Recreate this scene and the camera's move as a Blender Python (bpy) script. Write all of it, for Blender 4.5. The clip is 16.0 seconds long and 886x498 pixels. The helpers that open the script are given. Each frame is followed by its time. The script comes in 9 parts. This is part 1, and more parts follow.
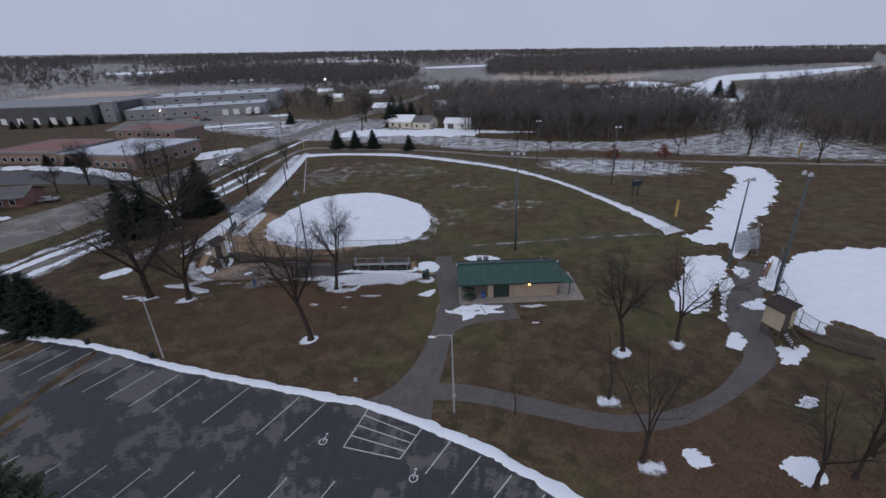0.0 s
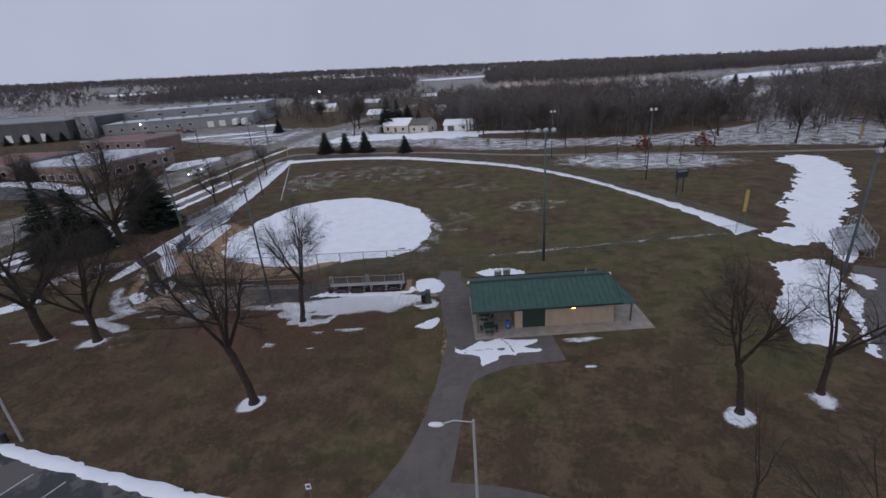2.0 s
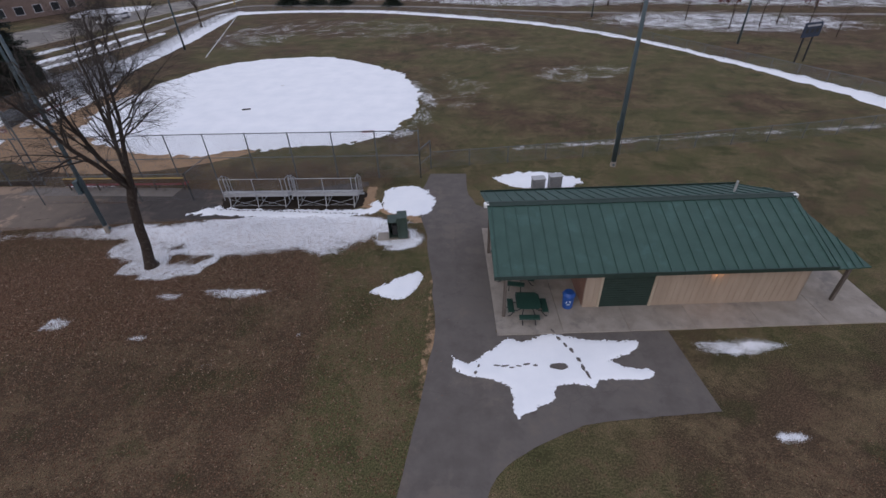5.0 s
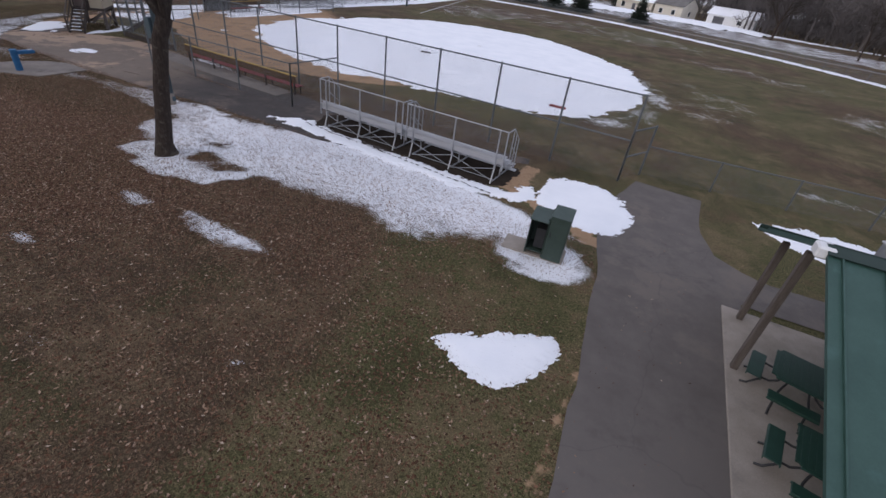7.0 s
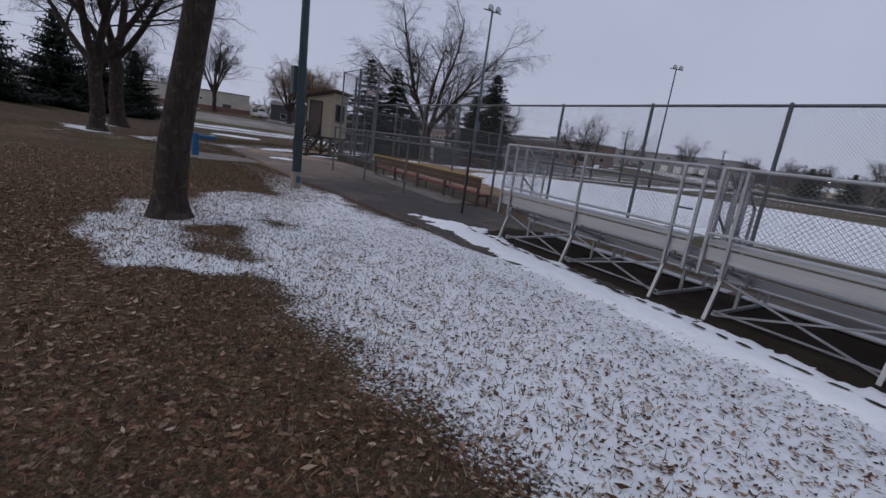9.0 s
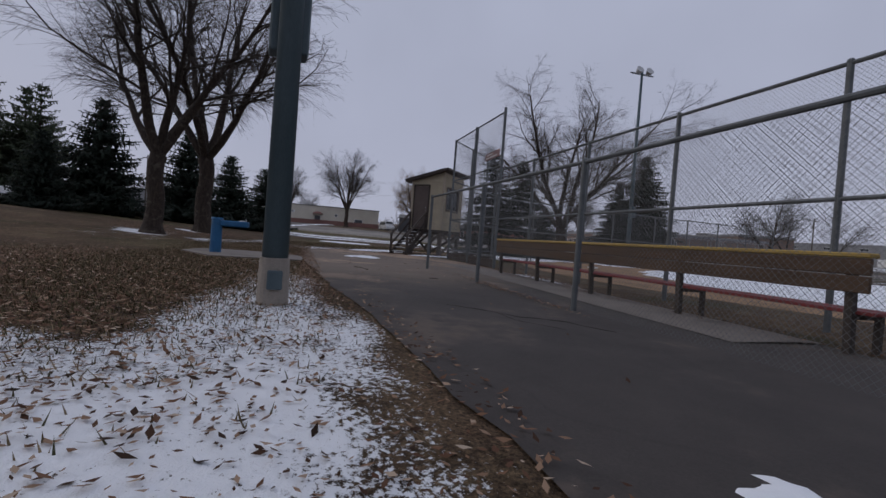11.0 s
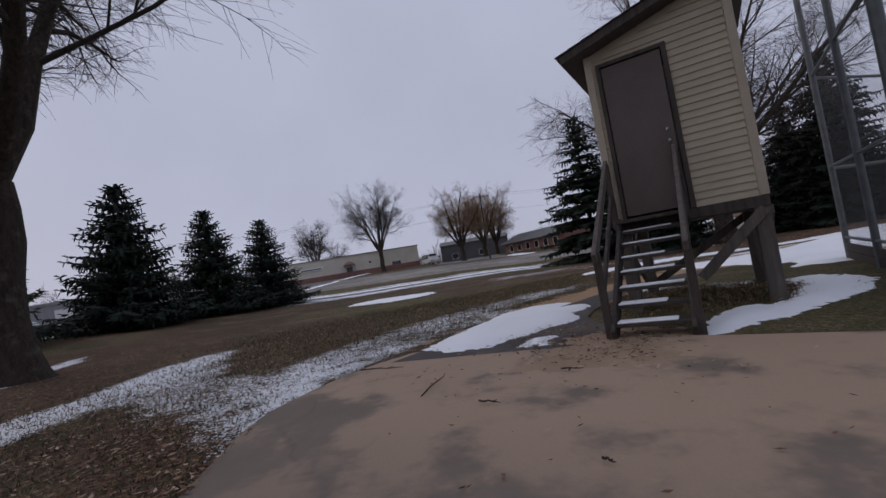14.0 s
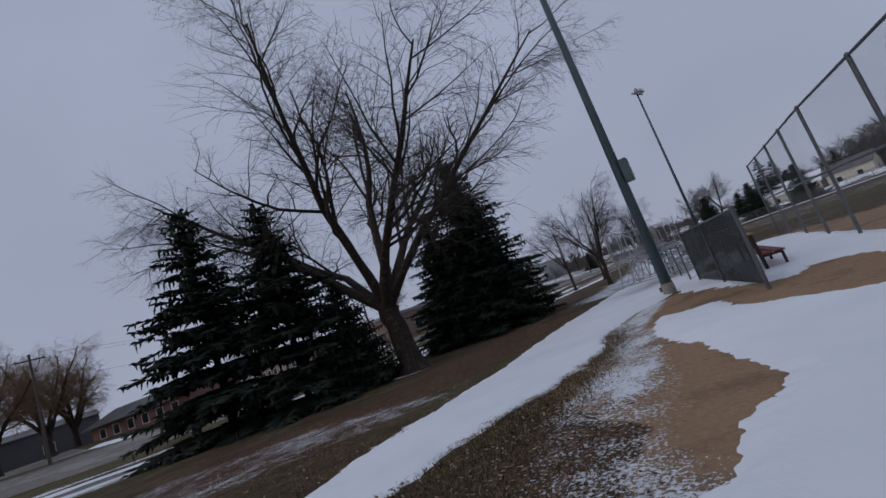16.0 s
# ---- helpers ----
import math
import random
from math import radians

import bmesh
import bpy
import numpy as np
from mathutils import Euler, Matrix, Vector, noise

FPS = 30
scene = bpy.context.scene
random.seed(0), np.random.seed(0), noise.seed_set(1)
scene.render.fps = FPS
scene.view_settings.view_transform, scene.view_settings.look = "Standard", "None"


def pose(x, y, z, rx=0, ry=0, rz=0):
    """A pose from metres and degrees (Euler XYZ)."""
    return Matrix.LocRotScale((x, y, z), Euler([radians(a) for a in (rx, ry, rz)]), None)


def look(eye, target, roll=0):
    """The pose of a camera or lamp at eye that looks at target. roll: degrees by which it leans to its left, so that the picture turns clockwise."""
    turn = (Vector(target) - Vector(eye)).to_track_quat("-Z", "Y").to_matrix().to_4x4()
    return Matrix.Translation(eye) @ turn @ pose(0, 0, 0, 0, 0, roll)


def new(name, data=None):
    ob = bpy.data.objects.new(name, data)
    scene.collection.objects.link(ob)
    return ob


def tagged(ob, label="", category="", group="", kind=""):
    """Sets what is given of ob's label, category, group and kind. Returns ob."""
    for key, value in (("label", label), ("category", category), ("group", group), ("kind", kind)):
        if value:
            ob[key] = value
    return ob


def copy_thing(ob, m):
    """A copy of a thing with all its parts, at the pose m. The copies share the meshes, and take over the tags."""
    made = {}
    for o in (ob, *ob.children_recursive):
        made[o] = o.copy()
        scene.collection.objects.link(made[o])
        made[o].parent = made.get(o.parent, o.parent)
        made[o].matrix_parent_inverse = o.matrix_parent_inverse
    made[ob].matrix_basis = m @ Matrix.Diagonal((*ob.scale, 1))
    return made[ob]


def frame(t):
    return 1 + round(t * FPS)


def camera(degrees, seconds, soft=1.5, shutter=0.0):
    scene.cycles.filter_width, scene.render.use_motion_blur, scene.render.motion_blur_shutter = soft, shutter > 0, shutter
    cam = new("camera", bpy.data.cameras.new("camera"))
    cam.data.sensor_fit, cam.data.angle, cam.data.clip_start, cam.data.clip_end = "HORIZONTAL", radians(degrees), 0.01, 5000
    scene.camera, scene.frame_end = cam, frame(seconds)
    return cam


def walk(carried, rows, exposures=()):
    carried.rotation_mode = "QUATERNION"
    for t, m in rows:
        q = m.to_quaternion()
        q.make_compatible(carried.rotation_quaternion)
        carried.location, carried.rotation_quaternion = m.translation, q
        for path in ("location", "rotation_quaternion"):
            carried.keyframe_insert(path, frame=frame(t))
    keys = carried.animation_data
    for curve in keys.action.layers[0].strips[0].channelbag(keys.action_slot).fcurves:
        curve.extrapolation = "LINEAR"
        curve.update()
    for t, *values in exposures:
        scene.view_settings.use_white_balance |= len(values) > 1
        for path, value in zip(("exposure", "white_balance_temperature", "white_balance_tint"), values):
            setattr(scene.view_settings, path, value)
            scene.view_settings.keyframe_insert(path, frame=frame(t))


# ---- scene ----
cam = camera(89.6, 16.0)

PATH = [
    (0, (3.69, 0.088, 34.137), (3.547, 1.911, 33.327), -2.4),
    (0.5, (3.25, 4.598, 31.995), (3.108, 6.425, 31.194), -2.6),
    (1, (2.782, 9.081, 30.071), (2.642, 10.909, 29.272), -3.2),
    (1.5, (2.377, 13.478, 28.07), (2.23, 15.311, 27.284), -3.9),
    (2, (1.96, 17.857, 26.006), (1.807, 19.704, 25.255), -4.2),
    (2.5, (1.573, 22.242, 24.319), (1.421, 24.094, 23.578), -4.0),
    (3, (1.255, 26.683, 22.709), (1.107, 28.534, 21.966), -4.0),
    (3.5, (0.788, 31.105, 20.98), (0.654, 32.923, 20.157), -4.3),
    (4, (0.523, 35.155, 19.04), (0.388, 36.898, 18.068), -4.3),
    (4.2, (0.432, 36.68, 18.319), (0.298, 38.385, 17.282), -4.3),
    (6.3, (-0.59, 49.214, 10.385), (-0.921, 50.764, 9.166), 8.5),
    (6.5, (-0.874, 50.244, 9.609), (-1.323, 51.778, 8.407), 9.2),
    (7, (-1.798, 52.774, 7.415), (-2.556, 54.271, 6.327), 7.9),
    (7.5, (-3.178, 55.272, 5.497), (-4.139, 56.736, 4.532), 5.8),
    (8, (-4.84, 57.681, 3.9), (-5.984, 59.099, 3.076), 8.1),
    (8.5, (-6.709, 59.85, 2.789), (-8.13, 61.103, 2.149), 9.4),
    (9, (-8.724, 61.574, 1.985), (-10.366, 62.622, 1.534), 7.7),
    (9.2, (-9.582, 62.123, 1.793), (-11.28, 63.108, 1.412), 6.6),
    (11.3, (-19.944, 65.99, 0.838), (-21.906, 66.376, 0.863), 5.9),
    (11.5, (-21.103, 66.184, 0.839), (-23.087, 66.432, 0.874), 7.2),
    (12, (-24.001, 66.492, 0.83), (-26.0, 66.487, 0.895), 6.0),
    (12.5, (-26.992, 66.52, 0.881), (-28.988, 66.447, 0.986), 2.8),
    (13, (-29.971, 66.338, 0.96), (-31.967, 66.299, 1.083), -0.1),
    (13.5, (-33.022, 66.166, 1.061), (-35.015, 66.292, 1.169), -5.9),
    (14, (-36.466, 66.298, 1.167), (-38.43, 66.667, 1.254), -9.6),
    (14.5, (-40.005, 66.916, 1.217), (-41.883, 67.596, 1.325), -11.9),
    (15, (-43.182, 68.026, 1.382), (-44.857, 69.103, 1.573), -15.4),
    (15.5, (-45.934, 70.05, 1.505), (-47.326, 71.469, 1.724), -17.0),
    (16, (-47.793, 73.068, 1.551), (-48.845, 74.742, 1.855), -19.8),
]

# ---- world, sun, exposure ----
EXPOSURES = [(0.0, 0.14, 6380, 9), (3.0, 0.2, 6600, 11), (4.2, 0.35, 6700, 12), (6.5, 0.6, 6750, 13), (7.5, 0.62, 6700, 12), (8.5, 0.25, 6550, 10), (9.2, 0.06, 6600, 11), (11.5, -0.06, 6700, 11), (12.5, 0.0, 6750, 12), (13.5, 0.12, 6850, 13), (14.5, 0.02, 6650, 11), (15.5, -0.22, 6450, 9), (16.0, -0.27, 6400, 9)]
walk(cam, [(t, look(eye, target, roll)) for t, eye, target, roll in PATH], EXPOSURES)

SUN_ELEV, SUN_ROT = radians(24), radians(200)
world = bpy.data.worlds.new("overcast")
scene.world = world
world.use_nodes = True
wn, wl = world.node_tree.nodes, world.node_tree.links
sky = wn.new("ShaderNodeTexSky")
sky.sky_type, sky.sun_disc, sky.sun_elevation, sky.sun_rotation = "NISHITA", False, SUN_ELEV, SUN_ROT
sky.dust_density, sky.air_density = 4.0, 1.0
# an overcast layer over the clear sky: even pale grey, a little darker overhead
geo = wn.new("ShaderNodeTexCoord")
sep = wn.new("ShaderNodeSeparateXYZ")
ramp = wn.new("ShaderNodeValToRGB")
ramp.color_ramp.elements[0].position, ramp.color_ramp.elements[0].color = 0.0, (4.95, 5.35, 6.9, 1)
ramp.color_ramp.elements[1].position, ramp.color_ramp.elements[1].color = 0.75, (4.95, 5.5, 7.2, 1)
ramp.color_ramp.elements.new(0.18).color = (4.7, 5.1, 6.7, 1)
cloud = wn.new("ShaderNodeTexNoise")
cloud.inputs["Scale"].default_value, cloud.inputs["Detail"].default_value = 2.2, 4
cmap = wn.new("ShaderNodeMapRange")
cmap.inputs["From Min"].default_value, cmap.inputs["From Max"].default_value = 0.3, 0.7
cmap.inputs["To Min"].default_value, cmap.inputs["To Max"].default_value = 0.93, 1.06
cmul = wn.new("ShaderNodeMix")
cmul.data_type, cmul.blend_type = "RGBA", "MULTIPLY"
cmul.inputs["Factor"].default_value = 1.0
mixs = wn.new("ShaderNodeMix")
mixs.data_type = "RGBA"
mixs.inputs["Factor"].default_value = 0.93
wl.new(geo.outputs["Generated"], sep.inputs[0])
wl.new(geo.outputs["Generated"], cloud.inputs["Vector"])
wl.new(cloud.outputs["Fac"], cmap.inputs["Value"])
wl.new(sep.outputs["Z"], ramp.inputs["Fac"])
wl.new(ramp.outputs["Color"], cmul.inputs[6])
wl.new(cmap.outputs["Result"], cmul.inputs[7])
wl.new(sky.outputs["Color"], mixs.inputs[6])
wl.new(cmul.outputs[2], mixs.inputs[7])
wl.new(mixs.outputs[2], wn["Background"].inputs["Color"])
wn["Background"].inputs["Strength"].default_value = 0.085

sun_data = bpy.data.lights.new("sun", "SUN")
sun_data.energy, sun_data.angle, sun_data.color = 0.5, radians(40), (1.0, 0.95, 0.9)
sun = new("sun", sun_data)
sun.matrix_world = look((60, -60, 60), (60 + math.cos(radians(60)), -60 + math.sin(radians(60)), 60 - math.tan(SUN_ELEV) * 1.2))

# ---- materials ----
def material(name, rough=0.8, metal=0.0, spec=0.4):
    m = bpy.data.materials.new(name)
    m.use_nodes = True
    b = m.node_tree.nodes["Principled BSDF"]
    b.inputs["Roughness"].default_value, b.inputs["Metallic"].default_value = rough, metal
    b.inputs["Specular IOR Level"].default_value = spec
    return m, m.node_tree.nodes, m.node_tree.links, b


def rgb(h):
    return (*h, 1.0)


def noise_node(nodes, links, scale, detail=4.0, rough=0.6, vec=None, stretch=None):
    n = nodes.new("ShaderNodeTexNoise")
    n.inputs["Scale"].default_value, n.inputs["Detail"].default_value, n.inputs["Roughness"].default_value = scale, detail, rough
    if vec is None:
        vec = nodes.new("ShaderNodeNewGeometry").outputs["Position"]
    if stretch:
        mp = nodes.new("ShaderNodeMapping")
        mp.inputs["Scale"].default_value = stretch
        links.new(vec, mp.inputs["Vector"])
        vec = mp.outputs["Vector"]
    links.new(vec, n.inputs["Vector"])
    return n.outputs["Fac"]


def ramp_node(nodes, links, fac, stops):
    r = nodes.new("ShaderNodeValToRGB")
    e = r.color_ramp.elements
    e[0].position, e[0].color = stops[0][0], rgb(stops[0][1])
    e[1].position, e[1].color = stops[-1][0], rgb(stops[-1][1])
    for p, c in stops[1:-1]:
        e.new(p).color = rgb(c)
    links.new(fac, r.inputs["Fac"])
    return r.outputs["Color"]


def mix_node(nodes, links, fac, a, b, blend="MIX"):
    n = nodes.new("ShaderNodeMix")
    n.data_type, n.blend_type = "RGBA", blend
    for v, sock in ((fac, n.inputs["Factor"]), (a, n.inputs[6]), (b, n.inputs[7])):
        if isinstance(v, bpy.types.NodeSocket):
            links.new(v, sock)
        elif isinstance(v, tuple):
            sock.default_value = rgb(v)
        else:
            sock.default_value = v
    return n.outputs[2]


def math_node(nodes, links, op, a, b=0.0, c=None, clamp=False):
    n = nodes.new("ShaderNodeMath")
    n.operation, n.use_clamp = op, clamp
    for v, sock in zip((a, b, c), n.inputs):
        if isinstance(v, bpy.types.NodeSocket):
            links.new(v, sock)
        elif v is not None:
            sock.default_value = v
    return n.outputs[0]


def step_node(nodes, links, v, lo, hi):
    n = nodes.new("ShaderNodeMapRange")
    n.interpolation_type = "SMOOTHSTEP"
    n.inputs["From Min"].default_value, n.inputs["From Max"].default_value = lo, hi
    links.new(v, n.inputs["Value"])
    return n.outputs["Result"]


def bump_node(nodes, links, b, height, strength, distance):
    n = nodes.new("ShaderNodeBump")
    n.inputs["Strength"].default_value, n.inputs["Distance"].default_value = strength, distance
    links.new(height, n.inputs["Height"])
    links.new(n.outputs["Normal"], b.inputs["Normal"])


def worn(name, lo, hi, scale=3.0, fine=40.0, rough=0.8, metal=0.0, bump=0.15, dist=0.004, stain=None, stretch=None, spec=0.4, rand=0.0):
    """Two scales of variation between two colours, an optional stain colour, and fine relief."""
    m, nd, lk, b = material(name, rough, metal, spec)
    co = nd.new("ShaderNodeTexCoord").outputs["Object"]
    big, small = noise_node(nd, lk, scale, 5, 0.6, co, stretch), noise_node(nd, lk, fine, 3, 0.6, co, stretch)
    f = math_node(nd, lk, "ADD", math_node(nd, lk, "MULTIPLY", big, 0.65), math_node(nd, lk, "MULTIPLY", small, 0.35))
    col = ramp_node(nd, lk, f, [(0.32, lo), (0.66, hi)])
    if stain:
        col = mix_node(nd, lk, step_node(nd, lk, noise_node(nd, lk, scale * 0.6, 6, 0.7, co), 0.52, 0.7), col, stain)
    if rand:
        oi = nd.new("ShaderNodeObjectInfo").outputs["Random"]
        hs = nd.new("ShaderNodeHueSaturation")
        lk.new(math_node(nd, lk, "MULTIPLY_ADD", oi, rand, 1 - rand / 2), hs.inputs["Value"])
        lk.new(col, hs.inputs["Color"])
        col = hs.outputs["Color"]
    lk.new(col, b.inputs["Base Color"])
    lk.new(math_node(nd, lk, "MULTIPLY_ADD", small, 0.2, rough - 0.1, True), b.inputs["Roughness"])
    bump_node(nd, lk, b, small, bump, dist)
    return m


def snow_material(name):
    m, nd, lk, b = material(name, 0.75, 0, 0.25)
    pos = nd.new("ShaderNodeNewGeometry").outputs["Position"]
    big, fine = noise_node(nd, lk, 0.5, 5, 0.6, pos), noise_node(nd, lk, 18, 4, 0.6, pos)
    col = ramp_node(nd, lk, big, [(0.3, (0.84, 0.86, 0.89)), (0.65, (0.92, 0.93, 0.95))])
    dirt = step_node(nd, lk, noise_node(nd, lk, 9, 6, 0.75, pos), 0.66, 0.78)
    col = mix_node(nd, lk, math_node(nd, lk, "MULTIPLY", dirt, 0.35), col, (0.45, 0.40, 0.34))
    lk.new(col, b.inputs["Base Color"])
    h = math_node(nd, lk, "ADD", big, math_node(nd, lk, "MULTIPLY", fine, 0.25))
    bump_node(nd, lk, b, h, 0.5, 0.05)
    return m


def ground_material():
    """Winter turf: brown, tan and dull green grass, leaf litter, sandy dirt and frost-thin snow, by the masks of the sheet."""
    m, nd, lk, b = material("winter_turf", 0.95, 0, 0.15)
    pos = nd.new("ShaderNodeNewGeometry").outputs["Position"]
    at = nd.new("ShaderNodeAttribute")
    at.attribute_name = "cover"
    sp = nd.new("ShaderNodeSeparateColor")
    lk.new(at.outputs["Color"], sp.inputs["Color"])
    snow_a, leaf_a, dirt_a, green_a = sp.outputs["Red"], sp.outputs["Green"], sp.outputs["Blue"], at.outputs["Alpha"]
    huge, big, mid = noise_node(nd, lk, 0.045, 5, 0.6, pos), noise_node(nd, lk, 0.35, 6, 0.65, pos), noise_node(nd, lk, 2.2, 5, 0.65, pos)
    fine, grain = noise_node(nd, lk, 14, 5, 0.7, pos), noise_node(nd, lk, 75, 3, 0.7, pos)
    brown = ramp_node(nd, lk, fine, [(0.3, (0.038, 0.026, 0.017)), (0.5, (0.088, 0.059, 0.037)), (0.72, (0.19, 0.13, 0.082))])
    green = ramp_node(nd, lk, fine, [(0.3, (0.026, 0.030, 0.013)), (0.5, (0.098, 0.092, 0.041)), (0.72, (0.20, 0.175, 0.088))])
    tan = ramp_node(nd, lk, fine, [(0.3, (0.12, 0.086, 0.05)), (0.7, (0.26, 0.19, 0.113))])
    gm = math_node(nd, lk, "ADD", green_a, math_node(nd, lk, "MULTIPLY_ADD", big, 0.9, -0.45))
    gm = math_node(nd, lk, "ADD", gm, math_node(nd, lk, "MULTIPLY_ADD", huge, 0.8, -0.4))
    col = mix_node(nd, lk, step_node(nd, lk, gm, 0.3, 0.75), brown, green)
    tm = math_node(nd, lk, "ADD", math_node(nd, lk, "MULTIPLY", big, 0.6), math_node(nd, lk, "MULTIPLY", mid, 0.4))
    col = mix_node(nd, lk, math_node(nd, lk, "MULTIPLY", step_node(nd, lk, tm, 0.46, 0.6), 0.65), col, tan)
    # blotches of greener and of redder dead grass, a few metres wide
    blot = noise_node(nd, lk, 0.42, 4, 0.55, pos)
    col = mix_node(nd, lk, math_node(nd, lk, "MULTIPLY", step_node(nd, lk, blot, 0.54, 0.66), 0.6), col, ramp_node(nd, lk, fine, [(0.3, (0.020, 0.026, 0.010)), (0.7, (0.088, 0.084, 0.036))]))
    col = mix_node(nd, lk, math_node(nd, lk, "MULTIPLY", step_node(nd, lk, blot, 0.45, 0.34), 0.5), col, ramp_node(nd, lk, fine, [(0.3, (0.062, 0.038, 0.025)), (0.7, (0.20, 0.128, 0.082))]))
    # leaf litter
    vor = nd.new("ShaderNodeTexVoronoi")
    vor.inputs["Scale"].default_value, vor.inputs["Randomness"].default_value = 25, 1
    lk.new(pos, vor.inputs["Vector"])
    lv = nd.new("ShaderNodeSeparateColor")
    lk.new(vor.outputs["Color"], lv.inputs["Color"])
    leafc = ramp_node(nd, lk, lv.outputs["Red"], [(0.0, (0.052, 0.027, 0.016)), (0.4, (0.105, 0.053, 0.031)), (0.75, (0.165, 0.09, 0.054)), (1.0, (0.31, 0.215, 0.155))])
    lm = math_node(nd, lk, "GREATER_THAN", math_node(nd, lk, "ADD", leaf_a, math_node(nd, lk, "MULTIPLY_ADD", mid, 0.8, -0.4)), math_node(nd, lk, "MULTIPLY_ADD", lv.outputs["Green"], 0.8, 0.12))
    col = mix_node(nd, lk, lm, col, leafc)
    # fine grain of blades and crumbs
    col = mix_node(nd, lk, 1.0, col, ramp_node(nd, lk, noise_node(nd, lk, 38, 4, 0.8, pos), [(0.36, (0.30, 0.30, 0.30)), (0.5, (0.84, 0.84, 0.84)), (0.66, (1.65, 1.6, 1.5))]), "MULTIPLY")
    # sandy dirt
    sand = ramp_node(nd, lk, fine, [(0.3, (0.30, 0.188, 0.110)), (0.7, (0.43, 0.283, 0.172))])
    damp = noise_node(nd, lk, 0.7, 6, 0.7, pos)
    sand = mix_node(nd, lk, math_node(nd, lk, "MULTIPLY", step_node(nd, lk, damp, 0.5, 0.64), 0.5), sand, (0.13, 0.088, 0.058))
    dm = math_node(nd, lk, "ADD", dirt_a, math_node(nd, lk, "MULTIPLY_ADD", mid, 0.5, -0.25))
    col = mix_node(nd, lk, step_node(nd, lk, dm, 0.46, 0.56), col, sand)
    # thin broken snow, lying between the blades and leaves
    sv = math_node(nd, lk, "ADD", math_node(nd, lk, "MULTIPLY_ADD", mid, 0.6, -0.3), math_node(nd, lk, "MULTIPLY_ADD", noise_node(nd, lk, 24, 5, 0.75, pos), 1.5, -0.75))
    sv = math_node(nd, lk, "ADD", sv, math_node(nd, lk, "MULTIPLY_ADD", big, 0.75, -0.375))
    sv = math_node(nd, lk, "ADD", sv, snow_a)
    sm = math_node(nd, lk, "MULTIPLY", step_node(nd, lk, sv, 0.5, 0.6), math_node(nd, lk, "GREATER_THAN", snow_a, 0.02))
    snowc = ramp_node(nd, lk, big, [(0.3, (0.82, 0.84, 0.87)), (0.7, (0.91, 0.92, 0.94))])
    col = mix_node(nd, lk, sm, col, snowc)
    lk.new(col, b.inputs["Base Color"])
    h = math_node(nd, lk, "ADD", fine, math_node(nd, lk, "MULTIPLY", grain, 0.5))
    h = math_node(nd, lk, "ADD", h, math_node(nd, lk, "MULTIPLY", sm, 0.6))
    bump_node(nd, lk, b, h, 0.7, 0.03)
    return m


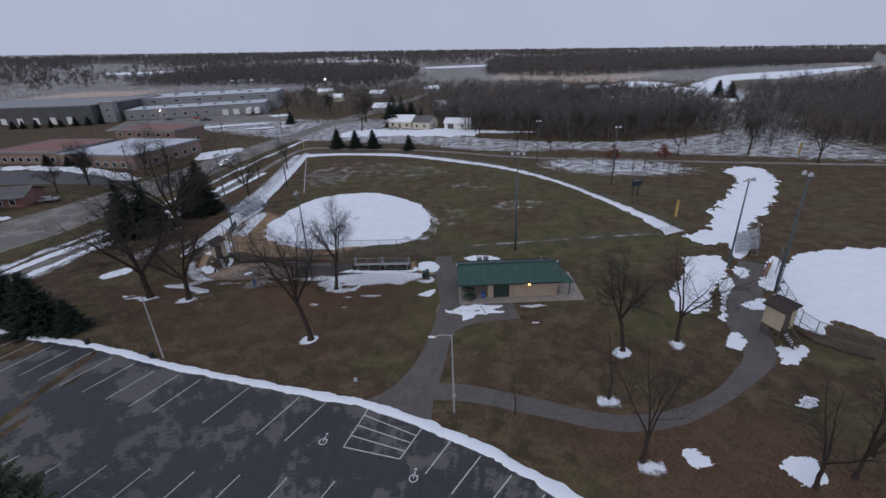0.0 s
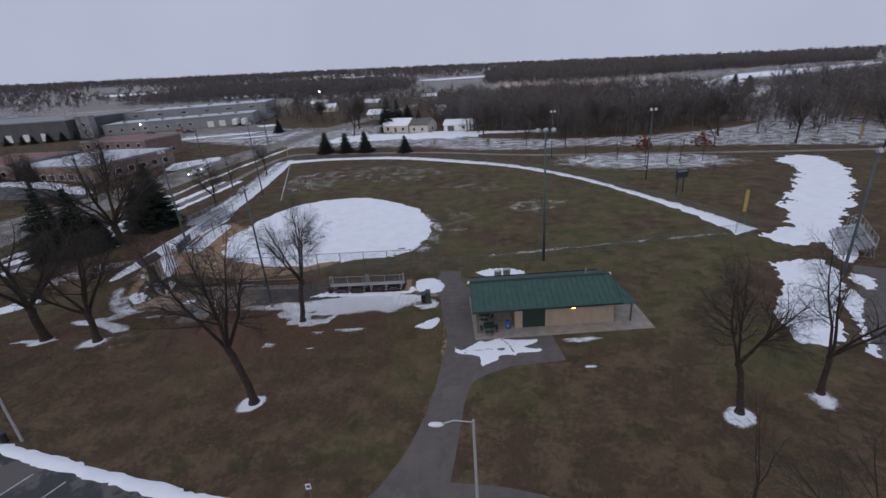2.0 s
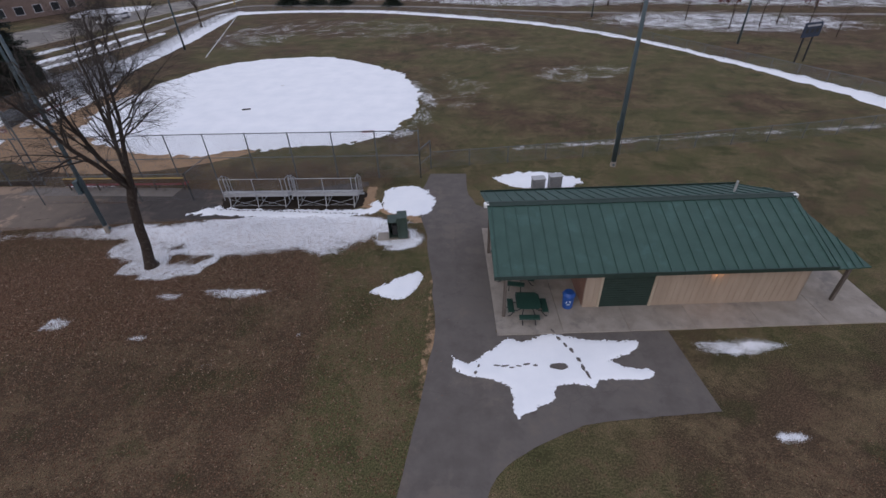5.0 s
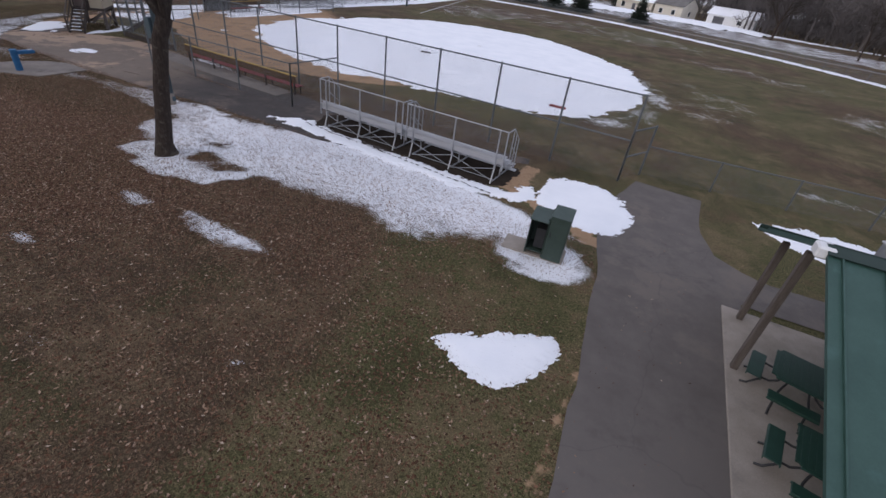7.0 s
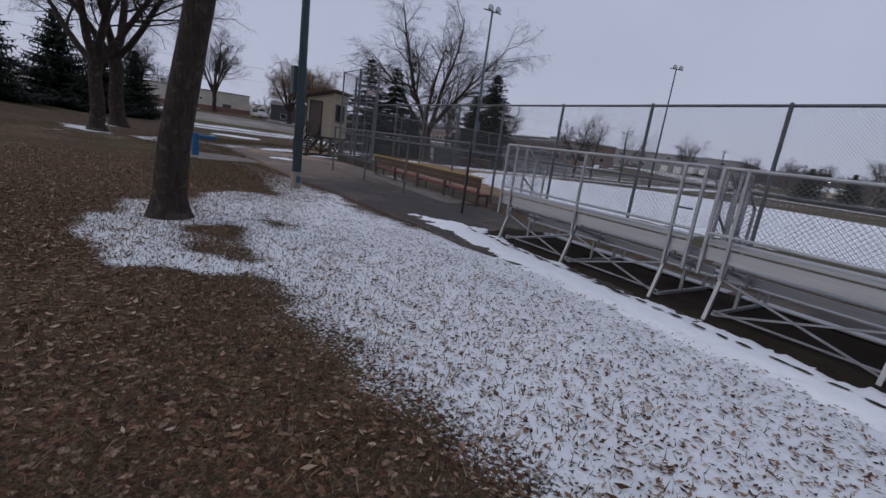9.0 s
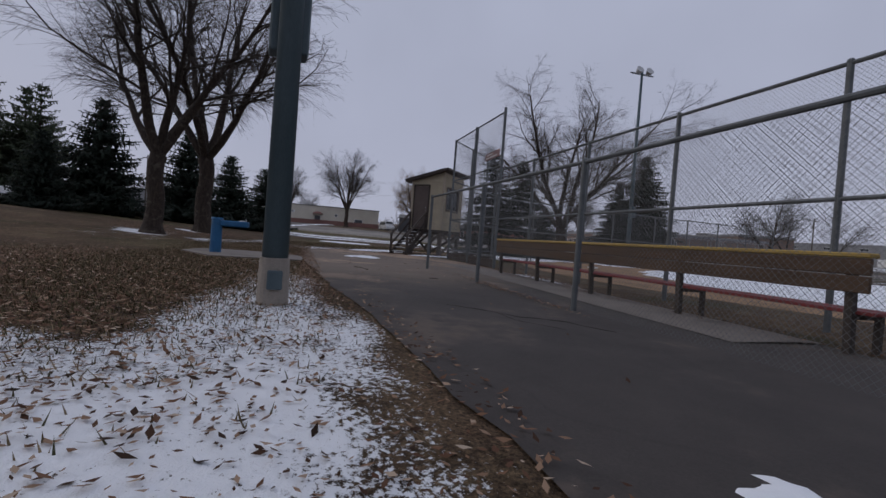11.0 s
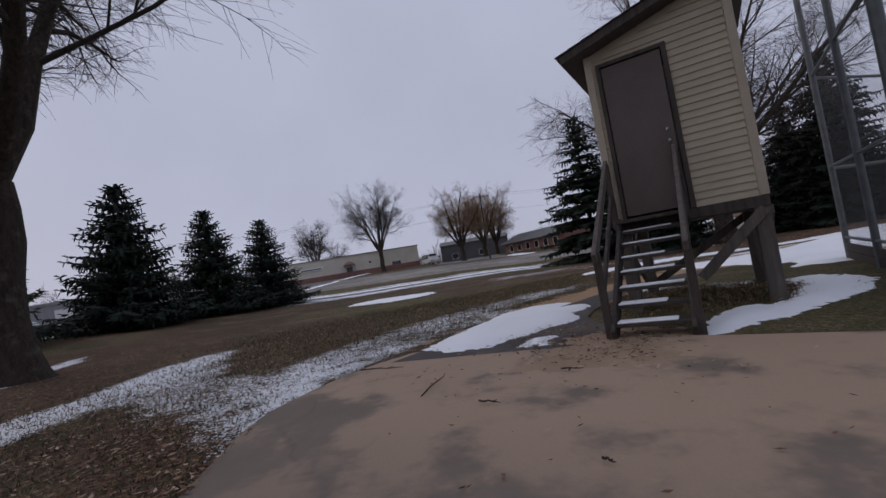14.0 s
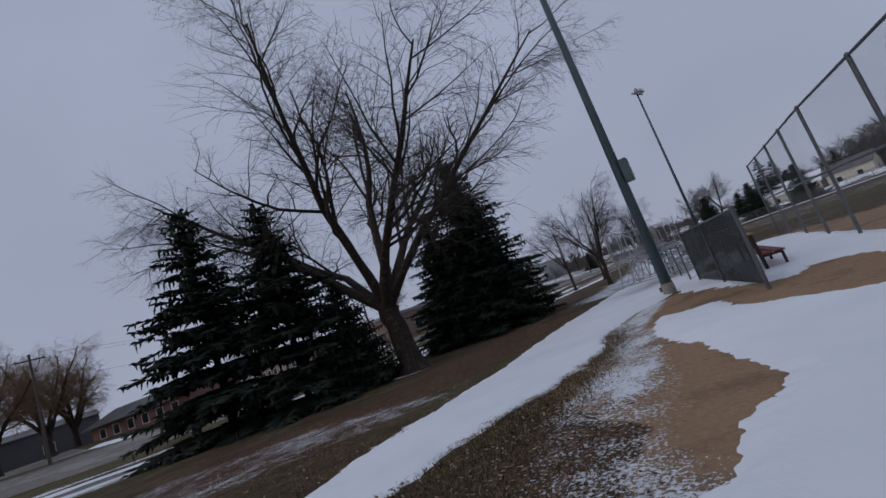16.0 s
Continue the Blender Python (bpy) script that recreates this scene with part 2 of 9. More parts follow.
def asphalt_material(name, lo, hi, patch, sandy=0.0, wet=0.0, wash=None):
    m, nd, lk, b = material(name, 0.85, 0, 0.35)
    pos = nd.new("ShaderNodeNewGeometry").outputs["Position"]
    big, mid, fine = noise_node(nd, lk, 0.16, 6, 0.68, pos), noise_node(nd, lk, 1.3, 5, 0.65, pos), noise_node(nd, lk, 60, 3, 0.7, pos)
    f = math_node(nd, lk, "ADD", math_node(nd, lk, "MULTIPLY", mid, 0.6), math_node(nd, lk, "MULTIPLY", fine, 0.4))
    col = ramp_node(nd, lk, f, [(0.3, lo), (0.7, hi)])
    edge = step_node(nd, lk, math_node(nd, lk, "ADD", big, math_node(nd, lk, "MULTIPLY_ADD", mid, 0.25, -0.125)), 0.50, 0.56)
    col = mix_node(nd, lk, math_node(nd, lk, "MULTIPLY", edge, 0.8), col, mix_node(nd, lk, fine, patch, tuple(1.35 * c for c in patch)))
    if sandy:
        sm = step_node(nd, lk, math_node(nd, lk, "ADD", noise_node(nd, lk, 0.32, 6, 0.7, pos), math_node(nd, lk, "MULTIPLY_ADD", mid, 0.3, -0.15)), 0.52, 0.66)
        if wash:
            # sand lies ever thicker from one end of the walk to the other
            sp = nd.new("ShaderNodeSeparateXYZ")
            lk.new(pos, sp.inputs[0])
            along = step_node(nd, lk, math_node(nd, lk, "ADD", sp.outputs["X"], math_node(nd, lk, "MULTIPLY_ADD", big, 8.0, -4.0)), *wash)
            col = mix_node(nd, lk, math_node(nd, lk, "MULTIPLY", along, 0.78), col, mix_node(nd, lk, mid, (0.165, 0.13, 0.104), (0.27, 0.207, 0.157)))
            sm = math_node(nd, lk, "MULTIPLY", sm, math_node(nd, lk, "MULTIPLY_ADD", along, 0.8, 0.2))
            # and it has washed out widest before the booth
            fan = step_node(nd, lk, math_node(nd, lk, "SUBTRACT", sp.outputs["Y"], sp.outputs["X"]), 102.5, 107.5)
            wv = math_node(nd, lk, "ADD", noise_node(nd, lk, 0.62, 5, 0.6, pos), math_node(nd, lk, "MULTIPLY_ADD", mid, 0.22, -0.11))
            wv = step_node(nd, lk, math_node(nd, lk, "ADD", wv, math_node(nd, lk, "MULTIPLY_ADD", fan, 0.2, -0.14)), 0.45, 0.57)
            sm = math_node(nd, lk, "MAXIMUM", sm, math_node(nd, lk, "MULTIPLY", wv, fan))
        col = mix_node(nd, lk, math_node(nd, lk, "MULTIPLY", sm, sandy), col, mix_node(nd, lk, fine, (0.34, 0.235, 0.16), (0.47, 0.335, 0.235)))
    # cracks
    vo = nd.new("ShaderNodeTexVoronoi")
    vo.feature, vo.inputs["Scale"].default_value = "DISTANCE_TO_EDGE", 0.16
    warp = nd.new("ShaderNodeVectorMath")
    warp.operation = "ADD"
    lk.new(pos, warp.inputs[0])
    nz = nd.new("ShaderNodeTexNoise")
    nz.inputs["Scale"].default_value = 0.9
    lk.new(pos, nz.inputs["Vector"])
    lk.new(nz.outputs["Color"], warp.inputs[1])
    lk.new(warp.outputs[0], vo.inputs["Vector"])
    crack = step_node(nd, lk, vo.outputs["Distance"], 0.004, 0.001)
    col = mix_node(nd, lk, math_node(nd, lk, "MULTIPLY", crack, 0.12), col, (0.014, 0.013, 0.013))
    lk.new(col, b.inputs["Base Color"])
    if wet:
        lk.new(math_node(nd, lk, "MULTIPLY_ADD", edge, 0.35, 0.5), b.inputs["Roughness"])
    bump_node(nd, lk, b, fine, 0.35, 0.006)
    return m


SNOW = snow_material("old_snow")
TURF = ground_material()
ASPHALT_PATH = asphalt_material("path_asphalt", (0.092, 0.079, 0.071), (0.148, 0.129, 0.116), (0.112, 0.098, 0.088), 0.07)
ASPHALT_END = asphalt_material("worn_walk_asphalt", (0.050, 0.043, 0.039), (0.095, 0.081, 0.072), (0.072, 0.062, 0.055), 0.15)
ASPHALT_SANDY = asphalt_material("sandy_path_asphalt", (0.040, 0.034, 0.031), (0.078, 0.066, 0.059), (0.058, 0.049, 0.044), 0.88, 0.0, (-25.5, -31.5))
ASPHALT_LOT = asphalt_material("lot_asphalt", (0.030, 0.029, 0.029), (0.058, 0.056, 0.055), (0.125, 0.115, 0.105), 0.0, 1)
ASPHALT_ROAD = asphalt_material("road_asphalt", (0.15, 0.135, 0.12), (0.22, 0.20, 0.18), (0.25, 0.23, 0.20), 0.0)
CONCRETE = worn("concrete", (0.22, 0.19, 0.16), (0.37, 0.325, 0.28), 1.2, 45, 0.9, stain=(0.2, 0.18, 0.16))
PAINT_WHITE = worn("white_line_paint", (0.4, 0.4, 0.4), (0.66, 0.66, 0.64), 4, 60, 0.8)
GALV = worn("galvanised_steel", (0.30, 0.31, 0.325), (0.46, 0.47, 0.48), 4, 60, 0.55, 0.75, 0.08)
GALV_DARK = worn("weathered_galvanised_steel", (0.085, 0.095, 0.10), (0.16, 0.17, 0.175), 4, 60, 0.6, 0.3, 0.08)
WIRE = worn("fence_wire", (0.115, 0.12, 0.125), (0.19, 0.195, 0.20), 6, 60, 0.6, 0.3, 0.05)
ALU = worn("aluminium_plank", (0.36, 0.365, 0.37), (0.52, 0.52, 0.525), 3, 70, 0.5, 0.8, 0.06, stretch=(0.15, 6, 6))
BARK = worn("grey_brown_bark", (0.014, 0.009, 0.007), (0.075, 0.054, 0.040), 7, 30, 0.95, bump=1.0, dist=0.05, stretch=(2.4, 2.4, 0.5), stain=(0.105, 0.088, 0.07))
TWIG = worn("bare_twig_bark", (0.028, 0.022, 0.018), (0.066, 0.054, 0.045), 3, 20, 0.95)
ROOF_GREEN = worn("green_roof_steel", (0.024, 0.062, 0.050), (0.043, 0.094, 0.076), 1.5, 30, 0.5, 0.0, 0.05, stain=(0.05, 0.11, 0.095))
TAN_STEEL = worn("tan_wall_steel", (0.30, 0.235, 0.18), (0.40, 0.32, 0.25), 1.2, 30, 0.6, 0.0, 0.05, stretch=(2, 2, 0.4))
BROWN_WALL = worn("brown_plywood", (0.17, 0.09, 0.065), (0.26, 0.15, 0.11), 2, 30, 0.8)
DOOR_GREEN = worn("dark_green_door", (0.012, 0.028, 0.022), (0.025, 0.045, 0.036), 2, 40, 0.55)
CABINET_GREEN = worn("green_cabinet_paint", (0.028, 0.048, 0.038), (0.05, 0.075, 0.062), 2, 40, 0.5)
TABLE_GREEN = worn("green_coated_steel", (0.010, 0.040, 0.028), (0.022, 0.06, 0.045), 4, 50, 0.45)
BLACK_STEEL = worn("black_steel", (0.012, 0.012, 0.013), (0.03, 0.03, 0.03), 4, 50, 0.5)
BIN_BLUE = worn("blue_plastic", (0.008, 0.055, 0.24), (0.02, 0.09, 0.33), 3, 40, 0.45)
FOUNTAIN_BLUE = worn("blue_paint", (0.010, 0.085, 0.20), (0.022, 0.13, 0.27), 5, 50, 0.55, stain=(0.02, 0.07, 0.13))
SIDING = worn("tan_lap_siding", (0.36, 0.305, 0.215), (0.47, 0.405, 0.295), 1.5, 30, 0.65, rand=0.08, stretch=(1, 1, 3))
SIDING_TRIM = worn("tan_trim", (0.34, 0.285, 0.215), (0.44, 0.375, 0.29), 1.5, 30, 0.65)
BOOTH_DOOR = worn("brown_door_paint", (0.080, 0.060, 0.052), (0.12, 0.092, 0.08), 2, 30, 0.6)
SHINGLE = worn("brown_shingle", (0.030, 0.022, 0.020), (0.068, 0.05, 0.045), 4, 40, 0.9, rand=0.3)
DARK_WOOD = worn("dark_weathered_wood", (0.030, 0.024, 0.021), (0.085, 0.068, 0.058), 3, 26, 0.85, bump=0.4, dist=0.006, stretch=(4, 4, 0.5))
GREY_WOOD = worn("grey_weathered_wood", (0.065, 0.053, 0.046), (0.145, 0.122, 0.106), 3, 26, 0.85, bump=0.4, dist=0.006, stretch=(4, 4, 0.5))
BENCH_WOOD = worn("stained_bench_wood", (0.055, 0.033, 0.020), (0.115, 0.070, 0.042), 3, 26, 0.75, stretch=(0.5, 5, 5))
RED_PAINT = worn("red_bench_paint", (0.15, 0.025, 0.025), (0.25, 0.045, 0.045), 3, 26, 0.7)
YELLOW = worn("yellow_plastic_cap", (0.34, 0.22, 0.05), (0.46, 0.31, 0.08), 3, 26, 0.6)
POLE_GREEN = worn("grey_green_pole", (0.046, 0.072, 0.082), (0.082, 0.114, 0.128), 1.5, 30, 0.55, stretch=(2, 2, 0.5))
POLE_WOOD = worn("utility_pole_wood", (0.06, 0.047, 0.038), (0.12, 0.098, 0.08), 3, 26, 0.9, stretch=(4, 4, 0.4))
LAMP_METAL = worn("pale_lamp_metal", (0.36, 0.36, 0.36), (0.5, 0.5, 0.5), 3, 40, 0.5, 0.3)
WHITE_PAINT = worn("white_paint", (0.66, 0.66, 0.65), (0.8, 0.8, 0.79), 2, 30, 0.6)
NEEDLE = worn("spruce_needles", (0.007, 0.013, 0.009), (0.024, 0.036, 0.023), 1.5, 30, 0.9)
PINE_NEEDLE = worn("pine_needles", (0.03, 0.046, 0.027), (0.092, 0.106, 0.06), 1.5, 30, 0.9)
# paler than TWIG: the haze over distant woods is put into this colour
WOODS = worn("hazed_bare_twigs", (0.095, 0.084, 0.080), (0.155, 0.138, 0.132), 0.05, 0.6, 0.95)
WILLOW_TWIG = worn("willow_twigs", (0.15, 0.095, 0.055), (0.26, 0.17, 0.1), 1.5, 20, 0.95)
RUSSET = worn("russet_leaves", (0.10, 0.035, 0.025), (0.19, 0.075, 0.05), 2, 20, 0.9)
BRICK = worn("salmon_brick", (0.19, 0.13, 0.105), (0.27, 0.19, 0.155), 0.6, 8, 0.9)
GREY_PANEL = worn("grey_wall_panel", (0.21, 0.21, 0.215), (0.31, 0.31, 0.315), 0.2, 4, 0.8, stretch=(3, 3, 0.3))
DARK_PANEL = worn("dark_wall_panel", (0.07, 0.07, 0.075), (0.12, 0.12, 0.125), 0.2, 4, 0.8)
PALE_ROOF = worn("pale_flat_roof", (0.45, 0.47, 0.5), (0.62, 0.64, 0.67), 0.08, 2, 0.85)
CREAM = worn("cream_siding", (0.55, 0.5, 0.41), (0.68, 0.63, 0.53), 0.5, 8, 0.8)
ASPHALT_ROOF = worn("grey_shingle_roof", (0.10, 0.095, 0.09), (0.2, 0.19, 0.18), 0.5, 8, 0.9)
RED_BAND = worn("red_brown_band", (0.20, 0.10, 0.085), (0.28, 0.15, 0.125), 0.5, 8, 0.85)


def cloth_material(name, colour, gaps):
    """Woven mesh cloth that lets part of the light through its gaps."""
    m, nd, lk, b = material(name, 0.9, 0, 0.2)
    pos = nd.new("ShaderNodeNewGeometry").outputs["Position"]
    lk.new(mix_node(nd, lk, noise_node(nd, lk, 1.8, 5, 0.6, pos), colour, tuple(1.6 * c for c in colour)), b.inputs["Base Color"])
    lk.new(math_node(nd, lk, "MULTIPLY_ADD", noise_node(nd, lk, 0.9, 3, 0.5, pos), 0.3, 0.85 - gaps), b.inputs["Alpha"])
    return m


WINDSCREEN = cloth_material("windscreen_cloth", (0.045, 0.05, 0.052), 0.25)


def glass_material(name, tint):
    m, nd, lk, b = material(name, 0.08, 0.0, 0.6)
    b.inputs["Base Color"].default_value = rgb(tint)
    n = noise_node(nd, lk, 0.8, 3)
    lk.new(math_node(nd, lk, "MULTIPLY_ADD", n, 0.15, 0.04), b.inputs["Roughness"])
    return m


DARK_GLASS = glass_material("dark_window_glass", (0.02, 0.024, 0.028))


def glow_material(name, colour, strength):
    m, nd, lk, b = material(name, 0.4)
    b.inputs["Emission Color"].default_value, b.inputs["Emission Strength"].default_value = rgb(colour), strength
    b.inputs["Base Color"].default_value = rgb(colour)
    return m


LAMP_WARM = glow_material("warm_wall_lamp", (1.0, 0.45, 0.12), 14.0)
HEADLIGHT = glow_material("headlight_glow", (1.0, 0.9, 0.75), 10.0)

FADED_SIGN = worn("faded_red_sign", (0.22, 0.10, 0.10), (0.36, 0.22, 0.21), 2, 20, 0.6)

# ---- building tools ----
def mesh_ob(name, verts, faces, mat, parent=None, smooth=False, label=""):
    me = bpy.data.meshes.new(name)
    me.from_pydata([tuple(v) for v in verts], [], faces)
    me.materials.append(mat)
    if smooth:
        me.polygons.foreach_set("use_smooth", [True] * len(me.polygons))
    ob = new(name, me)
    if parent:
        ob.parent = parent
    if label:
        ob["label"] = label
    return ob


def part(name, bm, mat, parent=None, label="", smooth=False):
    """One mesh object from a bmesh."""
    me = bpy.data.meshes.new(name)
    bm.normal_update()
    bm.to_mesh(me)
    bm.free()
    for mm in mat if isinstance(mat, (list, tuple)) else [mat]:
        me.materials.append(mm)
    if smooth:
        me.polygons.foreach_set("use_smooth", [True] * len(me.polygons))
    ob = new(name, me)
    if parent:
        ob.parent = parent
    if label:
        ob["label"] = label
    return ob


def thing(name, m, label, category, group="", kind=""):
    ob = new(name)
    ob.matrix_world = m
    return tagged(ob, label, category, group, kind)


def box(bm, lo, hi, bevel=0.0, m=None):
    """An upright box between two corners, its edges bevelled."""
    lo, hi = Vector(lo), Vector(hi)
    made = bmesh.ops.create_cube(bm, size=1.0, matrix=Matrix.Translation((lo + hi) / 2) @ Matrix.Diagonal((*(hi - lo), 1)))["verts"]
    if bevel:
        edges = list({e for v in made for e in v.link_edges})
        out = bmesh.ops.bevel(bm, geom=edges, offset=bevel, segments=1, affect="EDGES", clamp_overlap=True)
        made = list({v for f in out["faces"] for v in f.verts} | {v for v in made if v.is_valid})
    if m is not None:
        bmesh.ops.transform(bm, matrix=m, verts=[v for v in made if v.is_valid])
    return made


def rod(bm, a, b, r, sides=8, r2=None):
    """A round bar from a to b."""
    a, b = Vector(a), Vector(b)
    d = b - a
    q = d.to_track_quat("Z", "Y").to_matrix().to_4x4()
    bmesh.ops.create_cone(bm, cap_ends=True, segments=sides, radius1=r, radius2=r if r2 is None else r2, depth=d.length, matrix=Matrix.Translation((a + b) / 2) @ q)


def beam(bm, a, b, w, h, bevel=0.0, up=(0, 0, 1)):
    """A rectangular bar from a to b, w wide and h high."""
    a, b = Vector(a), Vector(b)
    z = (b - a).normalized()
    y = Vector(up)
    if abs(z.dot(y)) > 0.98:
        y = Vector((0, 1, 0))
    x = y.cross(z).normalized()
    y = z.cross(x)
    m = Matrix((x, y, z)).transposed().to_4x4()
    m.translation = (a + b) / 2
    box(bm, (-w / 2, -h / 2, -(b - a).length / 2), (w / 2, h / 2, (b - a).length / 2), bevel, m)


def spline(points, step):
    """A smooth line through a few points, at even steps."""
    p = [np.array(q, float) for q in points]
    p = [2 * p[0] - p[1]] + p + [2 * p[-1] - p[-2]]
    out = []
    for i in range(1, len(p) - 2):
        n = max(1, int(np.linalg.norm(p[i + 1] - p[i]) / step))
        for k in range(n):
            t = k / n
            out.append(0.5 * (2 * p[i] + (p[i + 1] - p[i - 1]) * t + (2 * p[i - 1] - 5 * p[i] + 4 * p[i + 1] - p[i + 2]) * t * t + (3 * p[i] - p[i - 1] - 3 * p[i + 1] + p[i + 2]) * t ** 3))
    out.append(p[-2])
    return np.array(out)


def fuzz(x, y, s, seed=0.0):
    return noise.fractal((x * s, y * s, seed), 0.9, 2.1, 5)


def ribbon(name, left, right, z, mat, step=1.0, ragged=0.0, thick=0.0, cells=1, label="", category="", kind="structure", seed=0.0):
    """A strip of ground between two lines of a few points each; ragged edges; thick: how far it stands up in the middle."""
    a, b = spline(left, step), spline(right, step)
    n = max(len(a), len(b))
    pick = lambda s: np.array([[np.interp(u, np.linspace(0, 1, len(s)), s[:, k]) for k in (0, 1)] for u in np.linspace(0, 1, n)])  # noqa: E731
    a, b = pick(a), pick(b)
    verts, faces = [], []
    for i in range(n):
        pa, pb = a[i].copy(), b[i].copy()
        if ragged:
            d = (pb - pa) / max(1e-6, np.linalg.norm(pb - pa))
            pa -= d * ragged * (fuzz(*pa, 0.5, seed) + 0.6 * fuzz(*pa, 2.5, seed + 3))
            pb += d * ragged * (fuzz(*pb, 0.5, seed + 7) + 0.6 * fuzz(*pb, 2.5, seed + 9))
        for k in range(cells + 1):
            u = k / cells
            q = pa + (pb - pa) * u
            up = thick * (1 - (2 * u - 1) ** 4) * (0.75 + 0.5 * fuzz(*q, 0.8, seed + 20)) if thick else 0.0
            verts.append((q[0], q[1], z + up + float(terrain(q[0], q[1]))))
    for i in range(n - 1):
        for k in range(cells):
            s = i * (cells + 1) + k
            faces.append((s, s + 1, s + cells + 2, s + cells + 1))
    ob = mesh_ob(name, verts, faces, mat, smooth=bool(thick))
    fix_up(ob)
    return tagged(ob, label, category, kind=kind)


def fix_up(ob):
    """Turns all faces of a flat sheet upwards."""
    bm = bmesh.new()
    bm.from_mesh(ob.data)
    bmesh.ops.reverse_faces(bm, faces=[f for f in bm.faces if (f.normal_update() or f.normal.z) < 0])
    bm.to_mesh(ob.data)
    bm.free()


def within(poly, x, y):
    ok = np.zeros(x.shape, bool)
    for (ax, ay), (bx, by) in zip(poly, np.roll(poly, -1, 0)):
        ok ^= ((ay > y) != (by > y)) & (x < (bx - ax) * (y - ay) / (by - ay + 1e-12) + ax)
    return ok


def blob(name, outline, z, mat, ragged=0.3, thick=0.04, step=0.35, freq=0.9, label="", category="snow", kind="stuff", seed=0.0, rings=6, group="", lace=0.0):
    """A lying sheet of snow: a field of heights that sinks into the ground along a ragged, laced rim."""
    line = spline(list(outline) + [outline[0]], max(step, 0.4))
    lo, hi = line.min(0) - 2.2 * ragged - 2 * step, line.max(0) + 2.2 * ragged + 2 * step
    xs, ys = np.arange(lo[0], hi[0] + step, step), np.arange(lo[1], hi[1] + step, step)
    X, Y = np.meshgrid(xs, ys)
    d = near_line(X, Y, [tuple(q) for q in line])
    d = np.where(within(line, X, Y), d, -d)
    near = np.abs(d) < 3.2 * ragged + 0.6
    N = np.zeros_like(X)
    it = zip(X[near], Y[near])
    N[near] = [fuzz(x, y, freq, seed) + 0.5 * fuzz(x, y, freq * 4.5, seed + 5) + 0.4 * fuzz(x, y, freq * 14, seed + 9) for x, y in it]
    v = (d + ragged * N * 1.3) / max(0.35, ragged)
    if lace:
        v -= lace * np.array([[max(0.0, fuzz(x, y, freq * 7, seed + 30)) for x in xs] for y in ys])
    Z = z - 0.02 + (thick + 0.02) * np.clip(v * 1.4, -1.5, 1)
    Z += np.where(v > 0.5, 0.12 * thick * np.sin(X * 1.7 + seed) * np.cos(Y * 1.3), 0)
    Z = Z + terrain(X, Y)
    idx = np.arange(X.size).reshape(X.shape)
    keep = np.maximum.reduce([v[:-1, :-1], v[1:, :-1], v[:-1, 1:], v[1:, 1:]]) > -0.35
    f = np.stack([idx[:-1, :-1][keep], idx[:-1, 1:][keep], idx[1:, 1:][keep], idx[1:, :-1][keep]], 1)
    used, inv = np.unique(f, return_inverse=True)
    verts = np.stack([X, Y, Z], -1).reshape(-1, 3)[used]
    ob = mesh_ob(name, verts.tolist(), inv.reshape(-1, 4).tolist(), mat, smooth=True)
    return tagged(ob, label, category, group, kind)


class Tubes:
    """Gathers tapered tubes into one mesh."""

    def __init__(self):
        self.verts, self.faces = [], []

    def tube(self, pts, radii, sides):
        start, n = len(self.verts), len(pts)
        p = np.array(pts)
        d = np.empty_like(p)
        d[1:-1], d[0], d[-1] = p[2:] - p[:-2], p[1] - p[0], p[-1] - p[-2]
        d /= np.sqrt((d * d).sum(1))[:, None] + 1e-9
        up = np.abs(d[:, 2]) < 0.9
        # across: d x z, or d x x for upright runs
        x = np.where(up[:, None], np.stack([d[:, 1], -d[:, 0], 0 * d[:, 0]], 1), np.stack([0 * d[:, 0], d[:, 2], -d[:, 1]], 1))
        x /= np.sqrt((x * x).sum(1))[:, None] + 1e-9
        y = np.stack([d[:, 1] * x[:, 2] - d[:, 2] * x[:, 1], d[:, 2] * x[:, 0] - d[:, 0] * x[:, 2], d[:, 0] * x[:, 1] - d[:, 1] * x[:, 0]], 1)
        a = np.arange(sides) * (2 * math.pi / sides)
        r = np.array(radii)[:, None, None]
        ring = p[:, None] + r * (np.cos(a)[None, :, None] * x[:, None] + np.sin(a)[None, :, None] * y[:, None])
        self.verts.extend(ring.reshape(-1, 3))
        for i in range(n - 1):
            s = start + i * sides
            self.faces.extend((s + k, s + (k + 1) % sides, s + (k + 1) % sides + sides, s + k + sides) for k in range(sides))

    def mesh(self, name, mat, smooth=True):
        me = bpy.data.meshes.new(name)
        me.from_pydata(np.array(self.verts).tolist(), [], self.faces)
        me.materials.append(mat)
        if smooth:
            me.polygons.foreach_set("use_smooth", [True] * len(me.polygons))
        return me

# ---- ground sheet ----
def axis(lo, hi, step, mid_lo, mid_hi, mid_step, far):
    a = list(np.arange(lo, hi + 1e-6, step))
    left = [v for v in np.arange(mid_lo, lo - 1e-6, mid_step) if v < lo - 0.5 * mid_step]
    right = [v for v in np.arange(mid_hi, hi + 1e-6, -mid_step) if v > hi + 0.5 * mid_step][::-1]
    out, v, s = [], right[-1], mid_step
    while v < far:
        s *= 1.28
        v += s
        out.append(v)
    inn, v, s = [], left[0], mid_step
    while v > -far:
        s *= 1.28
        v -= s
        inn.append(v)
    return np.array(inn[::-1] + left + a + right + out)


